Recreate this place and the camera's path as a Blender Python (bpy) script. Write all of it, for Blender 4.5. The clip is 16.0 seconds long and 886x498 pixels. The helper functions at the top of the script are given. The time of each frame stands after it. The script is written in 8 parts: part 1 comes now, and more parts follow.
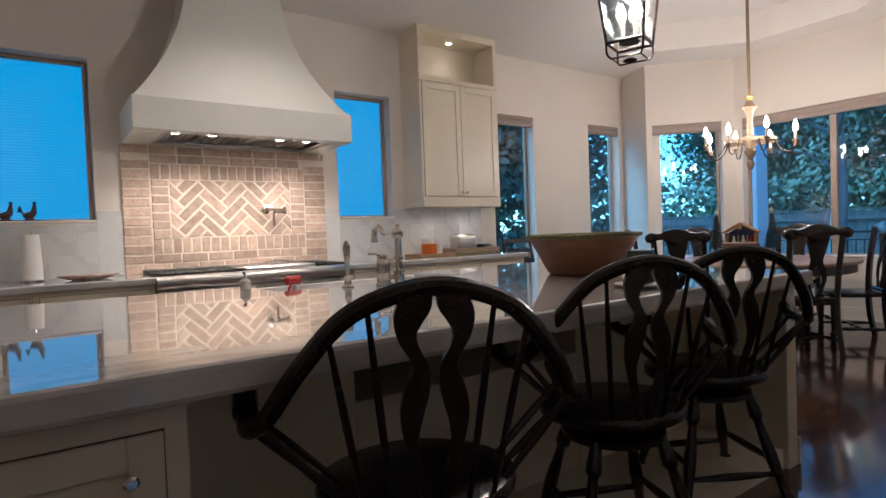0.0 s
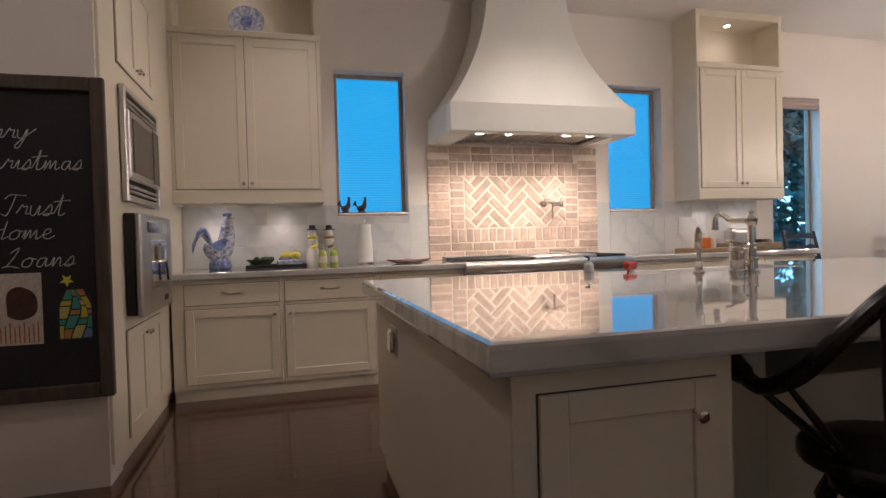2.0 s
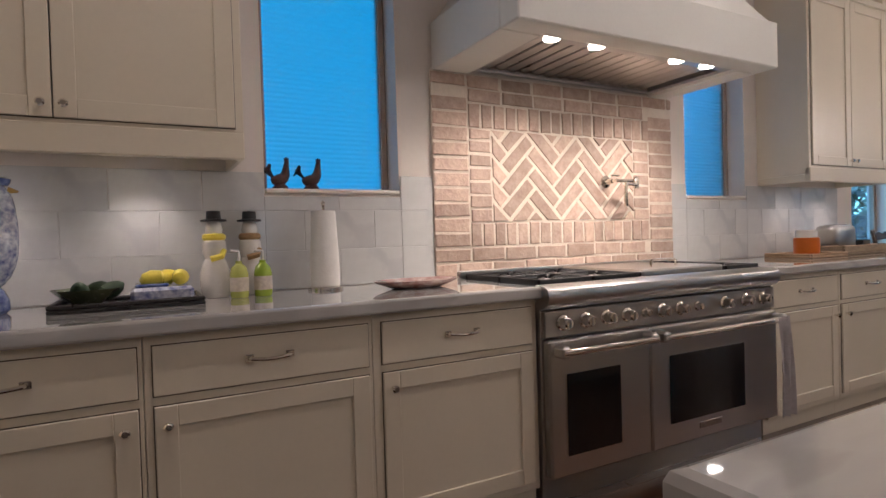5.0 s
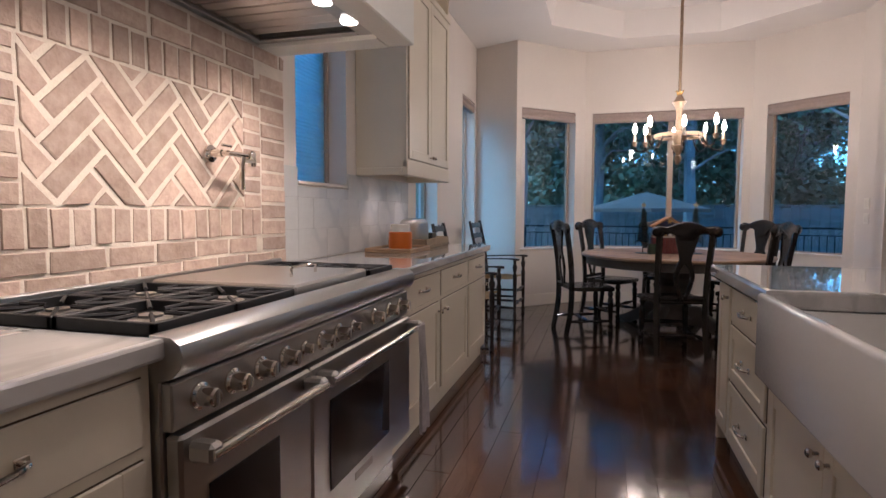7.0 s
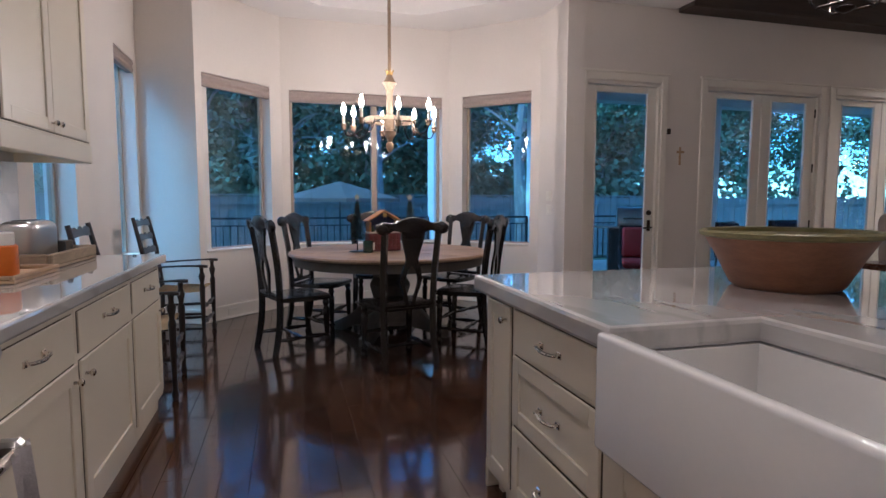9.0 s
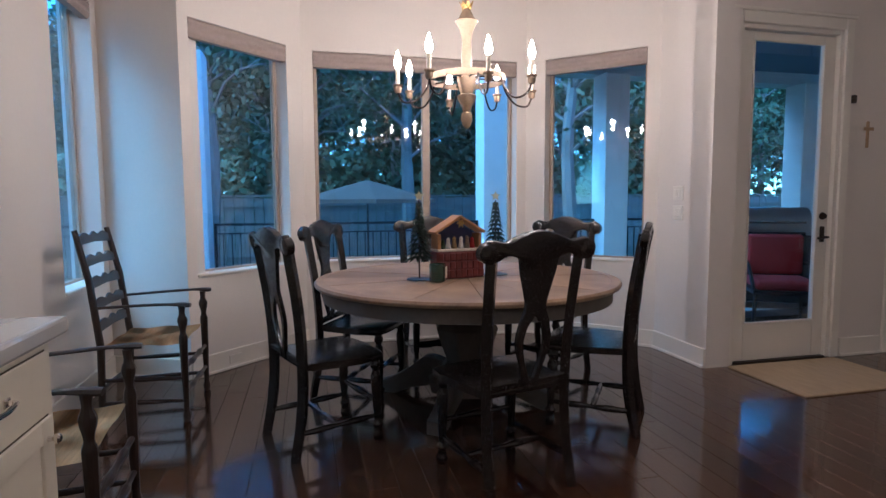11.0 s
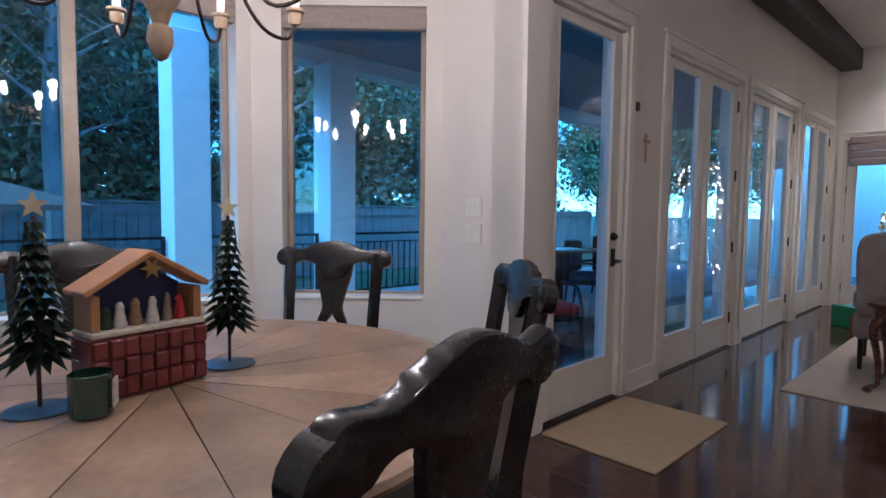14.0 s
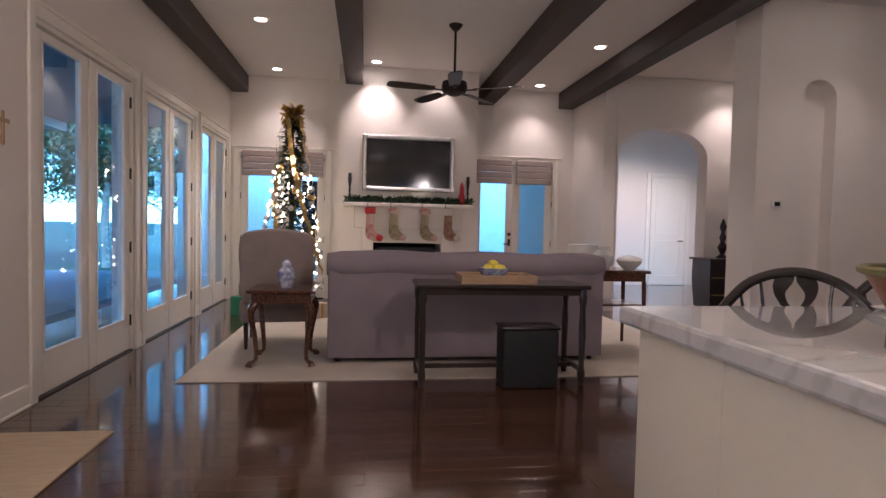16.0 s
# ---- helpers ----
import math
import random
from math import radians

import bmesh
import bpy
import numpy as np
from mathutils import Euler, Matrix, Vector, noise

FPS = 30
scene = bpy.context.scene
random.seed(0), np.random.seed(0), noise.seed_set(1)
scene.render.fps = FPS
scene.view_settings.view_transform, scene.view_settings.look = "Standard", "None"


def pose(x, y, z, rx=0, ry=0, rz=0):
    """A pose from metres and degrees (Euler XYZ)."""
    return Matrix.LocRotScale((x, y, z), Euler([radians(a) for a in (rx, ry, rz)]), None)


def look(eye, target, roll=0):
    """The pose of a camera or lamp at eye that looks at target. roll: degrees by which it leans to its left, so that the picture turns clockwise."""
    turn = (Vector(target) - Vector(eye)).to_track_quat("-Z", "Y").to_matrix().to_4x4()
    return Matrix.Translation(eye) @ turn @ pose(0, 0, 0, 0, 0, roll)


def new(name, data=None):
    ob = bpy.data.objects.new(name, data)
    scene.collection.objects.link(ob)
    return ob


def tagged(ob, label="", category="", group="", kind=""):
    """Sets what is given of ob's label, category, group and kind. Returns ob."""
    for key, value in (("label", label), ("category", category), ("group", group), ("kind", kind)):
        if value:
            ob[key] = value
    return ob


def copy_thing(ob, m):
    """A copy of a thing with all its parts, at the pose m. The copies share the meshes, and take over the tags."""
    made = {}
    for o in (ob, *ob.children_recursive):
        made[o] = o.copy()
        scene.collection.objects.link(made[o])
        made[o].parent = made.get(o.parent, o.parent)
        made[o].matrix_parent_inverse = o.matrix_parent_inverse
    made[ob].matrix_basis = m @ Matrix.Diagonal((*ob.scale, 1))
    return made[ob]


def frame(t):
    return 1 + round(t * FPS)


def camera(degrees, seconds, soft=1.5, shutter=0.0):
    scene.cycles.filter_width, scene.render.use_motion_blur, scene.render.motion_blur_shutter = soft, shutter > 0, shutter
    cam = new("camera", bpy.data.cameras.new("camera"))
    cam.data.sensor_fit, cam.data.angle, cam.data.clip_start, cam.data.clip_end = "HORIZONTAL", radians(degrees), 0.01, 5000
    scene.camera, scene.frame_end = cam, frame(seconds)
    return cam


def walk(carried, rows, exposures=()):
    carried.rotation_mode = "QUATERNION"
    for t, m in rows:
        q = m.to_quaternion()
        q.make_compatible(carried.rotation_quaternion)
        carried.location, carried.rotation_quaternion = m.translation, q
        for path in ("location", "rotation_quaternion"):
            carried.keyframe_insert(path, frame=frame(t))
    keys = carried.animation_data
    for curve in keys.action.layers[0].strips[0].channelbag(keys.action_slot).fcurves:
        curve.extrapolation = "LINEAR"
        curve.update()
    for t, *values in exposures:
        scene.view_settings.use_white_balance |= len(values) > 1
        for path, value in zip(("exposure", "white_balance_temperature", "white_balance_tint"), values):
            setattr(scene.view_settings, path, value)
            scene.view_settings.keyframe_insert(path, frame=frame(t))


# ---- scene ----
cam = camera(76.5, 16.0)
PATH = [
    (0, (0.878, -0.708, 1.148), (2.033, 0.923, 1.093), -2.2),
    (0.5, (0.74, -0.73, 1.129), (1.641, 1.054, 1.09), -2.0),
    (1, (0.572, -0.797, 1.124), (1.222, 1.094, 1.09), -1.8),
    (1.5, (0.357, -0.746, 1.129), (0.898, 1.179, 1.094), -1.6),
    (2, (0.149, -0.551, 1.113), (0.685, 1.376, 1.075), -1.6),
    (2.5, (0.065, -0.209, 1.116), (0.571, 1.726, 1.075), -1.6),
    (3, (0.043, 0.183, 1.108), (0.493, 2.131, 1.075), -1.7),
    (5.5, (0.173, 2.26, 1.129), (1.356, 3.871, 1.072), -1.7),
    (6, (0.295, 2.538, 1.163), (1.753, 3.902, 1.069), -1.3),
    (6.5, (0.41, 2.724, 1.196), (2.167, 3.672, 1.07), -0.2),
    (7, (0.537, 2.805, 1.184), (2.458, 3.349, 1.052), 0.2),
    (7.5, (0.656, 2.862, 1.192), (2.649, 2.947, 1.061), 0.6),
    (8, (0.863, 2.923, 1.198), (2.815, 2.507, 1.071), 0.9),
    (10.5, (2.883, 3.042, 1.262), (4.793, 2.479, 1.079), -0.1),
    (11, (3.363, 3.039, 1.225), (5.3, 2.57, 1.057), -0.3),
    (11.5, (3.821, 3.005, 1.204), (5.77, 2.587, 1.048), -0.5),
    (12, (4.183, 2.96, 1.198), (6.139, 2.572, 1.053), -0.6),
    (12.5, (4.493, 2.917, 1.219), (6.435, 2.461, 1.073), -0.5),
    (13, (4.693, 2.843, 1.233), (6.575, 2.182, 1.087), -0.2),
    (13.5, (4.846, 2.73, 1.259), (6.562, 1.711, 1.125), 0.2),
    (14, (4.972, 2.633, 1.254), (6.402, 1.241, 1.121), 0.7),
    (14.5, (4.853, 2.395, 1.219), (5.898, 0.693, 1.113), 0.9),
    (15, (4.758, 2.299, 1.221), (5.314, 0.38, 1.122), 1.2),
    (15.5, (4.662, 2.334, 1.198), (4.79, 0.34, 1.112), 0.5),
    (16, (4.749, 2.459, 1.201), (4.471, 0.48, 1.122), 1.3),
]
walk(cam, [(t, look(eye, target, roll)) for t, eye, target, roll in PATH], [(0, 2.1, 5550, 13), (2.5, 2.4, 5850, 17), (5.5, 2.0, 5650, 18), (7, 1.85, 5650, 20), (8, 2.05, 5400, 18), (10.5, 2.1, 5250, 17), (11.5, 2.1, 5350, 19), (13, 2.1, 4900, 12), (14, 2.1, 5000, 15), (15, 2.25, 5300, 18), (16, 2.65, 5600, 22)])

# ---------------------------------------------------------------- light
world = bpy.data.worlds.new("dusk_sky")
scene.world = world
world.use_nodes = True
wn, wl = world.node_tree.nodes, world.node_tree.links
sky = wn.new("ShaderNodeTexSky")
sky.sky_type, sky.sun_disc = "NISHITA", False
sky.sun_elevation, sky.sun_rotation = radians(40.0), radians(353.0)
sky.air_density, sky.dust_density, sky.ozone_density = 1.0, 0.2, 6.0
cool = wn.new("ShaderNodeMix")
cool.data_type, cool.blend_type = "RGBA", "MULTIPLY"
cool.inputs[0].default_value = 1.0
cool.inputs[7].default_value = (0.40, 0.95, 1.15, 1.0)
wl.new(sky.outputs[0], cool.inputs[6])
wl.new(cool.outputs[2], wn["Background"].inputs[0])
wn["Background"].inputs[1].default_value = 0.15

sun = new("sun", bpy.data.lights.new("sun", "SUN"))
sun.data.energy, sun.data.angle, sun.data.color = 1.9, radians(60), (0.33, 0.76, 1.0)
sun.matrix_world = look((3, 26, 24), (6, 0, 0))

WARM = (1.0, 0.82, 0.66)
LEVEL = 0.205                             # all lamps of the house, dimmed for the evening


def spot(name, at, power, size=1.9, blend=0.9, radius=0.05, color=WARM, target=None):
    lamp = new(name, bpy.data.lights.new(name, "SPOT"))
    lamp.data.energy, lamp.data.spot_size, lamp.data.spot_blend = power * LEVEL, size, blend
    lamp.data.shadow_soft_size, lamp.data.color = radius, color
    lamp.matrix_world = look(at, target or (at[0], at[1] + 0.001, at[2] - 1))
    return lamp


def bulb(name, at, power, radius=0.03, color=WARM):
    lamp = new(name, bpy.data.lights.new(name, "POINT"))
    lamp.data.energy, lamp.data.shadow_soft_size, lamp.data.color = power * LEVEL, radius, color
    lamp.location = at
    return lamp


# ---------------------------------------------------------------- materials
def mat(name, color, rough=0.5, metal=0.0, scale=6.0, vary=0.12, bump=0.0, fine=60.0, stretch=(1, 1, 1),
        second=None, coat=0.0, rough_vary=0.08, island=False, spec=0.5):
    """Noise at two scales drives colour, gloss and relief."""
    m = bpy.data.materials.new(name)
    m.use_nodes = True
    n, l = m.node_tree.nodes, m.node_tree.links
    b = n["Principled BSDF"]
    b.inputs["Metallic"].default_value = metal
    b.inputs["Coat Weight"].default_value = coat
    b.inputs["Coat Roughness"].default_value = 0.05
    b.inputs["Specular IOR Level"].default_value = spec
    co = n.new("ShaderNodeTexCoord")
    mp = n.new("ShaderNodeMapping")
    mp.inputs["Scale"].default_value = stretch
    l.new(co.outputs["Object"], mp.inputs["Vector"])
    big, small = n.new("ShaderNodeTexNoise"), n.new("ShaderNodeTexNoise")
    for tex, s, d in ((big, scale, 4), (small, fine, 3)):
        tex.inputs["Scale"].default_value, tex.inputs["Detail"].default_value = s, d
        l.new(mp.outputs[0], tex.inputs["Vector"])
    mixed = n.new("ShaderNodeMix")
    mixed.inputs[0].default_value = 0.35
    l.new(big.outputs[0], mixed.inputs[2])
    l.new(small.outputs[0], mixed.inputs[3])
    ramp = n.new("ShaderNodeValToRGB")
    dark = second or tuple(c * (1 - 2 * vary) for c in color)
    ramp.color_ramp.elements[0].position, ramp.color_ramp.elements[1].position = 0.32, 0.68
    ramp.color_ramp.elements[0].color = (*dark, 1)
    ramp.color_ramp.elements[1].color = (*color, 1)
    l.new(mixed.outputs[0], ramp.inputs[0])
    out = ramp.outputs[0]
    if island:
        info = n.new("ShaderNodeObjectInfo")
        hsv = n.new("ShaderNodeHueSaturation")
        rng = n.new("ShaderNodeMapRange")
        rng.inputs[3].default_value, rng.inputs[4].default_value = 1 - island, 1 + island
        l.new(info.outputs["Random"], rng.inputs[0])
        l.new(rng.outputs[0], hsv.inputs["Value"])
        l.new(out, hsv.inputs["Color"])
        out = hsv.outputs[0]
    l.new(out, b.inputs["Base Color"])
    rr = n.new("ShaderNodeMapRange")
    rr.inputs[3].default_value, rr.inputs[4].default_value = max(0.02, rough - rough_vary), min(1, rough + rough_vary)
    l.new(small.outputs[0], rr.inputs[0])
    l.new(rr.outputs[0], b.inputs["Roughness"])
    if bump:
        bp = n.new("ShaderNodeBump")
        bp.inputs["Strength"].default_value, bp.inputs["Distance"].default_value = bump, 0.01
        l.new(mixed.outputs[0], bp.inputs["Height"])
        l.new(bp.outputs[0], b.inputs["Normal"])
    return m


def glow(name, color, strength):
    m = bpy.data.materials.new(name)
    m.use_nodes = True
    b = m.node_tree.nodes["Principled BSDF"]
    b.inputs["Base Color"].default_value = (*color, 1)
    b.inputs["Emission Color"].default_value = (*color, 1)
    b.inputs["Emission Strength"].default_value = strength
    return m


def glass(name, color=(1, 1, 1), rough=0.0, ior=1.45):
    m = bpy.data.materials.new(name)
    m.use_nodes = True
    b = m.node_tree.nodes["Principled BSDF"]
    b.inputs["Base Color"].default_value = (*color, 1)
    b.inputs["Transmission Weight"].default_value = 1.0
    b.inputs["Roughness"].default_value, b.inputs["IOR"].default_value = rough, ior
    return m


WALL = mat("wall_plaster", (0.72, 0.66, 0.60), 0.75, scale=1.6, vary=0.03, bump=0.10, fine=40)
CEIL = mat("ceiling_paint", (0.76, 0.72, 0.68), 0.85, scale=2.0, vary=0.02, bump=0.06, fine=70)
TRIM = mat("trim_enamel", (0.76, 0.71, 0.63), 0.38, scale=3, vary=0.02, bump=0.02)
CREAM = mat("cabinet_enamel", (0.70, 0.63, 0.50), 0.36, scale=3, vary=0.025, bump=0.015)
HOODP = mat("hood_plaster", (0.74, 0.73, 0.67), 0.6, scale=2.5, vary=0.03, bump=0.05)
STEEL = mat("brushed_steel", (0.53, 0.515, 0.495), 0.29, 1.0, scale=1.5, vary=0.02, fine=60, stretch=(0.4, 8, 30), rough_vary=0.015)
CHROME = mat("polished_nickel", (0.78, 0.73, 0.66), 0.10, 1.0, scale=20, vary=0.03, rough_vary=0.04)
PEWTER = mat("pewter", (0.34, 0.30, 0.26), 0.32, 1.0, scale=30, vary=0.1)
IRON = mat("cast_iron", (0.02, 0.02, 0.021), 0.5, 0.2, scale=40, vary=0.2, bump=0.1)
BLACKP = mat("black_lacquer", (0.006, 0.0055, 0.0055), 0.25, scale=18, vary=0.2, bump=0.03, fine=120, coat=0.15,
             second=(0.018, 0.013, 0.011))
BRONZE = mat("dark_bronze", (0.05, 0.035, 0.028), 0.38, 0.8, scale=25, vary=0.2)
BEAMW = mat("beam_oak", (0.055, 0.036, 0.028), 0.6, scale=4, vary=0.25, bump=0.3, stretch=(8, 0.6, 8))
OVENG = mat("oven_glass", (0.006, 0.006, 0.007), 0.06, scale=3, vary=0.1, spec=0.6)
WHITEC = mat("fireclay", (0.80, 0.78, 0.75), 0.16, scale=3, vary=0.02, coat=0.4)
PANE = glass("window_glass", (0.86, 0.95, 1.0))
FRAMEB = mat("tan_window_frame", (0.40, 0.31, 0.24), 0.45, 0.0, scale=10, vary=0.1)
SHADEF = mat("linen_valance", (0.36, 0.29, 0.26), 0.9, scale=30, vary=0.08, bump=0.15, fine=200)


def floor_mat():
    m = mat("dark_hardwood", (0.084, 0.037, 0.019), 0.11, scale=5, vary=0.2, bump=0.05, fine=30, stretch=(0.7, 9, 9),
            second=(0.031, 0.013, 0.008), island=0.35, rough_vary=0.05, coat=0.4)
    return m


FLOORW = floor_mat()
FLOORJ = mat("floor_joint", (0.012, 0.006, 0.004), 0.6, scale=9, vary=0.2)


def marble_mat(name, base, vein, scale, rough):
    m = mat(name, base, rough, scale=scale, vary=0.05, fine=25, rough_vary=0.03, coat=0.3)
    n, l = m.node_tree.nodes, m.node_tree.links
    b = n["Principled BSDF"]
    co = n.new("ShaderNodeTexCoord")
    wv = n.new("ShaderNodeTexWave")
    wv.inputs["Scale"].default_value, wv.inputs["Distortion"].default_value = scale * 0.5, 14
    wv.inputs["Detail"].default_value, wv.inputs["Detail Scale"].default_value = 5, 1.4
    mp = n.new("ShaderNodeMapping")
    mp.inputs["Rotation"].default_value = (0.3, 0.5, 0.9)
    l.new(co.outputs["Object"], mp.inputs[0])
    l.new(mp.outputs[0], wv.inputs["Vector"])
    rp = n.new("ShaderNodeValToRGB")
    rp.color_ramp.elements[0].color, rp.color_ramp.elements[1].color = (0, 0, 0, 1), (1, 1, 1, 1)
    rp.color_ramp.elements[0].position, rp.color_ramp.elements[1].position = 0.55, 1.0
    l.new(wv.outputs[0], rp.inputs[0])
    mx = n.new("ShaderNodeMix")
    mx.data_type = "RGBA"
    old = b.inputs["Base Color"].links[0].from_socket
    l.new(rp.outputs[0], mx.inputs[0])
    l.new(old, mx.inputs[6])
    mx.inputs[7].default_value = (*vein, 1)
    l.new(mx.outputs[2], b.inputs["Base Color"])
    return m


COUNTER = marble_mat("counter_marble", (0.56, 0.545, 0.52), (0.44, 0.425, 0.405), 3.4, 0.045)
COUNTER.node_tree.nodes["Principled BSDF"].inputs["Coat Weight"].default_value = 0.8
COUNTER.node_tree.nodes["Principled BSDF"].inputs["Coat Roughness"].default_value = 0.02
for _node in COUNTER.node_tree.nodes:
    if _node.type == "MAPPING" and tuple(_node.inputs["Scale"].default_value) == (1.0, 1.0, 1.0):
        _node.inputs["Scale"].default_value = (0.45, 1.6, 1.0)
TILEM = marble_mat("marble_tile", (0.60, 0.60, 0.58), (0.44, 0.44, 0.44), 3.0, 0.22)


# ---------------------------------------------------------------- mesh tools
def link(name, bm, material, smooth=False):
    me = bpy.data.meshes.new(name)
    bmesh.ops.recalc_face_normals(bm, faces=bm.faces)
    bm.to_mesh(me)
    bm.free()
    for mm in (material if isinstance(material, (list, tuple)) else [material]):
        me.materials.append(mm)
    if smooth:
        me.shade_smooth()
        me.set_sharp_from_angle(angle=radians(35))
    return new(name, me)


def part(name, bm, material, parent, label="", smooth=True):
    ob = link(name, bm, material, smooth)
    ob.parent = parent
    if label:
        tagged(ob, label)
    return ob


def thing(name, label, category, at=None, group=""):
    ob = new(name)
    ob.empty_display_size = 0.05
    if at is not None:
        ob.matrix_world = at
    return tagged(ob, label, category, group)


def setting(name, bm, material, label, category, smooth=False):
    return tagged(link(name, bm, material, smooth), label, category, kind="structure")


def box(bm, x0, y0, z0, x1, y1, z1, bevel=0.0, m=None, seg=1):
    r = bmesh.ops.create_cube(bm, size=1.0)
    vs = r["verts"]
    sx, sy, sz = abs(x1 - x0), abs(y1 - y0), abs(z1 - z0)
    for v in vs:
        v.co = Vector(((x0 + x1) / 2 + v.co.x * sx, (y0 + y1) / 2 + v.co.y * sy, (z0 + z1) / 2 + v.co.z * sz))
    if bevel:
        es = list({e for v in vs for e in v.link_edges})
        r = bmesh.ops.bevel(bm, geom=es, offset=min(bevel, 0.45 * min(sx, sy, sz)), segments=seg, affect="EDGES", profile=0.5)
        vs = list({v for f in r["faces"] for v in f.verts} | {v for v in vs if v.is_valid})
    if m is not None:
        for v in vs:
            v.co = m @ v.co
    return vs


def bx(x0, y0, z0, x1, y1, z1, bevel=0.0, m=None, seg=1):
    bm = bmesh.new()
    box(bm, x0, y0, z0, x1, y1, z1, bevel, m, seg)
    return bm


def lathe(bm, profile, segs=16, m=None):
    """profile: (radius, z) from bottom to top, closed at both ends."""
    rings = []
    for r, z in profile:
        ring = []
        for i in range(segs):
            a = 2 * math.pi * i / segs
            p = Vector((r * math.cos(a), r * math.sin(a), z))
            ring.append(bm.verts.new(m @ p if m is not None else p))
        rings.append(ring)
    for a, b in zip(rings, rings[1:]):
        for i in range(segs):
            j = (i + 1) % segs
            bm.faces.new((a[i], a[j], b[j], b[i]))
    bm.faces.new(list(reversed(rings[0])))
    bm.faces.new(rings[-1])


def lathed(profile, segs=16, m=None):
    bm = bmesh.new()
    lathe(bm, profile, segs, m)
    return bm


def tube(bm, pts, radius, segs=8, flat=1.0):
    """A round bar along points; radius may be a list."""
    pts = [Vector(p) for p in pts]
    rad = radius if isinstance(radius, (list, tuple)) else [radius] * len(pts)
    rings, up = [], None
    for i, p in enumerate(pts):
        d = (pts[min(i + 1, len(pts) - 1)] - pts[max(i - 1, 0)]).normalized()
        if up is None:
            up = Vector((0, 0, 1)) if abs(d.z) < 0.9 else Vector((1, 0, 0))
        side = d.cross(up).normalized()
        up = side.cross(d).normalized()
        rings.append([bm.verts.new(p + rad[i] * (side * math.cos(2 * math.pi * k / segs) + up * flat * math.sin(2 * math.pi * k / segs)))
                      for k in range(segs)])
    for a, b in zip(rings, rings[1:]):
        for k in range(segs):
            j = (k + 1) % segs
            bm.faces.new((a[k], a[j], b[j], b[k]))
    bm.faces.new(list(reversed(rings[0])))
    bm.faces.new(rings[-1])


def tubed(pts, radius, segs=8, flat=1.0):
    bm = bmesh.new()
    tube(bm, pts, radius, segs, flat)
    return bm


def slab(bm, pts, thick, m=None, bevel=0.0):
    """A flat outline (x, y) raised by thick along z, then moved by m."""
    vs = [bm.verts.new((x, y, 0)) for x, y in pts]
    f = bm.faces.new(vs)
    r = bmesh.ops.extrude_face_region(bm, geom=[f])
    top = [e for e in r["geom"] if isinstance(e, bmesh.types.BMVert)]
    for v in top:
        v.co.z += thick
    allv = vs + top
    if bevel:
        es = list({e for v in allv for e in v.link_edges if len({e.verts[0] in top, e.verts[1] in top}) == 1})
        r = bmesh.ops.bevel(bm, geom=es, offset=bevel, segments=2, affect="EDGES", profile=0.5)
        allv = list({v for f in r["faces"] for v in f.verts} | {v for v in allv if v.is_valid})
    if m is not None:
        for v in allv:
            v.co = m @ v.co


def slabbed(pts, thick, m=None, bevel=0.0):
    bm = bmesh.new()
    slab(bm, pts, thick, m, bevel)
    return bm


def smooth_line(pts, n=24):
    """Catmull-Rom through points of any dimension."""
    pts = [Vector(p) for p in pts]
    ext = [2 * pts[0] - pts[1]] + pts + [2 * pts[-1] - pts[-2]]
    out = []
    for i in range(n):
        u = i / (n - 1) * (len(pts) - 1)
        k = min(int(u), len(pts) - 2)
        t = u - k
        a, b, c, d = ext[k:k + 4]
        out.append(0.5 * ((2 * b) + (c - a) * t + (2 * a - 5 * b + 4 * c - d) * t * t + (3 * b - a - 3 * c + d) * t ** 3))
    return out


def frame_matrix(p0, p1, z=0.0):
    """Local x along the wall, y outward (to the right of the way), z up."""
    d = Vector((p1[0] - p0[0], p1[1] - p0[1], 0)).normalized()
    o = Vector((d.y, -d.x, 0))
    m = Matrix.Identity(4)
    for i in range(3):
        m[i][0], m[i][1], m[i][2] = d[i], o[i], (0, 0, 1)[i]
    m[0][3], m[1][3], m[2][3] = p0[0], p0[1], z
    return m


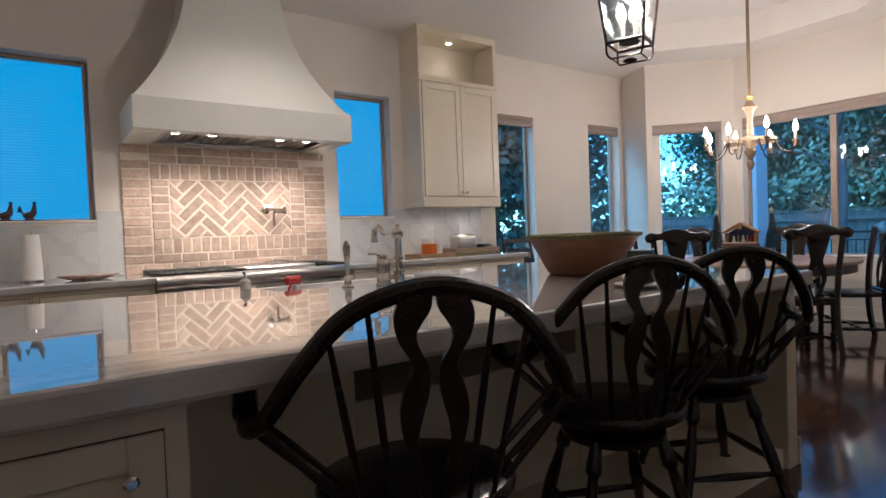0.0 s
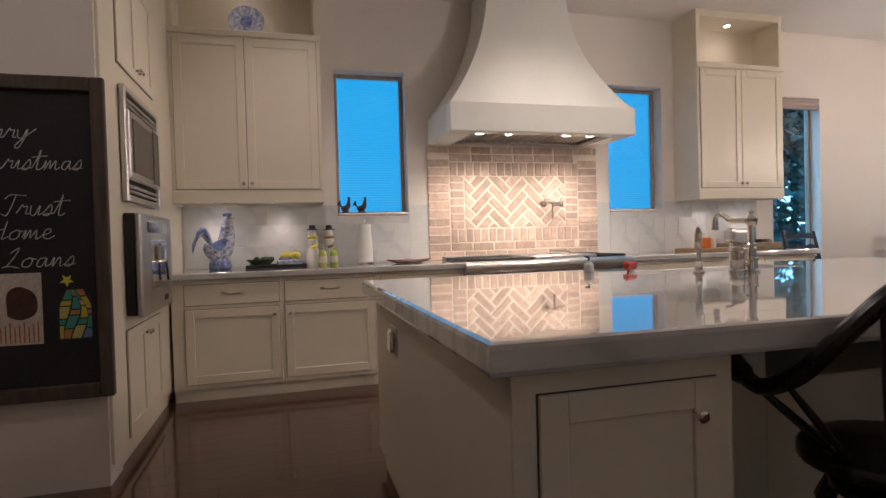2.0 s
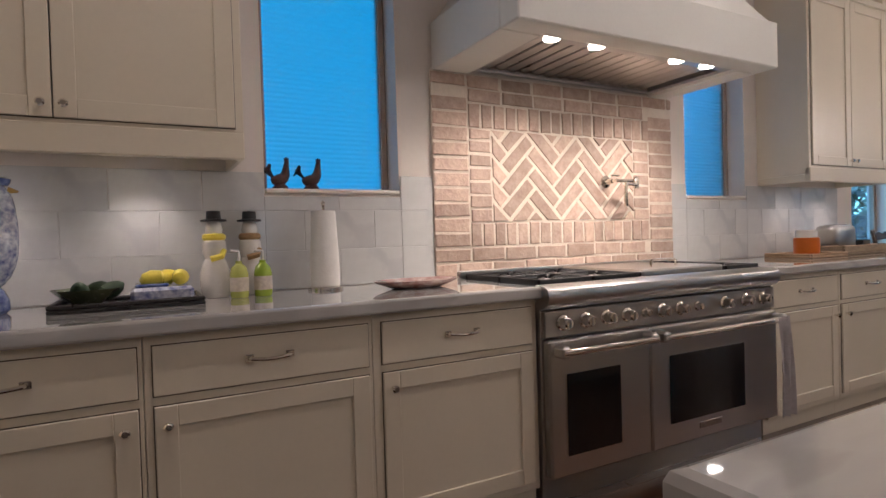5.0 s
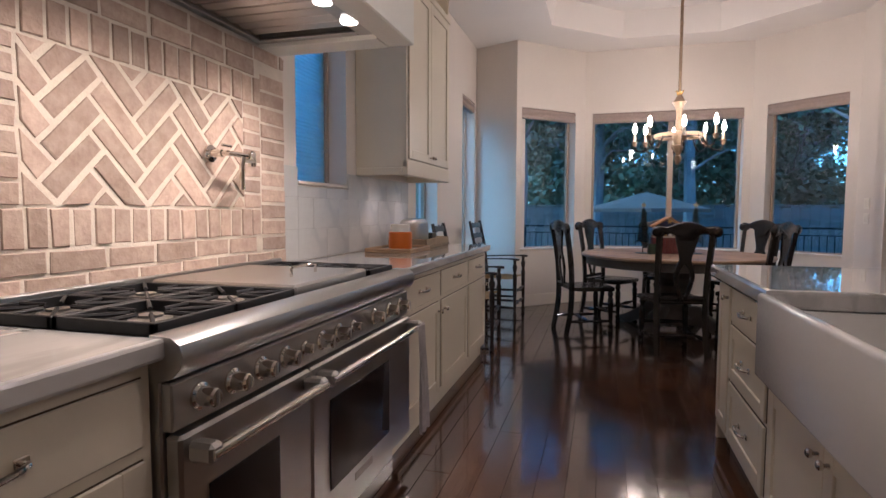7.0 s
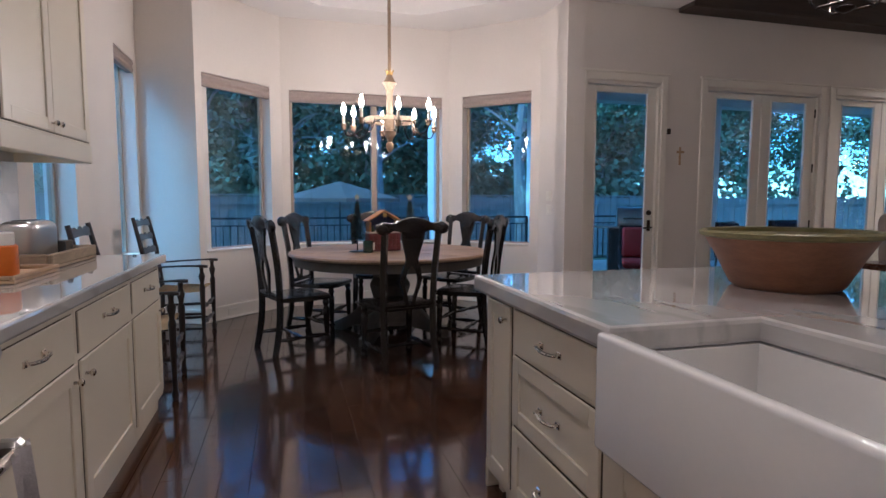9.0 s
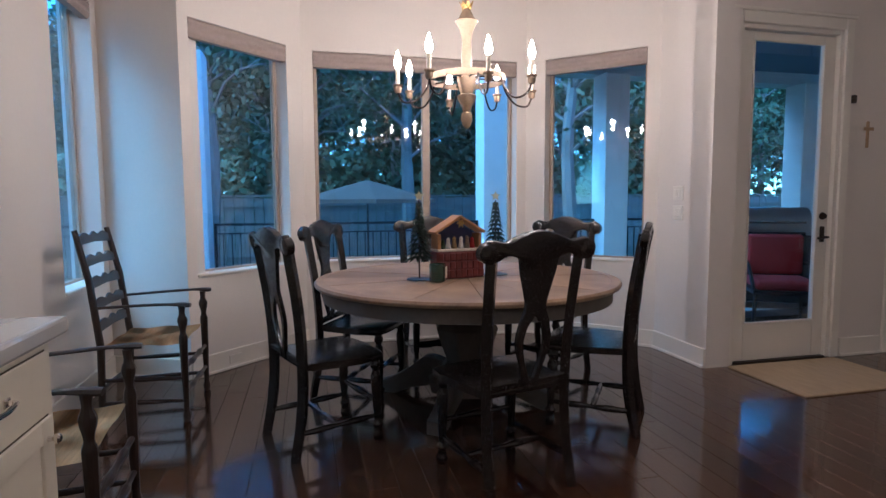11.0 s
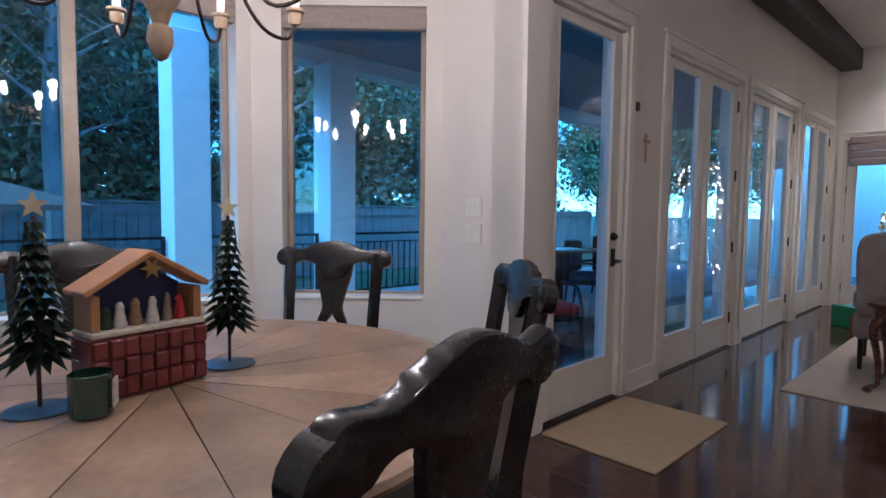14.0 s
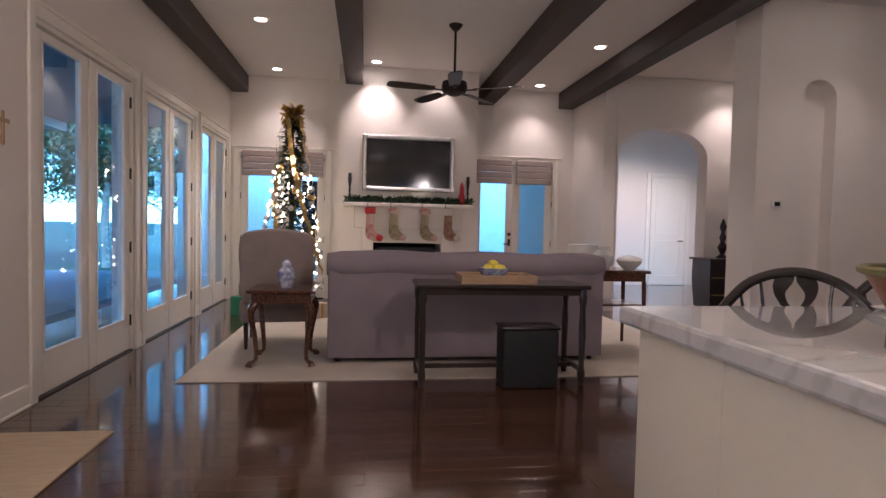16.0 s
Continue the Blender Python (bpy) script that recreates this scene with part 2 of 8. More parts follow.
def wall(name, p0, p1, z1, openings=(), thick=0.2, label="cream plaster wall", z0=0.0, ext=(0, 0)):
    """A wall with the room on the left of the way p0 to p1, holes cut right through."""
    L = math.dist(p0, p1)
    xs = sorted({-ext[0], L + ext[1], *[o[0] for o in openings], *[o[1] for o in openings]})
    zs = sorted({z0, z1, *[o[2] for o in openings], *[o[3] for o in openings]})
    solid = lambda i, k: 0 <= i < len(xs) - 1 and 0 <= k < len(zs) - 1 and not any(
        o[0] - 1e-6 <= xs[i] and xs[i + 1] <= o[1] + 1e-6 and o[2] - 1e-6 <= zs[k] and zs[k + 1] <= o[3] + 1e-6 for o in openings)
    bm = bmesh.new()
    cache = {}

    def v(x, y, z):
        key = (round(x, 5), y, round(z, 5))
        if key not in cache:
            cache[key] = bm.verts.new(key)
        return cache[key]
    for i in range(len(xs) - 1):
        for k in range(len(zs) - 1):
            if not solid(i, k):
                continue
            a, b, c, d = xs[i], xs[i + 1], zs[k], zs[k + 1]
            bm.faces.new((v(a, 0, c), v(b, 0, c), v(b, 0, d), v(a, 0, d)))
            bm.faces.new((v(a, thick, c), v(a, thick, d), v(b, thick, d), v(b, thick, c)))
            if not solid(i - 1, k):
                bm.faces.new((v(a, 0, c), v(a, 0, d), v(a, thick, d), v(a, thick, c)))
            if not solid(i + 1, k):
                bm.faces.new((v(b, 0, c), v(b, thick, c), v(b, thick, d), v(b, 0, d)))
            if not solid(i, k - 1):
                bm.faces.new((v(a, 0, c), v(a, thick, c), v(b, thick, c), v(b, 0, c)))
            if not solid(i, k + 1):
                bm.faces.new((v(a, 0, d), v(b, 0, d), v(b, thick, d), v(a, thick, d)))
    bm.transform(frame_matrix(p0, p1))
    return setting(name, bm, WALL, label, "wall")


# ---------------------------------------------------------------- plan
NY, EX, SY = 4.40, 6.85, -6.75           # range wall, patio door wall, fireplace wall
KC, LC = 3.27, 3.50                       # kitchen ceiling, living ceiling
WT = 0.2
BAY = [(EX - 0.03, 0.235), (7.45, 0.235), (8.25, 1.07), (8.25, 3.05), (7.49, 3.84), (7.74, NY)]
H = 3.9


def wpos(p0, p1, q):
    d = Vector((p1[0] - p0[0], p1[1] - p0[1])).normalized()
    return (Vector(q) - Vector(p0)).dot(d)


# openings of the bay, along each wall
se0, se1 = 0.105, 0.975
ne0, ne1 = wpos(BAY[3], BAY[4], (8.137, 3.165)), wpos(BAY[3], BAY[4], (7.543, 3.785))
BZ0, BZ1 = 0.705, 2.475
wall("wall_bay_south", BAY[0], BAY[1], H)
wall("wall_bay_southeast", BAY[1], BAY[2], H, [(se0, se1, BZ0, BZ1)], ext=(0, 0.08))
wall("wall_bay_east", BAY[2], BAY[3], H, [(0.09, 1.89, BZ0, BZ1)], ext=(0, 0.08))
wall("wall_bay_northeast", BAY[3], BAY[4], H, [(ne0, ne1, BZ0, BZ1)])
wall("wall_bay_north", BAY[4], BAY[5], H)
NX = 7.74
north_open = [(NX - 7.64, NX - 6.99, 0.69, 2.56), (NX - 5.95, NX - 5.28, 0.69, 2.56),
              (NX - 3.88, NX - 3.26, 1.33, 2.59), (NX - 1.215, NX - 0.585, 1.335, 2.60)]
wall("wall_north", (NX, NY), (-1.4, NY), H, north_open, ext=(0.2, 0))
DOORS = [(-0.90, 0.005), (-3.07, -1.48), (-4.90, -3.29), (-6.62, -5.18)]
wall("wall_east", (EX, SY), (EX, 0.235), H, [(a - SY, b - SY, 0.0, 2.48) for a, b in DOORS], ext=(0.2, 0))
W0 = 1.26                                 # west end of the fireplace wall
SWIN, SDOOR = (5.36, 6.72), (1.58, 2.99)
wall("wall_south", (W0, SY), (EX, SY), H, [(SDOOR[0] - W0, SDOOR[1] - W0, 0.0, 2.30), (SWIN[0] - W0, SWIN[1] - W0, 0.0, 2.30)], ext=(0.2, 0))
wall("wall_hall_side", (W0, -5.5), (W0, SY), H)
wall("wall_pantry", (-0.675, 2.38), (-3.2, 2.38), H, ext=(0, 0))
wall("wall_tower_back", (-1.4, NY), (-1.4, 2.58), H)
wall("wall_west", (-3.2, 2.38), (-3.2, -2.6), H, ext=(0.2, 0.2))

# floor slab under the boards
setting("floor", bx(-3.6, -10.5, -0.12, 8.6, 5.2, -0.012), FLOORJ, "dark hardwood floor of long glossy boards", "floor")
# ---------------------------------------------------------------- ceilings, beams, trim
def ceiling_with_tray():
    """Kitchen ceiling with an octagonal raised tray over the dining table."""
    bm = bmesh.new()
    x0, x1, y0, y1 = -3.4, 8.5, -1.05, NY + 0.2
    octo = [(6.55 + 1.32 * math.cos(radians(22.5 + 45 * i)), 2.08 + 1.42 * math.sin(radians(22.5 + 45 * i))) for i in range(8)]
    outer = [(x1, y1), (6.55, y1), (x0, y1), (x0, 2.08), (x0, y0), (6.55, y0), (x1, y0), (x1, 2.08)]
    order = [0, 1, 2, 3, 4, 5, 6, 7]
    low = [bm.verts.new((x, y, KC)) for x, y in octo]
    high = [bm.verts.new((6.55 + (x - 6.55) * 0.96, 2.08 + (y - 2.08) * 0.96, KC + 0.30)) for x, y in octo]
    out = [bm.verts.new((x, y, KC)) for x, y in outer]
    top = [bm.verts.new((x, y, KC + 0.45)) for x, y in outer]
    for i in range(8):
        j = (i + 1) % 8
        bm.faces.new((out[order[i]], out[order[j]], low[j], low[i]))
        bm.faces.new((low[i], low[j], high[j], high[i]))
        bm.faces.new((out[i], top[i], top[j], out[j]))
    bm.faces.new(high)
    bm.faces.new(list(reversed(top)))
    setting("ceiling_kitchen", bm, CEIL, "pale plaster ceiling with an octagonal tray over the table", "ceiling")


ceiling_with_tray()
setting("ceiling_living", bx(-3.4, -10.5, LC, EX + 0.2, -1.05, LC + 0.2), CEIL, "pale plaster living room ceiling", "ceiling")
for bx0, bx1 in ((6.58, 6.83), (4.80, 5.05), (2.66, 2.92), (1.29, 1.55)):
    bm = bmesh.new()
    box(bm, bx0, SY + 0.01, 3.225, bx1, -1.06, LC - 0.002, 0.012)
    for v in bm.verts:
        v.co.x += 0.006 * math.sin(v.co.y * 3 + bx0)
    tagged(link("ceiling_beam", bm, BEAMW), "dark-stained rough oak beam across the living room ceiling", "beam", "ceiling beams")


def base_run(p0, p1, gaps=(), h=0.145):
    """Baseboard along a wall, the room on the left of the way."""
    m, L = frame_matrix(p0, p1), math.dist(p0, p1)
    cuts = sorted(gaps)
    a, out = 0.0, []
    for g0, g1 in cuts:
        if g0 > a:
            out.append((a, g0))
        a = g1
    if a < L:
        out.append((a, L))
    for s0, s1 in out:
        bm = bmesh.new()
        box(bm, s0, -0.018, 0, s1, -0.0015, h, 0.004, m)
        box(bm, s0, -0.030, 0, s1, -0.019, 0.022, 0.004, m)
        setting("baseboard", bm, TRIM, "tall painted wooden baseboard with a shoe mould", "baseboard")


base_run(BAY[0], BAY[1])
base_run(BAY[1], BAY[2])
base_run(BAY[2], BAY[3])
base_run(BAY[3], BAY[4])
base_run(BAY[4], BAY[5])
base_run((NX, NY), (5.12, NY))
base_run((EX, SY), (EX, 0.21), [(a - SY - 0.09, b - SY + 0.09) for a, b in DOORS])
base_run((W0, SY), (EX, SY), [(0.22, 3.88), (4.0, 5.58)])
base_run((W0, -5.5), (W0, SY))


# ---------------------------------------------------------------- windows
def window_unit(name, p0, p1, s0, s1, z0, z1, mullions=(), valance=0.13, depth=0.12, label="", sill=True, pane=None):
    m = frame_matrix(p0, p1)
    w = thing(name, label, "window", m @ pose(s0, 0, z0))
    tagged(w, kind="structure")
    W, Hh = s1 - s0, z1 - z0
    f = 0.035
    for a, b, c, d in ((0.002, f, 0.002, Hh - 0.002), (W - f, W - 0.002, 0.002, Hh - 0.002), (f, W - f, 0.002, f), (f, W - f, Hh - f, Hh - 0.002)):
        part("window_frame", bx(a, depth, c, b, depth + 0.05, d, 0.006), FRAMEB, w)
    xs = [f] + [x for x in mullions] + [W - f]
    for x in mullions:
        part("mullion", bx(x - 0.035, depth - 0.012, f, x + 0.035, depth + 0.05, Hh - f, 0.006), FRAMEB, w)
    for a, b in zip(xs, xs[1:]):
        g = part("pane", bx(a + (0.035 if a != f else 0), depth + 0.02, f, b - (0.035 if b != W - f else 0), depth + 0.026, Hh - f), pane or PANE, w, smooth=False)
        g.visible_shadow = False
    if sill:
        part("window_sill", bx(0.002, -0.012, 0.001, W - 0.002, depth - 0.001, 0.022, 0.005), TRIM, w)
    if valance:
        bm = bmesh.new()
        pr = smooth_line([(0.0, Hh - valance), (-0.012, Hh - valance * 0.75), (0.0, Hh - valance * 0.5), (-0.014, Hh - valance * 0.25), (-0.004, Hh - 0.004)], 14)
        left = [bm.verts.new((0.004, p[0] + 0.012, p[1])) for p in pr]
        right = [bm.verts.new((W - 0.004, p[0] + 0.012, p[1])) for p in pr]
        lb = [bm.verts.new((0.004, 0.06, p[1])) for p in pr]
        rb = [bm.verts.new((W - 0.004, 0.06, p[1])) for p in pr]
        for k in range(len(pr) - 1):
            bm.faces.new((left[k], right[k], right[k + 1], left[k + 1]))
            bm.faces.new((lb[k], lb[k + 1], rb[k + 1], rb[k]))
            bm.faces.new((left[k], left[k + 1], lb[k + 1], lb[k]))
            bm.faces.new((right[k], rb[k], rb[k + 1], right[k + 1]))
        bm.faces.new((left[0], lb[0], rb[0], right[0]))
        bm.faces.new((left[-1], right[-1], rb[-1], lb[-1]))
        part("roman_shade", bm, SHADEF, w, "raised taupe linen roman shade")
    return w


frost = glass("ribbed_frosted_glass", (0.85, 0.95, 1.0), 0.35)
_n, _l = frost.node_tree.nodes, frost.node_tree.links
_co, _wv, _bp = _n.new("ShaderNodeTexCoord"), _n.new("ShaderNodeTexWave"), _n.new("ShaderNodeBump")
_wv.bands_direction, _wv.inputs["Scale"].default_value = "Z", 14.0
_bp.inputs["Strength"].default_value, _bp.inputs["Distance"].default_value = 0.6, 0.005
_l.new(_co.outputs["Object"], _wv.inputs["Vector"])
_l.new(_wv.outputs[0], _bp.inputs["Height"])
_l.new(_bp.outputs[0], _n["Principled BSDF"].inputs["Normal"])

window_unit("window_1", BAY[1], BAY[2], se0, se1, BZ0, BZ1, label="tall picture window with a raised roman shade")
window_unit("window_2", BAY[2], BAY[3], 0.09, 1.89, BZ0, BZ1, (0.82,), label="wide two-pane picture window behind the dining table")
window_unit("window_3", BAY[3], BAY[4], ne0, ne1, BZ0, BZ1, label="tall picture window with a raised roman shade")
for i, (o, val) in enumerate(zip(north_open, (0.12, 0.12, 0, 0))):
    window_unit("window_%d" % (4 + i), (NX, NY), (-1.4, NY), *o, valance=val, sill=True, pane=frost if i > 1 else None,
                label="tall narrow window with a raised shade" if i < 2 else "kitchen window with ribbed frosted glass at dusk")


# ---------------------------------------------------------------- french doors
def glazed_leaf(parent, x0, x1, top, hinge, handle=None, lower=0.29, wide=0.155):
    st, upper = (x1 - x0) * wide, top - 0.055
    bm = bmesh.new()
    box(bm, x0, 0.03, 0.012, x0 + st, 0.075, top, 0.003)
    box(bm, x1 - st, 0.03, 0.012, x1, 0.075, top, 0.003)
    box(bm, x0 + st, 0.03, 0.012, x1 - st, 0.075, lower, 0.003)
    box(bm, x0 + st, 0.03, upper, x1 - st, 0.075, top, 0.003)
    leaf = part("door_leaf", bm, TRIM, parent)
    g = part("pane", bx(x0 + st, 0.05, lower, x1 - st, 0.056, upper), PANE, leaf, smooth=False)
    g.visible_shadow = False
    bm = bmesh.new()
    for a, b, c, d in ((x0 + st, x0 + st + 0.014, lower, upper), (x1 - st - 0.014, x1 - st, lower, upper),
                       (x0 + st + 0.014, x1 - st - 0.014, lower, lower + 0.014), (x0 + st + 0.014, x1 - st - 0.014, upper - 0.014, upper)):
        box(bm, a, 0.022, c, b, 0.048, d, 0.004)
    part("glazing_bead", bm, TRIM, leaf)
    for z in (0.28, 0.95, 1.62, 2.26):
        part("hinge", tubed([(hinge, 0.022, z - 0.05), (hinge, 0.022, z + 0.05)], 0.009), BRONZE, leaf)
    if handle:
        hd = part("door_handle", bx(handle - 0.02, 0.016, 0.90, handle + 0.02, 0.029, 1.02, 0.004), BRONZE, leaf)
        part("lever", tubed([(handle, 0.016, 0.94), (handle, -0.035, 0.94), (handle + 0.02 * (1 if handle < (x0 + x1) / 2 else -1), -0.045, 0.94),
                             (handle + 0.11 * (1 if handle < (x0 + x1) / 2 else -1), -0.045, 0.935)], 0.009), BRONZE, hd)
        part("deadbolt", lathed([(0.028, 0), (0.028, 0.012), (0.018, 0.02), (0.018, 0.03)], 14, pose(handle, 0.03, 1.10, 90)), BRONZE, leaf)
    return leaf


def french_door(name, p0, p1, s0, s1, leaves, top=2.44, label="", handles=True):
    d = thing(name, label, "door", frame_matrix(p0, p1) @ pose(s0, 0, 0))
    tagged(d, kind="structure")
    W = s1 - s0
    for a, b, c, e in ((-0.075, 0.0, 0, top + 0.125), (W, W + 0.075, 0, top + 0.125), (0.0, W, top + 0.042, top + 0.125)):
        part("casing", bx(a, -0.022, c, b, -0.0015, e, 0.005), TRIM, d)
    part("head_mould", bx(-0.095, -0.034, top + 0.126, W + 0.095, -0.0015, top + 0.15, 0.006), TRIM, d)
    for a, b in ((0.001, 0.03), (W - 0.03, W - 0.001)):
        part("jamb", bx(a, 0.0, 0, b, 0.16, top + 0.038, 0.002), TRIM, d)
    part("jamb", bx(0.031, 0.0, top + 0.008, W - 0.031, 0.16, top + 0.038, 0.002), TRIM, d)
    part("threshold", bx(0.031, -0.005, 0, W - 0.031, 0.17, 0.011, 0.003), BRONZE, d)
    if leaves == 1:
        glazed_leaf(d, 0.034, W - 0.034, top, W - 0.03, 0.09, wide=0.12)
    else:
        mid = W / 2
        glazed_leaf(d, 0.034, mid - 0.003, top, 0.03, None)
        glazed_leaf(d, mid + 0.003, W - 0.034, top, W - 0.03, mid + 0.05 if handles else None)
        part("astragal", bx(mid - 0.02, 0.018, 0.012, mid + 0.02, 0.029, top, 0.004), TRIM, d)
    return d


french_door("door_1", (EX, SY), (EX, 0.235), DOORS[0][0] - SY, DOORS[0][1] - SY, 1, label="cream full-glass patio door with bronze lever handle")
for i in (1, 2, 3):
    french_door("door_%d" % (i + 1), (EX, SY), (EX, 0.235), DOORS[i][0] - SY, DOORS[i][1] - SY, 2, label="pair of cream full-glass french doors", handles=False)
french_door("door_5", (W0, SY), (EX, SY), SDOOR[0] - W0, SDOOR[1] - W0, 2, 2.25, "pair of glass doors with taupe shades beside the fireplace")
french_door("door_6", (W0, SY), (EX, SY), SWIN[0] - W0, SWIN[1] - W0, 2, 2.25, "pair of glass doors behind the christmas tree", handles=False)


# ---------------------------------------------------------------- kitchen cabinets
# brown that paints in the shade of the gap round inset fronts
GAP = mat("painted_gap_shade", (0.10, 0.075, 0.05), 0.9, scale=10, vary=0.1)


def shaker(parent, x0, x1, z0, z1, knob=None, pull=None, flat=False, rail=0.062):
    """An inset shaker front; y is 0 at the face, forward is -y."""
    # slightly larger dark strip, proud of the body, drawn as the gap's shade
    part("reveal", bx(x0 - 0.003, -0.0012, z0 - 0.003, x1 + 0.003, 0.006, z1 + 0.003), GAP, parent, smooth=False)
    bm = bmesh.new()
    if flat:
        box(bm, x0, -0.008, z0, x1, -0.0013, z1, 0.0025)
    else:
        box(bm, x0, -0.012, z0, x0 + rail, -0.0013, z1, 0.0022)
        box(bm, x1 - rail, -0.012, z0, x1, -0.0013, z1, 0.0022)
        box(bm, x0 + rail, -0.012, z0, x1 - rail, -0.0013, z0 + rail, 0.0022)
        box(bm, x0 + rail, -0.012, z1 - rail, x1 - rail, -0.0013, z1, 0.0022)
        box(bm, x0 + rail - 0.001, -0.0035, z0 + rail - 0.001, x1 - rail + 0.001, -0.0013, z1 - rail + 0.001)
    d = part("drawer" if pull and (z1 - z0) < 0.4 else "door", bm, CREAM, parent)
    if knob:
        part("knob", lathed([(0.008, 0), (0.006, 0.012), (0.013, 0.018), (0.014, 0.026), (0.009, 0.031)], 12, pose(knob[0], -0.012, knob[1], 90)), CHROME, d, "polished nickel knob")
    if pull:
        bm = bmesh.new()
        px, pz = pull
        for s in (-1, 1):
            box(bm, px + s * 0.062 - 0.014, -0.014, pz - 0.011, px + s * 0.062 + 0.014, -0.008, pz + 0.011, 0.002)
        tube(bm, smooth_line([(px - 0.062, -0.010, pz), (px - 0.056, -0.032, pz), (px, -0.038, pz - 0.004), (px + 0.056, -0.032, pz), (px + 0.062, -0.010, pz)], 14), 0.0062)
        part("pull", bm, CHROME, d, "polished nickel bar pull")
    return d


def base_cabinet(x0, x1, front, back, m, columns, label, toe=0.09, top=0.863, drawer=(0.69, 0.835), mode="mixed", sides=True):
    c = thing("base_cabinet", label, "cabinet", m, "kitchen base cabinets")
    bm = bmesh.new()
    box(bm, x0 + 0.001, 0, toe, x1 - 0.001, back - front, top, 0.002)
    part("body", bm, CREAM, c)
    part("toe_board", bx(x0 + 0.001, 0.03, 0, x1 - 0.001, back - front, toe - 0.001), CREAM, c)
    return c


def north(front):
    return Matrix.Translation((0, front, 0))


FRONT = 3.735
UNITS = [(-0.64, 0.10, [(-0.555, 0.085)], 1), (0.10, 0.80, [(0.125, 0.785)], 0), (0.80, 1.508, [(0.835, 1.48)], 0),
         (3.035, 3.74, [(3.07, 3.715)], 1), (3.74, 4.46, [(3.765, 4.435)], 0), (4.46, 5.09, [(4.485, 5.055)], 1)]
for x0, x1, cols, knob_right in UNITS:
    c = base_cabinet(x0, x1, FRONT, NY - 0.003, north(FRONT), None, "cream painted inset base cabinet with a drawer and shaker door")
    for a, b in cols:
        shaker(c, a, b, 0.685, 0.832, pull=((a + b) / 2, 0.765), flat=True)
        shaker(c, a, b, 0.125, 0.655, knob=((b - 0.035) if knob_right else (a + 0.035), 0.60))


def counter(name, pts, z0, z1, material, label, bevel=0.010, rot=None):
    return tagged(link(name, slabbed(pts, z1 - z0, pose(0, 0, z0), bevel), material), label, "worktop")


counter("countertop", [(-0.655, 3.695), (1.509, 3.695), (1.509, NY - 0.002), (-0.655, NY - 0.002)], 0.865, 0.915, COUNTER, "pale grey veined marble worktop beside the range")
counter("countertop", [(3.033, 3.695), (5.115, 3.695), (5.115, NY - 0.002), (3.033, NY - 0.002)], 0.865, 0.915, COUNTER, "pale grey veined marble worktop by the window")


def upper_cabinet(x0, x1, label, seam, lit):
    y0, y1, z0, z1 = 4.04, NY - 0.003, 1.475, KC - 0.002
    c = thing("upper_cabinet", label, "cabinet", Matrix.Translation((0, y0, 0)), "kitchen wall cabinets")
    D = y1 - y0
    part("body", bx(x0, 0.0, z0, x1, D, 2.74, 0.002), CREAM, c)
    part("light_rail", bx(x0, -0.008, z0 - 0.05, x1, 0.03, z0 + 0.045, 0.004), CREAM, c)
    part("side_rail", bx(x0, 0.031, z0 - 0.05, x0 + 0.02, D, z0 - 0.001, 0.003), CREAM, c)
    part("side_rail", bx(x1 - 0.02, 0.031, z0 - 0.05, x1, D, z0 - 0.001, 0.003), CREAM, c)
    bm = bmesh.new()
    box(bm, x0, 0, 2.741, x0 + 0.04, D, z1)
    box(bm, x1 - 0.04, 0, 2.741, x1, D, z1)
    box(bm, x0 + 0.04, 0, z1 - 0.07, x1 - 0.04, D, z1)
    box(bm, x0 + 0.04, D - 0.02, 2.741, x1 - 0.04, D, z1 - 0.07)
    part("open_niche", bm, CREAM, c, "open lit display niche", smooth=False)
    part("moulding", bx(x0 - 0.006, -0.014, 2.70, x1 + 0.006, -0.001, 2.75, 0.006), CREAM, c)
    mid = seam
    shaker(c, x0 + 0.03, mid - 0.002, z0 + 0.06, 2.69, knob=(mid - 0.03, z0 + 0.10))
    shaker(c, mid + 0.002, x1 - 0.03, z0 + 0.06, 2.69, knob=(mid + 0.03, z0 + 0.10))
    return c


upper_cabinet(-0.66, 0.45, "tall cream wall cabinet with a lit display niche", -0.12, True)
upper_cabinet(4.02, 5.05, "tall cream wall cabinet beside the window", 4.53, True)


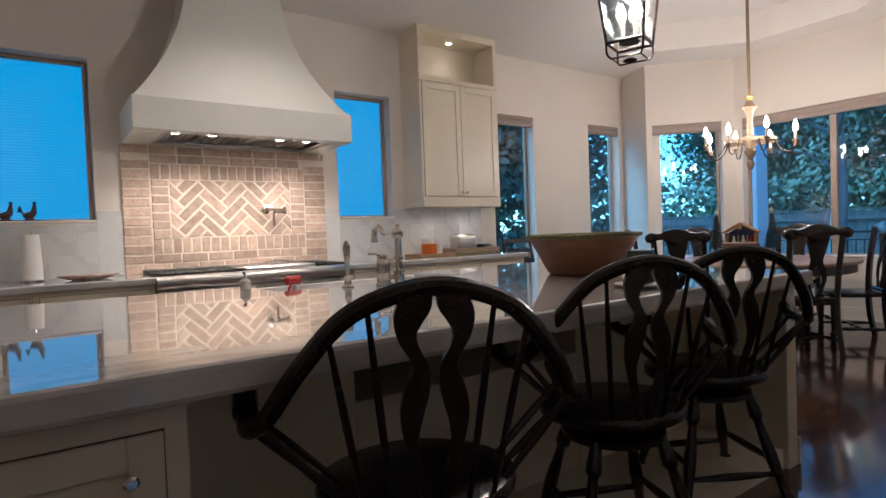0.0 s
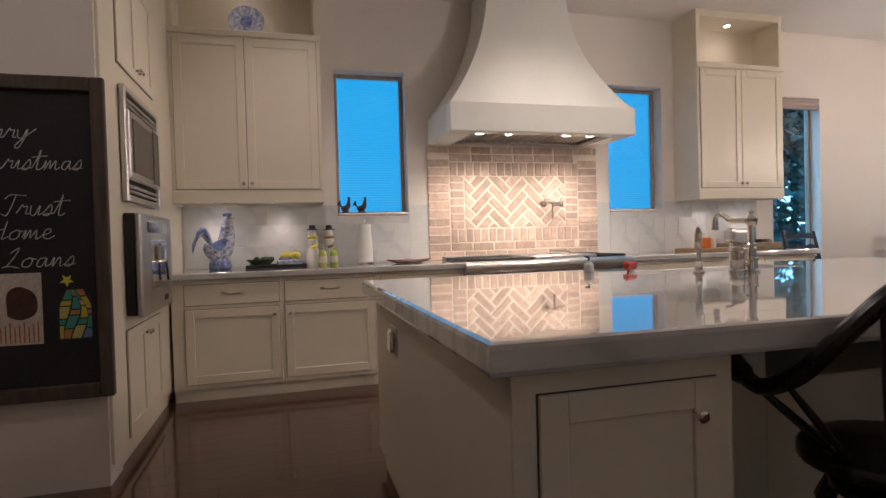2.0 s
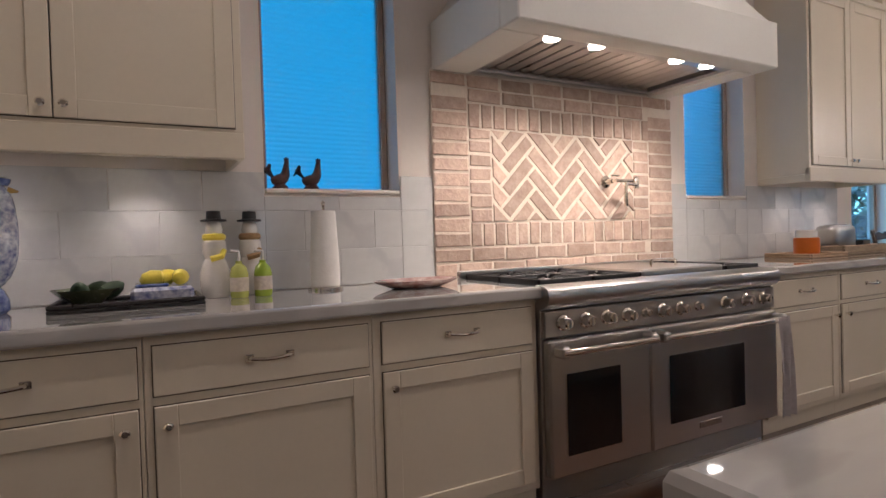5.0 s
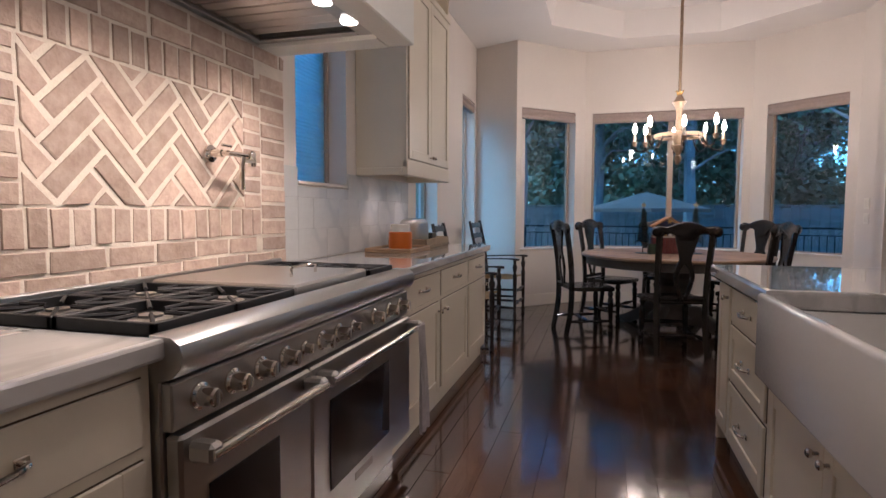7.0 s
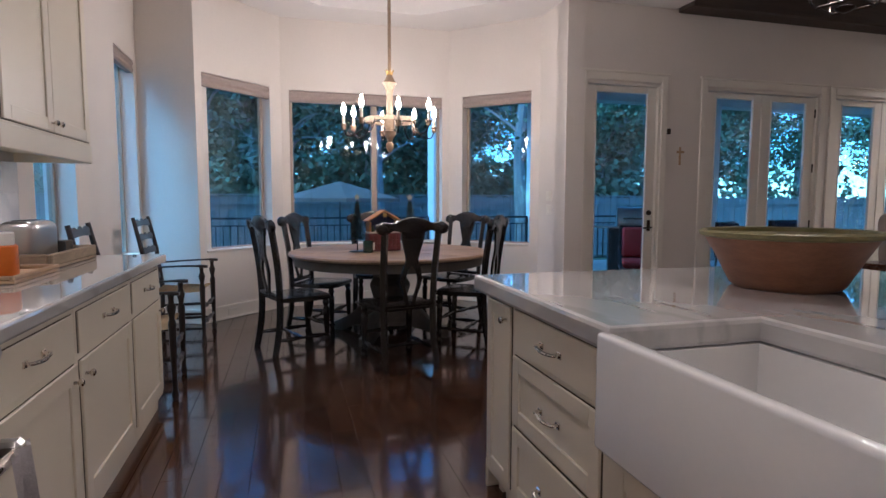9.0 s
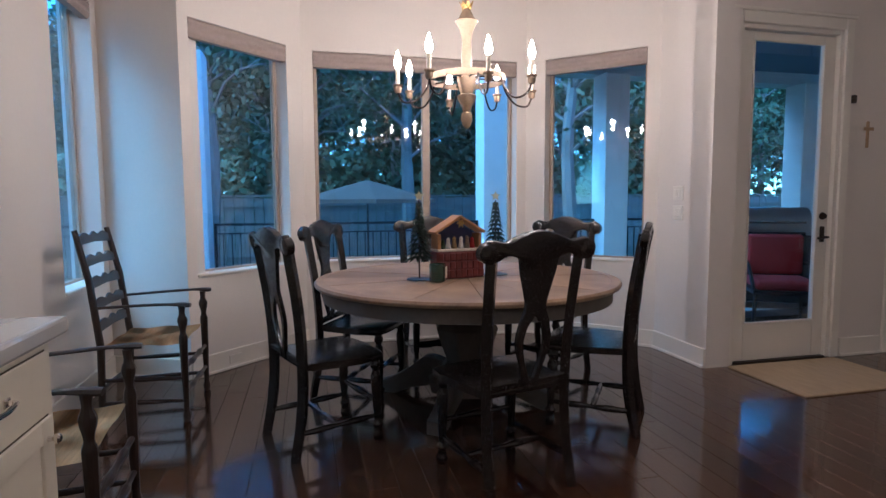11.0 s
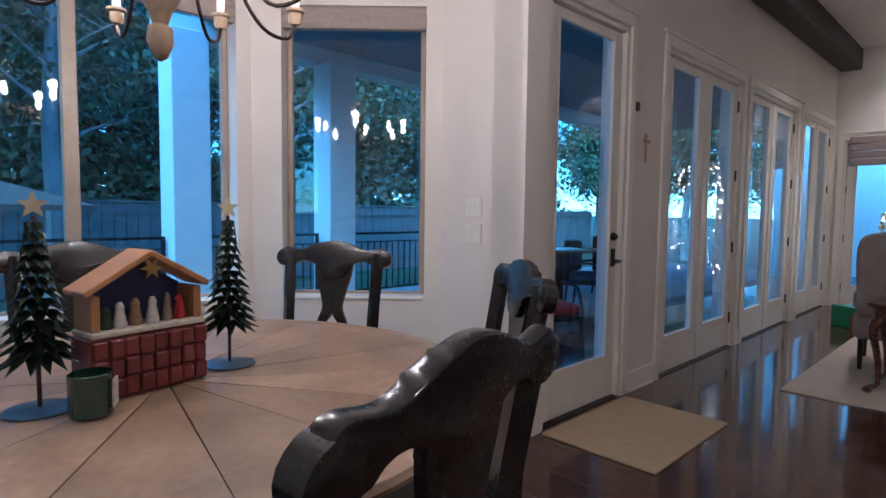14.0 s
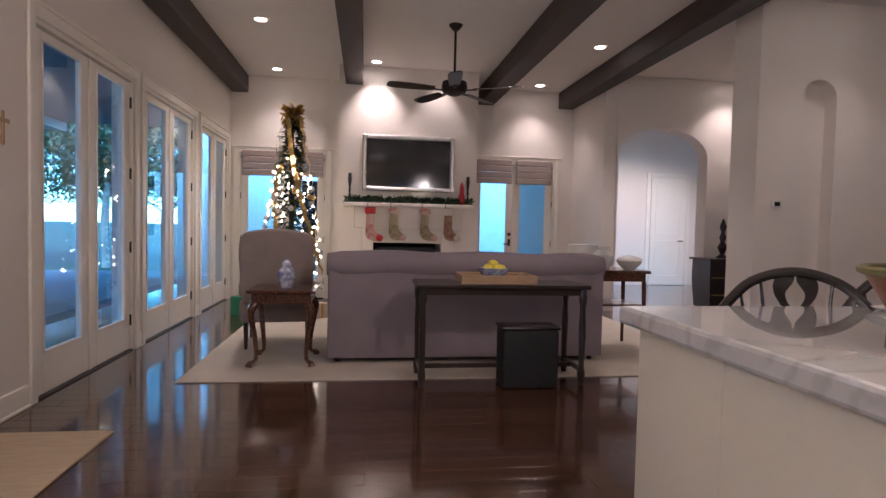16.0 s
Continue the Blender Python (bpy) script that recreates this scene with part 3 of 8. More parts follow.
# tower with built-in ovens, front to the east
def oven_tower():
    m = pose(-0.66, 2.40, 0, 0, 0, 90)
    c = thing("oven_tower", "tall cream built-in cabinet tower beside the chalkboard", "cabinet", m)
    W = NY - 0.003 - 2.40
    part("body", bx(0.0, 0.0, 0.09, W, 0.735, KC - 0.003, 0.003), CREAM, c)
    part("toe_board", bx(0.0, 0.03, 0, W, 0.735, 0.089), CREAM, c)
    w0, w1 = 0.26, 1.06
    mid = (w0 + w1) / 2
    shaker(c, w0, mid - 0.002, 0.13, 0.68, knob=(mid - 0.03, 0.62))
    shaker(c, mid + 0.002, w1, 0.13, 0.68, knob=(mid + 0.03, 0.62))
    shaker(c, w0, mid - 0.002, 2.06, 2.66, knob=(mid - 0.03, 2.12))
    shaker(c, mid + 0.002, w1, 2.06, 2.66, knob=(mid + 0.03, 2.12))
    shaker(c, w0, mid - 0.002, 2.70, 3.18)
    shaker(c, mid + 0.002, w1, 2.70, 3.18)
    mw = thing("microwave", "stainless built-in microwave with vented trim", "microwave", m)
    z0, z1 = 1.35, 1.955
    bm = bmesh.new()
    for a, b, c0, d in ((0.27, 0.30, z0, z1), (1.02, 1.05, z0, z1), (0.30, 1.02, z0, z0 + 0.035), (0.30, 1.02, z1 - 0.035, z1)):
        box(bm, a, -0.035, c0, b, -0.0015, d, 0.006)
    part("trim_frame", bm, STEEL, mw)
    part("backing", bx(0.30, -0.012, z0 + 0.035, 1.02, -0.0015, z1 - 0.035), IRON, mw)
    for row in (z0 + 0.05, z1 - 0.10):
        for r in range(2):
            for k in range(4):
                part("vent_bar", bx(0.315 + k * 0.176, -0.028, row + r * 0.028, 0.475 + k * 0.176, -0.013, row + r * 0.028 + 0.016, 0.004), STEEL, mw)
    dr = part("door", bx(0.315, -0.042, z0 + 0.12, 1.005, -0.0125, z1 - 0.12, 0.008), STEEL, mw)
    part("window", bx(0.37, -0.046, z0 + 0.16, 0.80, -0.043, z1 - 0.16, 0.006), OVENG, dr, "dark tinted glass")
    part("control_panel", bx(0.83, -0.046, z0 + 0.14, 0.985, -0.043, z1 - 0.14, 0.004), OVENG, dr)
    cf = thing("coffee_machine", "stainless built-in coffee machine with dark sides", "coffee machine", m)
    z0, z1 = 0.755, 1.29
    part("housing", bx(0.28, -0.055, z0, 1.04, -0.0015, z1, 0.006), IRON, cf)
    fr = part("front_panel", bx(0.27, -0.085, z0 - 0.01, 1.05, -0.0555, z1, 0.008), STEEL, cf)
    part("display", bx(0.42, -0.089, z1 - 0.10, 0.90, -0.0855, z1 - 0.04, 0.003), OVENG, fr)
    part("spout", bx(0.60, -0.125, z1 - 0.27, 0.70, -0.0855, z1 - 0.16, 0.012), CHROME, fr)
    part("recess_panel", bx(0.48, -0.088, z0 + 0.12, 0.84, -0.0855, z1 - 0.14, 0.004), CHROME, fr)
    part("steam_wand", tubed([(0.76, -0.10, z1 - 0.2), (0.77, -0.11, z1 - 0.32), (0.79, -0.11, z1 - 0.38)], 0.007), IRON, fr)
    part("badge", bx(0.80, -0.089, z0 + 0.03, 0.90, -0.0855, z0 + 0.065, 0.002), IRON, fr)


oven_tower()


# ---------------------------------------------------------------- range
def kitchen_range():
    x0, x1, yf, yb = 1.514, 3.028, 3.715, NY - 0.03
    r = thing("range", "wide stainless professional gas range with double ovens", "range", Matrix.Translation((0, 0, 0)))
    part("body", bx(x0, yf, 0.12, x1, yb, 0.885, 0.004), STEEL, r)
    part("kick_panel", bx(x0 + 0.02, yf + 0.04, 0.0, x1 - 0.02, yb, 0.119), STEEL, r)
    bm = bmesh.new()
    prof = [(yf, 0.815), (yf - 0.035, 0.825), (yf - 0.058, 0.848), (yf - 0.066, 0.875), (yf - 0.058, 0.900), (yf - 0.035, 0.915), (yf + 0.02, 0.918), (yf + 0.02, 0.815)]
    a = [bm.verts.new((x0 - 0.004, y, z)) for y, z in prof]
    b = [bm.verts.new((x1 + 0.004, y, z)) for y, z in prof]
    for k in range(len(prof)):
        j = (k + 1) % len(prof)
        bm.faces.new((a[k], a[j], b[j], b[k]))
    bm.faces.new(a)
    bm.faces.new(list(reversed(b)))
    part("bullnose", bm, STEEL, r, "rounded stainless front edge")
    part("control_panel", bx(x0, yf - 0.03, 0.705, x1, yf - 0.001, 0.814, 0.004), STEEL, r)
    for x, s in ((1.60, 1), (1.72, 1), (1.84, 1), (1.96, 1), (2.07, 0.7), (2.18, 1), (2.30, 1), (2.42, 0.7), (2.62, 1), (2.78, 1), (2.92, 1)):
        k = part("knob", lathed([(0.032 * s, 0), (0.032 * s, 0.006), (0.024 * s, 0.010), (0.022 * s, 0.045 * s), (0.017 * s, 0.050 * s)], 16, pose(x, yf - 0.03, 0.762, 90)), CHROME, r, "round stainless knob")
        part("pointer", bx(x - 0.004, yf - 0.032 - 0.052 * s, 0.762 - 0.018 * s, x + 0.004, yf - 0.030 - 0.045 * s, 0.762 + 0.018 * s, 0.001), STEEL, k)
    part("cooktop", bx(x0 + 0.01, yf + 0.021, 0.8855, x1 - 0.01, yb, 0.905, 0.003), IRON, r)
    for gx0, gx1 in ((1.54, 1.83), (1.835, 2.13), (2.735, 3.0)):
        for gy0, gy1 in ((3.75, 4.04), (4.045, 4.34)):
            bm = bmesh.new()
            z0, z1, t = 0.918, 0.936, 0.007
            for a, b, c, d in ((gx0, gx1, gy0, gy0 + 2 * t), (gx0, gx1, gy1 - 2 * t, gy1), (gx0, gx0 + 2 * t, gy0, gy1), (gx1 - 2 * t, gx1, gy0, gy1)):
                box(bm, a, c, 0.9055, b, d, z1, 0.002)
            cx, cy = (gx0 + gx1) / 2, (gy0 + gy1) / 2
            for k in range(8):
                an = k * math.pi / 4
                ex, ey = (gx1 - gx0) / 2 - t, (gy1 - gy0) / 2 - t
                sc = 1 / max(abs(math.cos(an)), abs(math.sin(an)))
                p = Vector((cx + math.cos(an) * sc * ex, cy + math.sin(an) * sc * ey, z1 - 0.005))
                q = Vector((cx + math.cos(an) * 0.045, cy + math.sin(an) * 0.045, z1 - 0.005))
                tube(bm, [p, q], 0.006, 6)
            part("grate", bm, IRON, r, "black cast-iron burner grate")
            part("burner", lathed([(0.05, 0.9055), (0.052, 0.915), (0.03, 0.919), (0.03, 0.925)], 18, pose(cx, cy, 0)), STEEL, r)
    gd = part("griddle_cover", bx(2.15, 3.76, 0.9055, 2.725, 4.33, 0.944, 0.008), STEEL, r, "flat stainless griddle cover")
    part("handle", tubed([(2.36, 3.90, 0.944), (2.36, 3.90, 0.972), (2.37, 3.90, 0.978), (2.53, 3.90, 0.978), (2.54, 3.90, 0.972), (2.54, 3.90, 0.944)], 0.006), CHROME, gd)
    part("back_guard", bx(x0, yb - 0.02, 0.9055, x1, yb + 0.02, 0.95, 0.004), STEEL, r)
    for dx0, dx1, wx0, wx1, wz0 in ((x0 + 0.006, 2.085, 1.605, 1.90, 0.22), (2.09, x1 - 0.006, 2.205, 2.745, 0.24)):
        d = part("oven_door", bx(dx0, yf - 0.045, 0.135, dx1, yf - 0.001, 0.695, 0.008), STEEL, r)
        part("oven_window", bx(wx0, yf - 0.049, wz0, wx1, yf - 0.0455, 0.555, 0.004), OVENG, d, "black oven glass")
        h = part("oven_handle", tubed([(dx0 + 0.02, yf - 0.105, 0.655), (dx1 - 0.02, yf - 0.105, 0.655)], 0.014, 12), CHROME, d, "polished tubular handle")
        for hx in (dx0 + 0.035, dx1 - 0.035):
            part("bracket", bx(hx - 0.022, yf - 0.115, 0.632, hx + 0.022, yf - 0.046, 0.680, 0.010), STEEL, h)
    part("badge", bx(2.40, yf - 0.049, 0.185, 2.56, yf - 0.0455, 0.215, 0.002), PEWTER, r)
    # towel over the right handle
    bm = bmesh.new()
    nx, nz = 9, 14
    rows = []
    for k in range(nz):
        u = k / (nz - 1)
        z = 0.672 - u * 0.50
        rows.append([bm.verts.new((2.90 + 0.11 * (i / (nx - 1)) + 0.01 * math.sin(3 * u), yf - 0.125 - 0.012 * math.sin(i * 1.5 + 2 * u) - 0.01 * u, z)) for i in range(nx)])
    for p, q in zip(rows, rows[1:]):
        for i in range(nx - 1):
            bm.faces.new((p[i], p[i + 1], q[i + 1], q[i]))
    bmesh.ops.solidify(bm, geom=bm.faces[:], thickness=0.006)
    tw = mat("towel_cotton", (0.62, 0.58, 0.58), 0.95, scale=40, vary=0.1, bump=0.3, fine=220)
    tagged(link("dish_towel", bm, tw, True), "pale cotton dish towel hanging from the oven handle", "towel")


kitchen_range()


# ---------------------------------------------------------------- hood
def range_hood():
    h = thing("range_hood", "large white plaster range hood with a flared body", "range hood", Matrix.Identity(4))
    bm = bmesh.new()
    box(bm, 1.41, 3.665, 1.955, 3.07, 3.79, 2.19, 0.006)
    box(bm, 1.41, 3.791, 1.955, 1.615, NY - 0.002, 2.19, 0.004)
    box(bm, 2.925, 3.791, 1.955, 3.07, NY - 0.002, 2.19, 0.004)
    part("band", bm, HOODP, h)
    bm = bmesh.new()
    rings = []
    cx = 2.235
    for k in range(19):
        u = k / 18
        hw = 0.372 + 0.438 * (1 - u) ** 1.95
        yf = 3.985 - 0.30 * (1 - u) ** 2.3
        z = 2.191 + u * (KC - 0.006 - 2.191)
        rings.append([bm.verts.new(p) for p in ((cx - hw, NY - 0.003, z), (cx - hw, yf, z), (cx + hw, yf, z), (cx + hw, NY - 0.003, z))])
    for a, b in zip(rings, rings[1:]):
        for i in range(3):
            bm.faces.new((a[i], a[i + 1], b[i + 1], b[i]))
    bm.faces.new(rings[0])
    bm.faces.new(rings[-1])
    part("flared_body", bm, HOODP, h)
    # liner plate coloured dark to paint the shade between the baffles
    part("liner", bx(1.616, 3.791, 2.06, 2.924, NY - 0.003, 2.075), mat("steel_with_painted_shade", (0.10, 0.10, 0.10), 0.45, 0.8), h)
    bm = bmesh.new()
    for a, b, c, d in ((1.616, 2.924, 3.791, 3.875), (1.616, 2.924, 4.36, 4.395), (1.616, 1.66, 3.876, 4.359), (2.88, 2.924, 3.876, 4.359)):
        box(bm, a, c, 1.975, b, d, 1.99, 0.002)
    part("liner_rim", bm, STEEL, h)
    for k in range(15):
        x = 1.70 + k * 0.079
        part("baffle", bx(-0.023, 3.88, -0.004, 0.023, 4.355, 0.004, 0.003, pose(x, 0, 1.996, 0, 14, 0)), STEEL, h, smooth=False)
    led = glow("hood_lamp", (1.0, 0.86, 0.66), 5)
    for x in (1.71, 1.97, 2.50, 2.73):
        part("lamp_lens", lathed([(0.036, 1.966), (0.036, 1.9745)], 20, pose(x, 3.835, 0)), led, h)
        spot("hood_spot", (x, 3.84, 1.955), 38, 2.2, 0.9, 0.03, (1.0, 0.82, 0.62), (x, 4.10, 0.9))


range_hood()
# ---------------------------------------------------------------- island
def island():
    X0, X1, Y0, Y1 = 0.565, 3.715, 0.48, 2.205
    c = thing("kitchen_island", "large cream painted kitchen island with panelled ends", "kitchen island", Matrix.Identity(4))
    # west storage block, knee space in the middle, east end panel, north run
    part("body", bx(X0, Y0, 0.09, 1.09, Y1, 0.845, 0.003), CREAM, c)
    part("body", bx(1.091, 0.98, 0.09, 1.695, Y1, 0.845, 0.003), CREAM, c)
    part("body", bx(1.696, 0.98, 0.09, 2.775, Y1, 0.60, 0.003), CREAM, c)
    part("body", bx(2.776, 0.98, 0.09, X1, Y1, 0.845, 0.003), CREAM, c)
    part("end_panel", bx(X1 - 0.09, Y0, 0.0, X1, 0.979, 0.845, 0.003), CREAM, c)
    part("plinth", bx(X0 + 0.02, Y0 + 0.02, 0, X1 - 0.10, Y1 - 0.05, 0.089), CREAM, c)
    part("plinth", bx(X1 - 0.06, 1.0, 0, X1 - 0.02, Y1 - 0.05, 0.089), CREAM, c)
    part("base_mould", bx(X1 + 0.001, Y0 - 0.01, 0, X1 + 0.016, Y1, 0.13, 0.005), CREAM, c)
    # south door on the storage block
    s = part("south_face", bx(X0 + 0.001, Y0 - 0.006, 0.09, 1.089, Y0 - 0.0005, 0.845), CREAM, c)
    fr = Matrix.Translation((0, Y0 - 0.006, 0))
    d = shaker(c, X0 + 0.055, 1.045, 0.13, 0.795, knob=(0.985, 0.72))
    d.matrix_local = fr
    c.children[-2].matrix_local = fr
    # north face: drawers, apron, doors; x runs from east to west
    nf = pose(X1, Y1 + 0.001, 0, 0, 0, 180)
    before = set(c.children)
    shaker(c, 0.03, 0.27, 0.13, 0.83, knob=(0.24, 0.78), rail=0.05)
    for z0, z1 in ((0.68, 0.83), (0.41, 0.66), (0.13, 0.39)):
        shaker(c, 0.30, 0.90, z0, z1, pull=(0.60, (z0 + z1) / 2), rail=0.055, flat=z1 > 0.8)
    shaker(c, 0.955, 1.478, 0.13, 0.57, knob=(1.44, 0.52))
    shaker(c, 1.482, 2.005, 0.13, 0.57, knob=(1.52, 0.52))
    shaker(c, 2.66, 3.13, 0.13, 0.83, knob=(2.70, 0.76))
    for o in set(c.children) - before:
        o.matrix_local = nf
    dw = thing("dishwasher", "dark-fronted dishwasher with a chrome bar handle beside the sink", "dishwasher", nf)
    part("door", bx(2.03, -0.022, 0.11, 2.63, -0.0008, 0.85, 0.006), STEEL, dw)
    part("control_strip", bx(2.03, -0.024, 0.79, 2.63, -0.0225, 0.848, 0.001), IRON, dw)
    part("handle", tubed([(2.08, -0.024, 0.74), (2.08, -0.06, 0.74), (2.58, -0.06, 0.74), (2.58, -0.024, 0.74)], 0.011), CHROME, dw)
    # outlet on the west end
    o = thing("outlet", "pale metal outlet cover on the island end", "outlet", pose(X0, 1.72, 0.70, 0, 0, -90))
    part("plate", bx(-0.06, -0.006, -0.06, 0.06, -0.0008, 0.06, 0.003), TRIM, o)
    part("cover", bx(-0.03, -0.028, -0.045, 0.045, -0.007, 0.045, 0.01), CHROME, o)


island()
# worktop with the sink cut out of its north edge
sx0, sx1, syb = 1.725, 2.735, 1.785
counter("island_worktop", [(0.503, 0.425), (3.773, 0.425), (3.773, 2.247), (sx1, 2.247), (sx1, syb), (sx0, syb), (sx0, 2.247), (0.503, 2.247)],
        0.846, 0.915, COUNTER, "thick polished pale marble island worktop", 0.014)


def farm_sink():
    s = thing("farm_sink", "white fireclay apron-front sink set in the island", "sink", Matrix.Identity(4))
    bm = bmesh.new()
    x0, x1, y0, y1, z0, z1, w = 1.70, 2.762, 1.76, 2.268, 0.601, 0.90, 0.030
    # apron and walls round the basin
    box(bm, x0, y1 - w - 0.01, z0, x1, y1, z1, 0.012, seg=3)
    part("apron", bm, WHITEC, s)
    bm = bmesh.new()
    z1 = 0.845
    box(bm, x0, y0, z0, x1, y0 + w, z1)
    box(bm, x0, y0 + w, z0, x0 + w, y1 - w - 0.0105, z1)
    box(bm, x1 - w, y0 + w, z0, x1, y1 - w - 0.0105, z1)
    box(bm, x0 + w, y0 + w, z0, x1 - w, y1 - w - 0.0105, z0 + 0.03)
    part("basin", bm, WHITEC, s, smooth=False)
    part("drain", lathed([(0.045, z0 + 0.031), (0.045, z0 + 0.034), (0.02, z0 + 0.032)], 18, pose(2.31, 2.0, 0)), CHROME, s)


farm_sink()


def bridge_faucet(at):
    f = thing("faucet", "polished nickel column faucet with a long swivel spout", "faucet", pose(*at))
    part("base", lathed([(0.034, 0), (0.034, 0.008), (0.026, 0.014), (0.024, 0.05), (0.029, 0.055), (0.029, 0.065), (0.020, 0.07), (0.019, 0.11), (0.024, 0.115), (0.024, 0.13),
                         (0.018, 0.135), (0.017, 0.215), (0.023, 0.22), (0.027, 0.235), (0.027, 0.25), (0.018, 0.262), (0.009, 0.272), (0.012, 0.282), (0.004, 0.292)], 20), CHROME, f)
    part("spout", tubed(smooth_line([(0, 0, 0.243), (0.0, 0.06, 0.243), (0.0, 0.125, 0.245), (0.0, 0.165, 0.270), (0.0, 0.20, 0.280), (0.0, 0.228, 0.258), (0.0, 0.232, 0.20)], 26),
                        [0.013] * 20 + [0.014, 0.015, 0.015, 0.016, 0.017, 0.017], 12), CHROME, f)
    hb = part("side_body", lathed([(0.038, 0), (0.038, 0.012), (0.034, 0.016), (0.034, 0.05), (0.036, 0.053), (0.036, 0.058), (0.033, 0.061), (0.033, 0.092), (0.037, 0.096), (0.037, 0.108), (0.030, 0.118), (0.034, 0.124), (0.030, 0.138), (0.012, 0.146)], 20, pose(-0.085, 0.0, 0)), CHROME, f)
    part("lever", tubed([(-0.085, 0, 0.135), (-0.13, -0.01, 0.150), (-0.17, -0.02, 0.152)], 0.006), CHROME, hb)
    for z in (0.035, 0.115):
        part("link", tubed([(-0.085, 0, z), (0, 0, z)], 0.011), CHROME, f)


bridge_faucet((2.25, 1.60, 0.916))
sp = thing("side_spray", "polished nickel side spray standing beside the faucet", "faucet", pose(2.02, 1.68, 0.916))
part("holder", lathed([(0.028, 0), (0.028, 0.006), (0.018, 0.014), (0.016, 0.05), (0.019, 0.055)], 16), CHROME, sp)
part("wand", lathed([(0.012, 0.0555), (0.011, 0.11), (0.016, 0.14), (0.019, 0.19), (0.014, 0.2), (0.008, 0.215)], 14), CHROME, sp)


def spray_bottle(at):
    s = thing("spray_bottle", "clear spray bottle with a red trigger head", "spray bottle", pose(*at, 0, 0, 30))
    part("bottle", lathed([(0.038, 0), (0.042, 0.006), (0.042, 0.13), (0.036, 0.17), (0.016, 0.21), (0.015, 0.235)], 20), glass("clear_plastic", (0.92, 0.95, 0.95), 0.08, 1.3), s)
    red = mat("red_plastic", (0.55, 0.03, 0.025), 0.3, scale=20, vary=0.05)
    white = mat("white_plastic", (0.75, 0.74, 0.72), 0.35, scale=20, vary=0.03)
    part("collar", lathed([(0.018, 0.2355), (0.018, 0.288)], 14), white, s)
    part("head", bx(-0.075, -0.016, 0.289, 0.045, 0.016, 0.333, 0.012), red, s)
    part("trigger", tubed([(-0.03, 0, 0.293), (-0.048, 0, 0.262), (-0.042, 0, 0.225)], 0.007), red, s)


spray_bottle((1.90, 2.04, 0.632))


# ---------------------------------------------------------------- stools and chairs
def turned_leg(p, q, r=0.018, rings=((0.18, 1.25), (0.22, 0.75), (0.5, 1.15), (0.78, 0.75), (0.82, 1.25)), segs=9):
    """A turned bar from p to q, swelling as rings say."""
    p, q = Vector(p), Vector(q)
    keys = [(0, 0.85)] + list(rings) + [(1, 0.8)]
    pts, rad = [], []
    for (u, a), (w, b) in zip(keys, keys[1:]):
        for k in range(3):
            t = k / 3
            pts.append(p.lerp(q, u + (w - u) * t))
            rad.append(r * (a + (b - a) * (3 * t * t - 2 * t ** 3)))
    pts.append(q)
    rad.append(r * keys[-1][1])
    return tubed(pts, rad, segs)


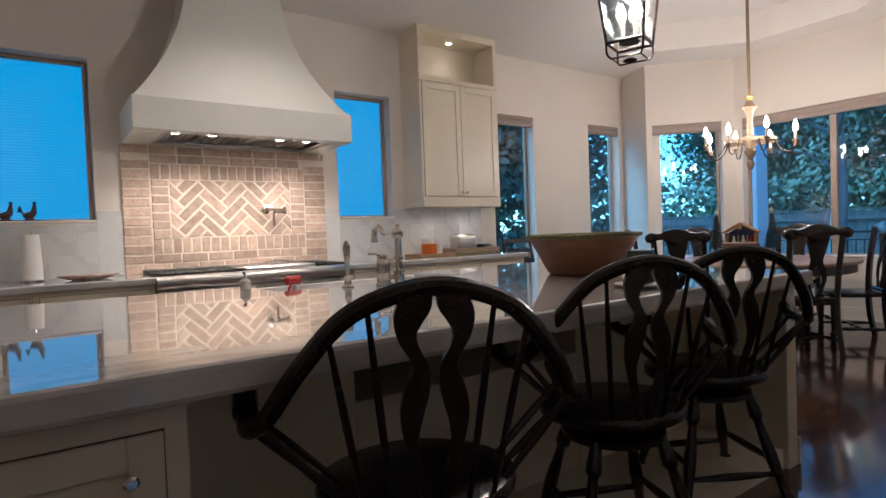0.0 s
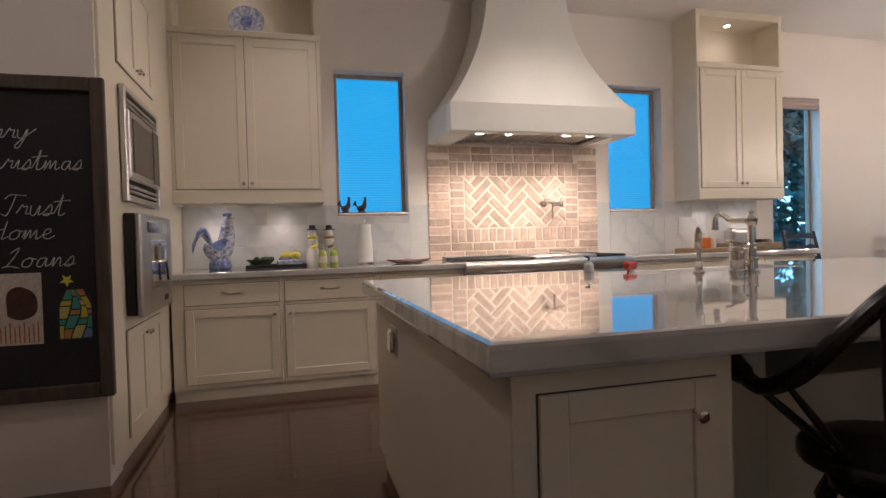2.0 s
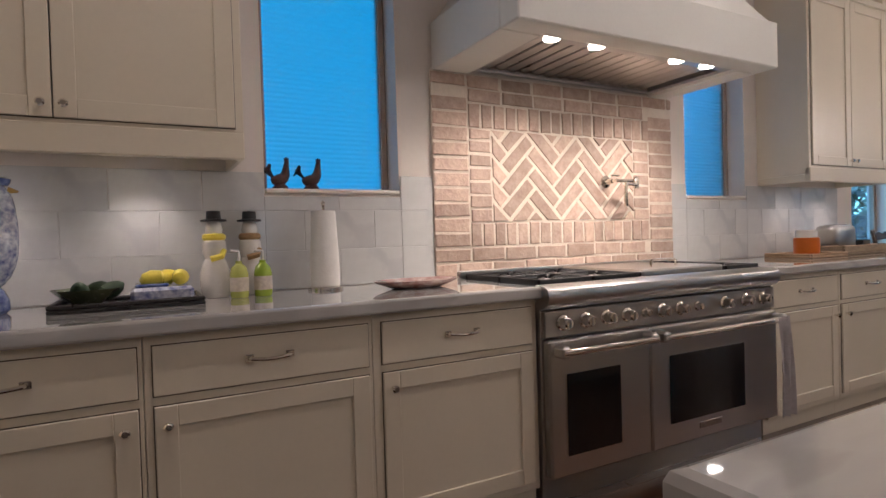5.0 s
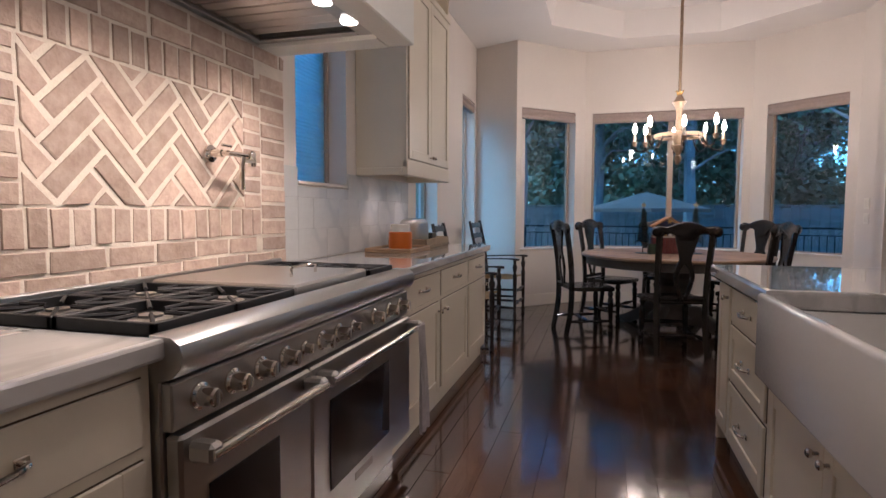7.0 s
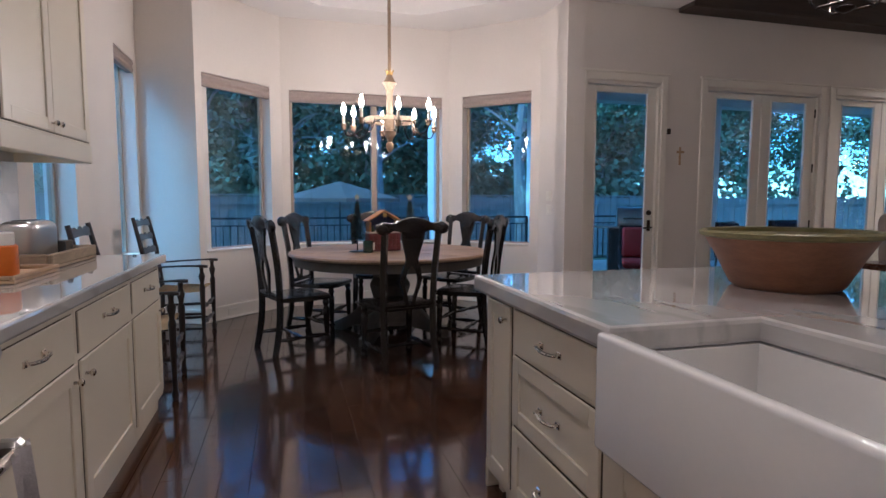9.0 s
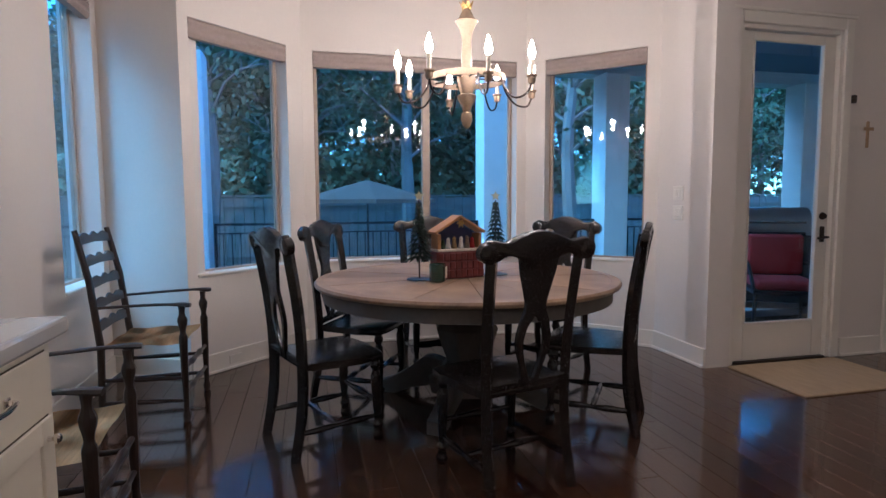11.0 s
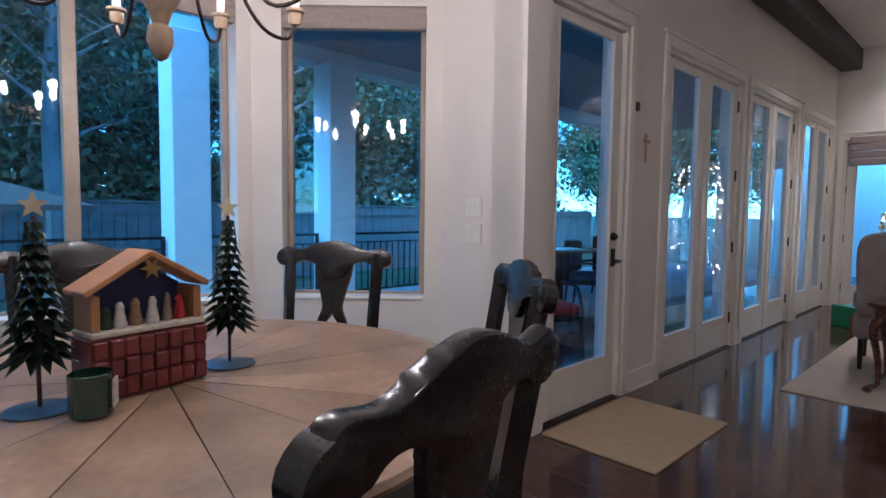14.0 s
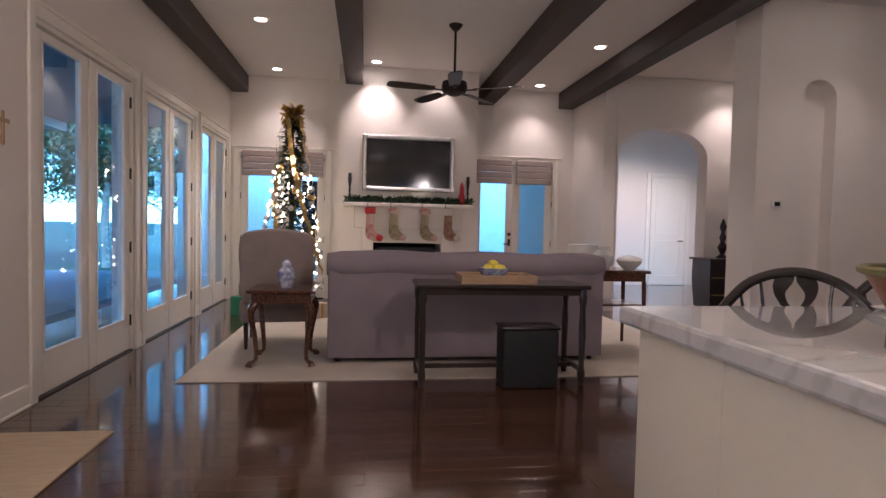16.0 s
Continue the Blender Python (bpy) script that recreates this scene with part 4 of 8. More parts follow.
def windsor_stool():
    s = thing("bar_stool", "black lacquered windsor swivel bar stool with arms", "bar stool", Matrix.Identity(4), "stools at the island")
    seat_z = 0.57
    pts = [(0.235 * math.cos(a) * (1 + 0.05 * math.cos(2 * a)), 0.225 * math.sin(a)) for a in (2 * math.pi * k / 28 for k in range(28))]
    bm = slabbed(pts, 0.045, pose(0, 0, seat_z - 0.045), 0.014)
    part("seat", bm, BLACKP, s)
    part("swivel_plate", lathed([(0.10, seat_z - 0.085), (0.10, seat_z - 0.046)], 18), BLACKP, s)
    part("under_seat", lathed([(0.15, seat_z - 0.125), (0.17, seat_z - 0.115), (0.17, seat_z - 0.095), (0.15, seat_z - 0.086)], 24), BLACKP, s)
    feet = [(0.22 * x, 0.22 * y, 0) for x, y in ((1, 1), (-1, 1), (-1, -1), (1, -1))]
    tops = [(0.11 * x, 0.11 * y, seat_z - 0.1) for x, y in ((1, 1), (-1, 1), (-1, -1), (1, -1))]
    for a, b in zip(tops, feet):
        part("leg", turned_leg(a, b, 0.021), BLACKP, s)
    for i in range(4):
        z = 0.22 if i % 2 else 0.17
        a = Vector(feet[i]).lerp(Vector(tops[i]), z / (seat_z - 0.1))
        b = Vector(feet[(i + 1) % 4]).lerp(Vector(tops[(i + 1) % 4]), z / (seat_z - 0.1))
        part("stretcher", turned_leg(a, b, 0.012, ((0.5, 1.3),)), BLACKP, s)
    hoop = smooth_line([(-0.40, 0.06, 0.785), (-0.39, -0.03, 0.75), (-0.375, -0.10, 0.745), (-0.33, -0.165, 0.79), (-0.265, -0.22, 0.89), (-0.16, -0.255, 1.0), (0, -0.27, 1.045),
                        (0.16, -0.255, 1.0), (0.265, -0.22, 0.89), (0.33, -0.165, 0.79), (0.375, -0.10, 0.745), (0.39, -0.03, 0.75), (0.40, 0.06, 0.785)], 61)
    part("bow", tubed(hoop, [0.021 + (0.008 if i < 5 or i > 55 else 0) for i in range(61)], 10), BLACKP, s, "one bent bow that forms back and arms")
    for x in (-0.17, -0.10, 0.10, 0.17):
        top = min(hoop, key=lambda h: abs(h.x - x * 1.2) + (0 if h.y < -0.1 else 9))
        part("spindle", turned_leg((x * 0.85, -0.185 + abs(x) * 0.12, seat_z - 0.005), tuple(top), 0.0075, ((0.5, 1.2),), 7), BLACKP, s)
    for sx in (-1, 1):
        for y, k in ((-0.12, 0.0), (-0.06, 0.0), (0.0, 0.0)):
            top = min(hoop, key=lambda h: abs(h.y - y * 1.2) + (0 if h.x * sx > 0.3 else 9))
            part("arm_spindle", turned_leg((sx * 0.19, y * 0.9, seat_z - 0.005), tuple(top), 0.0085, ((0.5, 1.25),), 7), BLACKP, s)
    half = [(0.026, 0.0), (0.038, 0.07), (0.060, 0.15), (0.072, 0.22), (0.062, 0.28), (0.044, 0.325), (0.074, 0.38), (0.082, 0.43), (0.065, 0.472)]
    right = smooth_line([(a, b) for a, b in half], 24)
    m = Matrix.Translation((0, -0.205, seat_z - 0.004)) @ Euler((radians(90 + 8), 0, 0)).to_matrix().to_4x4()
    # splat in two halves round a pierced middle
    for sgn in (-1, 1):
        inner = [(0.010, 0.0), (0.010, 0.05), (0.030, 0.12), (0.034, 0.18), (0.012, 0.265), (0.010, 0.32), (0.030, 0.36), (0.036, 0.395), (0.008, 0.44), (0.004, 0.472)]
        inn = smooth_line(inner, 24)
        outline = [(sgn * p[0], p[1]) for p in right] + [(sgn * p[0], p[1]) for p in reversed(inn)]
        if sgn < 0:
            outline = outline[::-1]
        part("splat", slabbed(outline, 0.014, m), BLACKP, s, "pierced vase-shaped back splat")
    return s


def place(first, spots):
    """Put the first at spots[0], copies at the others: (x, y, turn)."""
    for x, y, rz in spots[1:]:
        copy_thing(first, pose(x, y, 0, 0, 0, rz))
    x, y, rz = spots[0]
    first.matrix_world = pose(x, y, 0, 0, 0, rz)


def back_at(x, y, face, off):
    """Where a chair stands whose back top is at x, y; face: degrees from +x."""
    a = radians(face)
    return (x + off * math.cos(a), y + off * math.sin(a), face - 90)


place(windsor_stool(), [back_at(1.50, 0.21, 68, 0.27), back_at(2.30, 0.27, 64, 0.27), back_at(2.95, 0.33, 60, 0.27)])


def dining_chair():
    c = thing("dining_chair", "black lacquered dining chair with a pierced splat and plank seat", "chair", Matrix.Identity(4), "chairs round the dining table")
    outline = smooth_line([(-0.20, -0.20), (-0.235, 0.0), (-0.245, 0.17), (-0.20, 0.225), (0, 0.245), (0.20, 0.225), (0.245, 0.17), (0.235, 0.0), (0.20, -0.20)], 40)
    bm = slabbed([(p[0], p[1]) for p in outline], 0.036, pose(0, 0, 0.425), 0.012)
    part("seat", bm, BLACKP, c)
    for sx in (-1, 1):
        post = smooth_line([(sx * 0.205, -0.255, 0.0), (sx * 0.20, -0.215, 0.22), (sx * 0.198, -0.205, 0.44), (sx * 0.205, -0.222, 0.72), (sx * 0.215, -0.274, 1.055)], 16)
        bm = bmesh.new()
        tube(bm, post, [0.026, 0.026, 0.027, 0.028, 0.029] + [0.028] * 11, 4)
        part("back_post", bm, BLACKP, c)
        part("front_leg", turned_leg((sx * 0.19, 0.185, 0.425), (sx * 0.195, 0.195, 0.0), 0.024, ((0.08, 1.2), (0.14, 0.7), (0.2, 1.15), (0.55, 0.95), (0.75, 0.7), (0.8, 1.2), (0.86, 0.8), (0.95, 1.2))), BLACKP, c)
        part("side_stretcher", turned_leg((sx * 0.20, -0.235, 0.13), (sx * 0.195, 0.19, 0.13), 0.014, ((0.3, 1.3), (0.5, 0.8), (0.7, 1.3))), BLACKP, c)
    part("cross_stretcher", turned_leg((-0.195, -0.03, 0.13), (0.195, -0.03, 0.13), 0.014, ((0.3, 1.3), (0.5, 0.8), (0.7, 1.3))), BLACKP, c)
    part("front_stretcher", turned_leg((-0.19, 0.19, 0.21), (0.19, 0.19, 0.21), 0.015, ((0.2, 0.8), (0.5, 1.4), (0.8, 0.8))), BLACKP, c)
    # crest rail: humped, with scrolled ears
    top = smooth_line([(-0.262, 0.045), (-0.235, 0.072), (-0.16, 0.062), (-0.09, 0.088), (0, 0.105), (0.09, 0.088), (0.16, 0.062), (0.235, 0.072), (0.262, 0.045)], 41)
    bottom = smooth_line([(0.258, -0.005), (0.225, -0.022), (0.15, 0.008), (0.085, -0.012), (0.055, -0.06), (0, -0.075), (-0.055, -0.06), (-0.085, -0.012), (-0.15, 0.008), (-0.225, -0.022), (-0.258, -0.005)], 41)
    tilt = Matrix.Translation((0, -0.256, 1.010)) @ Euler((radians(90 + 9), 0, 0)).to_matrix().to_4x4()
    part("crest_rail", slabbed([(p[0], p[1]) for p in top][::-1] + [(p[0], p[1]) for p in bottom][::-1], 0.034, tilt, 0.007), BLACKP, c, "humped crest rail with scrolled ends")
    for sx in (-1, 1):
        part("scroll", lathed([(0.028, -0.006), (0.040, 0.0), (0.040, 0.034), (0.028, 0.040)], 18, tilt @ Matrix.Translation((sx * 0.242, 0.022, 0))), BLACKP, c)
    # splat: solid shoulder, then two curved legs round an opening
    m = Matrix.Translation((0, -0.212, 0.462)) @ Euler((radians(90 + 6), 0, 0)).to_matrix().to_4x4()
    for sgn in (-1, 1):
        outer = smooth_line([(0.035, 0.0), (0.045, 0.06), (0.072, 0.14), (0.085, 0.20), (0.070, 0.28), (0.048, 0.34), (0.062, 0.41), (0.085, 0.49), (0.095, 0.555)], 26)
        inner = smooth_line([(0.012, 0.0), (0.015, 0.045), (0.040, 0.12), (0.052, 0.19), (0.036, 0.26), (0.0005, 0.315), (0.0005, 0.40), (0.0005, 0.555)], 26)
        o = [(sgn * p[0], p[1]) for p in outer] + [(sgn * p[0], p[1]) for p in reversed(inner)]
        part("splat", slabbed(o if sgn > 0 else o[::-1], 0.018, m), BLACKP, c, "pierced vase splat")
    part("lower_rail", bx(-0.19, -0.228, 0.462, 0.19, -0.196, 0.497, 0.008), BLACKP, c)
    return c


place(dining_chair(), [back_at(5.45, 2.15, 14, 0.26), back_at(6.20, 3.20, -68, 0.26), back_at(7.10, 2.93, -119, 0.26),
                       back_at(7.72, 2.10, 180, 0.26), back_at(7.20, 1.18, 125, 0.26), back_at(6.04, 1.28, 54, 0.26)])

RUSH = mat("woven_rush", (0.55, 0.32, 0.14), 0.85, scale=8, vary=0.2, bump=0.5, fine=90, stretch=(1, 14, 1))
DARKW = mat("dark_walnut", (0.030, 0.018, 0.013), 0.33, scale=6, vary=0.25, bump=0.06, stretch=(1, 1, 0.3), coat=0.2)


def ladder_armchair():
    c = thing("ladder_back_armchair", "dark-stained ladder-back armchair with a woven rush seat", "armchair", Matrix.Identity(4), "rush-seat armchairs")
    bm = bmesh.new()
    n = 13
    grid = []
    for i in range(n):
        row = []
        for j in range(n):
            x, y = -1 + 2 * i / (n - 1), -1 + 2 * j / (n - 1)
            w = 0.235 + 0.03 * (y + 1) / 2
            row.append(bm.verts.new((x * w, y * 0.205, 0.440 - 0.014 * max(0, 1 - max(abs(x), abs(y))) + 0.004 * math.cos(6 * min(abs(x), abs(y))))))
        grid.append(row)
    for i in range(n - 1):
        for j in range(n - 1):
            bm.faces.new((grid[i][j], grid[i + 1][j], grid[i + 1][j + 1], grid[i][j + 1]))
    bmesh.ops.solidify(bm, geom=bm.faces[:], thickness=0.03)
    part("seat", bm, RUSH, c, "woven straw-coloured rush seat")
    for sx in (-1, 1):
        part("back_post", tubed([(sx * 0.235, -0.225, 0.0), (sx * 0.232, -0.215, 0.43), (sx * 0.228, -0.255, 0.8), (sx * 0.226, -0.315, 1.08)], [0.018, 0.02, 0.019, 0.015], 10), DARKW, c)
        part("front_post", turned_leg((sx * 0.27, 0.215, 0.655), (sx * 0.27, 0.22, 0.0), 0.022, ((0.06, 0.7), (0.12, 1.25), (0.22, 0.7), (0.27, 1.1), (0.4, 1.0), (0.9, 0.7), (0.95, 1.1))), DARKW, c)
        part("arm", tubed(smooth_line([(sx * 0.232, -0.225, 0.655), (sx * 0.25, 0.0, 0.665), (sx * 0.275, 0.17, 0.668), (sx * 0.285, 0.265, 0.662)], 12), [0.014] * 8 + [0.018, 0.022, 0.024, 0.02], 8, 0.6), DARKW, c)
        for z in (0.12, 0.25):
            part("side_stretcher", turned_leg((sx * 0.235, -0.22, z), (sx * 0.27, 0.218, z), 0.012, ((0.5, 1.2),)), DARKW, c)
    for z in (0.16, 0.30):
        part("front_stretcher", turned_leg((-0.27, 0.218, z), (0.27, 0.218, z), 0.014, ((0.2, 0.8), (0.3, 1.4), (0.5, 0.9), (0.7, 1.4), (0.8, 0.8))), DARKW, c)
    part("back_stretcher", turned_leg((-0.235, -0.22, 0.2), (0.235, -0.22, 0.2), 0.012, ((0.5, 1.2),)), DARKW, c)
    for z, y in ((0.54, -0.222), (0.66, -0.232), (0.78, -0.25), (0.90, -0.273), (1.02, -0.298)):
        up = smooth_line([(-0.222, 0.022), (-0.13, 0.045), (-0.06, 0.028), (0, 0.048), (0.06, 0.028), (0.13, 0.045), (0.222, 0.022)], 25)
        o = [(p[0], p[1]) for p in up] + [(0.222, -0.022), (0.0, -0.012), (-0.222, -0.022)]
        part("ladder_slat", slabbed(o[::-1], 0.009, Matrix.Translation((0, y, z)) @ Euler((radians(98), 0, 0)).to_matrix().to_4x4()), DARKW, c, "wavy ladder slat")
    return c


place(ladder_armchair(), [(6.97, 3.93, 178), (5.47, 3.93, 184)])


# ---------------------------------------------------------------- dining table
OAKT = mat("weathered_oak", (0.42, 0.28, 0.175), 0.40, scale=5, vary=0.16, bump=0.08, fine=40, stretch=(1, 1, 1), second=(0.23, 0.145, 0.09), island=0.25)
GREYB = mat("worn_grey_paint", (0.10, 0.085, 0.07), 0.5, scale=9, vary=0.2, bump=0.06)


def dining_table():
    t = thing("dining_table", "round weathered oak pedestal table with a grey-painted apron", "table", pose(6.64, 2.10, 0, 0, 0, 12))
    R = 0.905
    N = 16
    for k in range(N):
        a0, a1 = 2 * math.pi * k / N + 0.0012, 2 * math.pi * (k + 1) / N - 0.0012
        pts = [(0.012 * math.cos((a0 + a1) / 2), 0.012 * math.sin((a0 + a1) / 2))] + [((R - 0.055) * math.cos(a0 + (a1 - a0) * i / 4), (R - 0.055) * math.sin(a0 + (a1 - a0) * i / 4)) for i in range(5)]
        part("top_wedge", slabbed(pts, 0.026, pose(0, 0, 0.744 + 0.0006 * (k % 2))), OAKT, t)
    bm = bmesh.new()
    prof = [(R - 0.054, 0.742), (R - 0.01, 0.738), (R, 0.745), (R + 0.004, 0.757), (R - 0.006, 0.769), (R - 0.054, 0.771)]
    S = 64
    rings = [[bm.verts.new((r * math.cos(2 * math.pi * i / S), r * math.sin(2 * math.pi * i / S), z)) for i in range(S)] for r, z in prof]
    for q in range(len(rings)):
        a, b = rings[q], rings[(q + 1) % len(rings)]
        for i in range(S):
            j = (i + 1) % S
            bm.faces.new((a[i], a[j], b[j], b[i]))
    part("rim", bm, OAKT, t, "moulded oak rim")
    part("apron", lathed([(R - 0.06, 0.655), (R - 0.045, 0.66), (R - 0.045, 0.735), (R - 0.05, 0.7375)], 64), GREYB, t, "dark grey painted apron")
    part("pedestal", lathed([(0.24, 0.08), (0.25, 0.14), (0.17, 0.20), (0.13, 0.26), (0.17, 0.36), (0.20, 0.46), (0.16, 0.53), (0.19, 0.58), (0.22, 0.654)], 8), GREYB, t)
    for k in range(4):
        m = pose(0, 0, 0, 0, 0, 45 + 90 * k)
        bm = bmesh.new()
        side = smooth_line([(0.14, 0.24), (0.26, 0.26), (0.38, 0.17), (0.50, 0.10), (0.58, 0.07)], 12)
        low = [(0.58, 0.0), (0.47, 0.0), (0.36, 0.05), (0.14, 0.09)]
        slab(bm, [(p[0], p[1]) for p in side] + low, 0.09, m @ Matrix.Translation((0, 0.045, 0)) @ Euler((radians(90), 0, 0)).to_matrix().to_4x4(), 0.008)
        part("foot", bm, GREYB, t, "carved scroll foot")


dining_table()


# ---------------------------------------------------------------- chandelier and lantern
FLAME = glow("candle_bulb", (1.0, 0.83, 0.60), 34)
IVORY = mat("ivory_candle", (0.75, 0.68, 0.55), 0.5, scale=20, vary=0.05)
CARVED = mat("carved_wood", (0.36, 0.25, 0.16), 0.6, scale=20, vary=0.2, bump=0.2)
GILT = mat("gilt_leaf", (0.62, 0.40, 0.13), 0.35, 0.9, scale=30, vary=0.2, bump=0.1)


def chandelier(at):
    c = thing("chandelier", "carved wood and iron chandelier with eight lit candle bulbs", "chandelier", pose(*at))
    part("stem", lathed([(0.015, 0.70), (0.015, 1.90)], 10), CARVED, c)
    part("canopy", lathed([(0.02, 1.85), (0.07, 1.885), (0.075, 1.908)], 20), BRONZE, c)
    part("finial", lathed([(0.004, 0), (0.018, 0.01), (0.035, 0.05), (0.032, 0.09), (0.02, 0.10), (0.03, 0.13), (0.052, 0.17), (0.058, 0.195), (0.038, 0.205)], 14), CARVED, c, "turned wooden finial")
    part("column", lathed([(0.036, 0.2055), (0.05, 0.25), (0.062, 0.30), (0.055, 0.33), (0.03, 0.345), (0.032, 0.42), (0.026, 0.50), (0.034, 0.56), (0.05, 0.60), (0.07, 0.625), (0.05, 0.64), (0.02, 0.70)], 14), CARVED, c)
    for k in range(7):
        a = 2 * math.pi * k / 7
        bm = slabbed([(p[0], p[1]) for p in [(0.012, 0), (0.024, 0.05), (0.018, 0.10), (0, 0.14), (-0.018, 0.10), (-0.024, 0.05), (-0.012, 0)]], 0.004,
                     pose(0, 0, 0.62, 0, 0, math.degrees(a)) @ Matrix.Translation((0.03, 0, 0)) @ Euler((radians(90), radians(0), radians(90))).to_matrix().to_4x4() @ Euler((radians(-32), 0, 0)).to_matrix().to_4x4())
        part("gilt_leaf", bm, GILT, c, "gilded metal leaf")
    bm = bmesh.new()
    prof = [(0.219, 0.272), (0.231, 0.272), (0.233, 0.29), (0.231, 0.308), (0.219, 0.308)]
    rings = [[bm.verts.new((r * math.cos(2 * math.pi * i / 48), r * math.sin(2 * math.pi * i / 48), z)) for i in range(48)] for r, z in prof]
    for a, b in zip(rings, rings[1:] + rings[:1]):
        for i in range(48):
            bm.faces.new((a[i], a[(i + 1) % 48], b[(i + 1) % 48], b[i]))
    part("ring", bm, CARVED, c, "flat wooden hoop")
    for k in range(8):
        a = 2 * math.pi * k / 8
        d = Vector((math.cos(a), math.sin(a), 0))
        part("spoke", tubed([d * 0.03 + Vector((0, 0, 0.30)), d * 0.225 + Vector((0, 0, 0.29))], 0.005, 6), BRONZE, c)
        dz = 0.0 if k % 2 else -0.025
        arm = smooth_line([d * 0.225 + Vector((0, 0, 0.29)), d * 0.25 + Vector((0, 0, 0.22)), d * 0.31 + Vector((0, 0, 0.155)), d * 0.385 + Vector((0, 0, 0.17 + dz)), d * 0.415 + Vector((0, 0, 0.225 + dz))], 14)
        ar = part("arm", tubed(arm, 0.006, 7), BRONZE, c)
        m = Matrix.Translation(d * 0.415 + Vector((0, 0, 0.22 + dz)))
        part("cup", lathed([(0.016, 0), (0.022, 0.012), (0.022, 0.035), (0.030, 0.040), (0.030, 0.048), (0.016, 0.052)], 12, m), CARVED, ar)
        part("candle_sleeve", lathed([(0.013, 0.0525), (0.013, 0.135)], 10, m), IVORY, ar)
        part("bulb", lathed([(0.008, 0.1355), (0.019, 0.155), (0.021, 0.174), (0.013, 0.208), (0.003, 0.238)], 10, m), FLAME, ar, "lit flame-shaped bulb")


chandelier((6.66, 2.09, 1.66))


def lantern(at):
    l = thing("lantern", "bronze and glass hanging lantern with three lit bulbs over the island", "pendant lamp", pose(*at, 0, 0, 20))
    b, t, h0, h1 = 0.085, 0.125, 0.09, 0.46
    for sx in (-1, 1):
        for sy in (-1, 1):
            part("corner_bar", tubed([(sx * b, sy * b, h0), (sx * t, sy * t, h1)], 0.007, 4), BRONZE, l)
            part("bottom_strut", tubed(smooth_line([(sx * b, sy * b, h0), (sx * b * 1.0, sy * b * 1.0, 0.04), (sx * b * 0.8, sy * b * 0.8, 0.015)], 6), 0.005, 6), BRONZE, l)
    for s, z, r in ((b, h0, 0.009), (t, h1, 0.009), (b * 0.8, 0.018, 0.005)):
        for (x0, y0), (x1, y1) in (((-1, -1), (1, -1)), ((1, -1), (1, 1)), ((1, 1), (-1, 1)), ((-1, 1), (-1, -1))):
            part("rail", tubed([(x0 * s, y0 * s, z), (x1 * s, y1 * s, z)], r, 4), BRONZE, l)
    for k in range(4):
        bm = bmesh.new()
        m = pose(0, 0, 0, 0, 0, 90 * k)
        q = [m @ Vector(p) for p in ((-b, -b, h0), (b, -b, h0), (t, -t, h1), (-t, -t, h1))]
        f = bm.faces.new([bm.verts.new(p) for p in q])
        bmesh.ops.solidify(bm, geom=[f], thickness=0.003)
        g = part("pane", bm, PANE, l, smooth=False)
        g.visible_shadow = False
    part("bottom_plate", lathed([(0.01, -0.005), (0.03, 0.005), (0.035, 0.012), (0.02, 0.02)], 14), BRONZE, l)
    part("roof", lathed([(t * 1.45, h1 + 0.01), (t * 1.2, h1 + 0.03), (0.06, h1 + 0.12), (0.03, h1 + 0.16), (0.02, h1 + 0.17)], 4, pose(0, 0, 0, 0, 0, 45)), BRONZE, l)
    part("chain", tubed([(0, 0, h1 + 0.17), (0, 0, KC - at[2] - 0.02)], 0.006, 6), BRONZE, l)
    part("canopy", lathed([(0.03, KC - at[2] - 0.03), (0.06, KC - at[2] - 0.002)], 16), BRONZE, l)
    part("candle_stem", lathed([(0.006, 0.10), (0.006, 0.2)], 8), BRONZE, l)
    part("base_plate", lathed([(0.05, 0.0955), (0.05, 0.10)], 12), BRONZE, l)
    for k in range(3):
        a = 2 * math.pi * k / 3
        m = pose(0.045 * math.cos(a), 0.045 * math.sin(a), 0.10)
        part("candle_sleeve", lathed([(0.012, 0.0005), (0.012, 0.10)], 10, m), IVORY, l)
        part("bulb", lathed([(0.006, 0.1005), (0.017, 0.12), (0.018, 0.14), (0.010, 0.17), (0.003, 0.19)], 10, m), FLAME, l, "lit flame-shaped bulb")


lantern((3.22, 0.98, 1.935))
# ---------------------------------------------------------------- far walls with arches
def arch_wall(name, p0, p1, a, b, spring, rise, z1, thick, label):
    L = math.dist(p0, p1)
    arc = [((a + b) / 2 - (b - a) / 2 * math.cos(math.pi * k / 20), spring + rise * math.sin(math.pi * k / 20)) for k in range(21)]
    pts = [(0, 0), (a, 0)] + arc + [(b, 0), (L, 0), (L, z1), (0, z1)]
    bm = bmesh.new()
    slab(bm, pts, thick, frame_matrix(p0, p1) @ Matrix(((1, 0, 0, 0), (0, 0, 1, 0), (0, 1, 0, 0), (0, 0, 0, 1))))
    setting(name, bm, WALL, label, "wall")


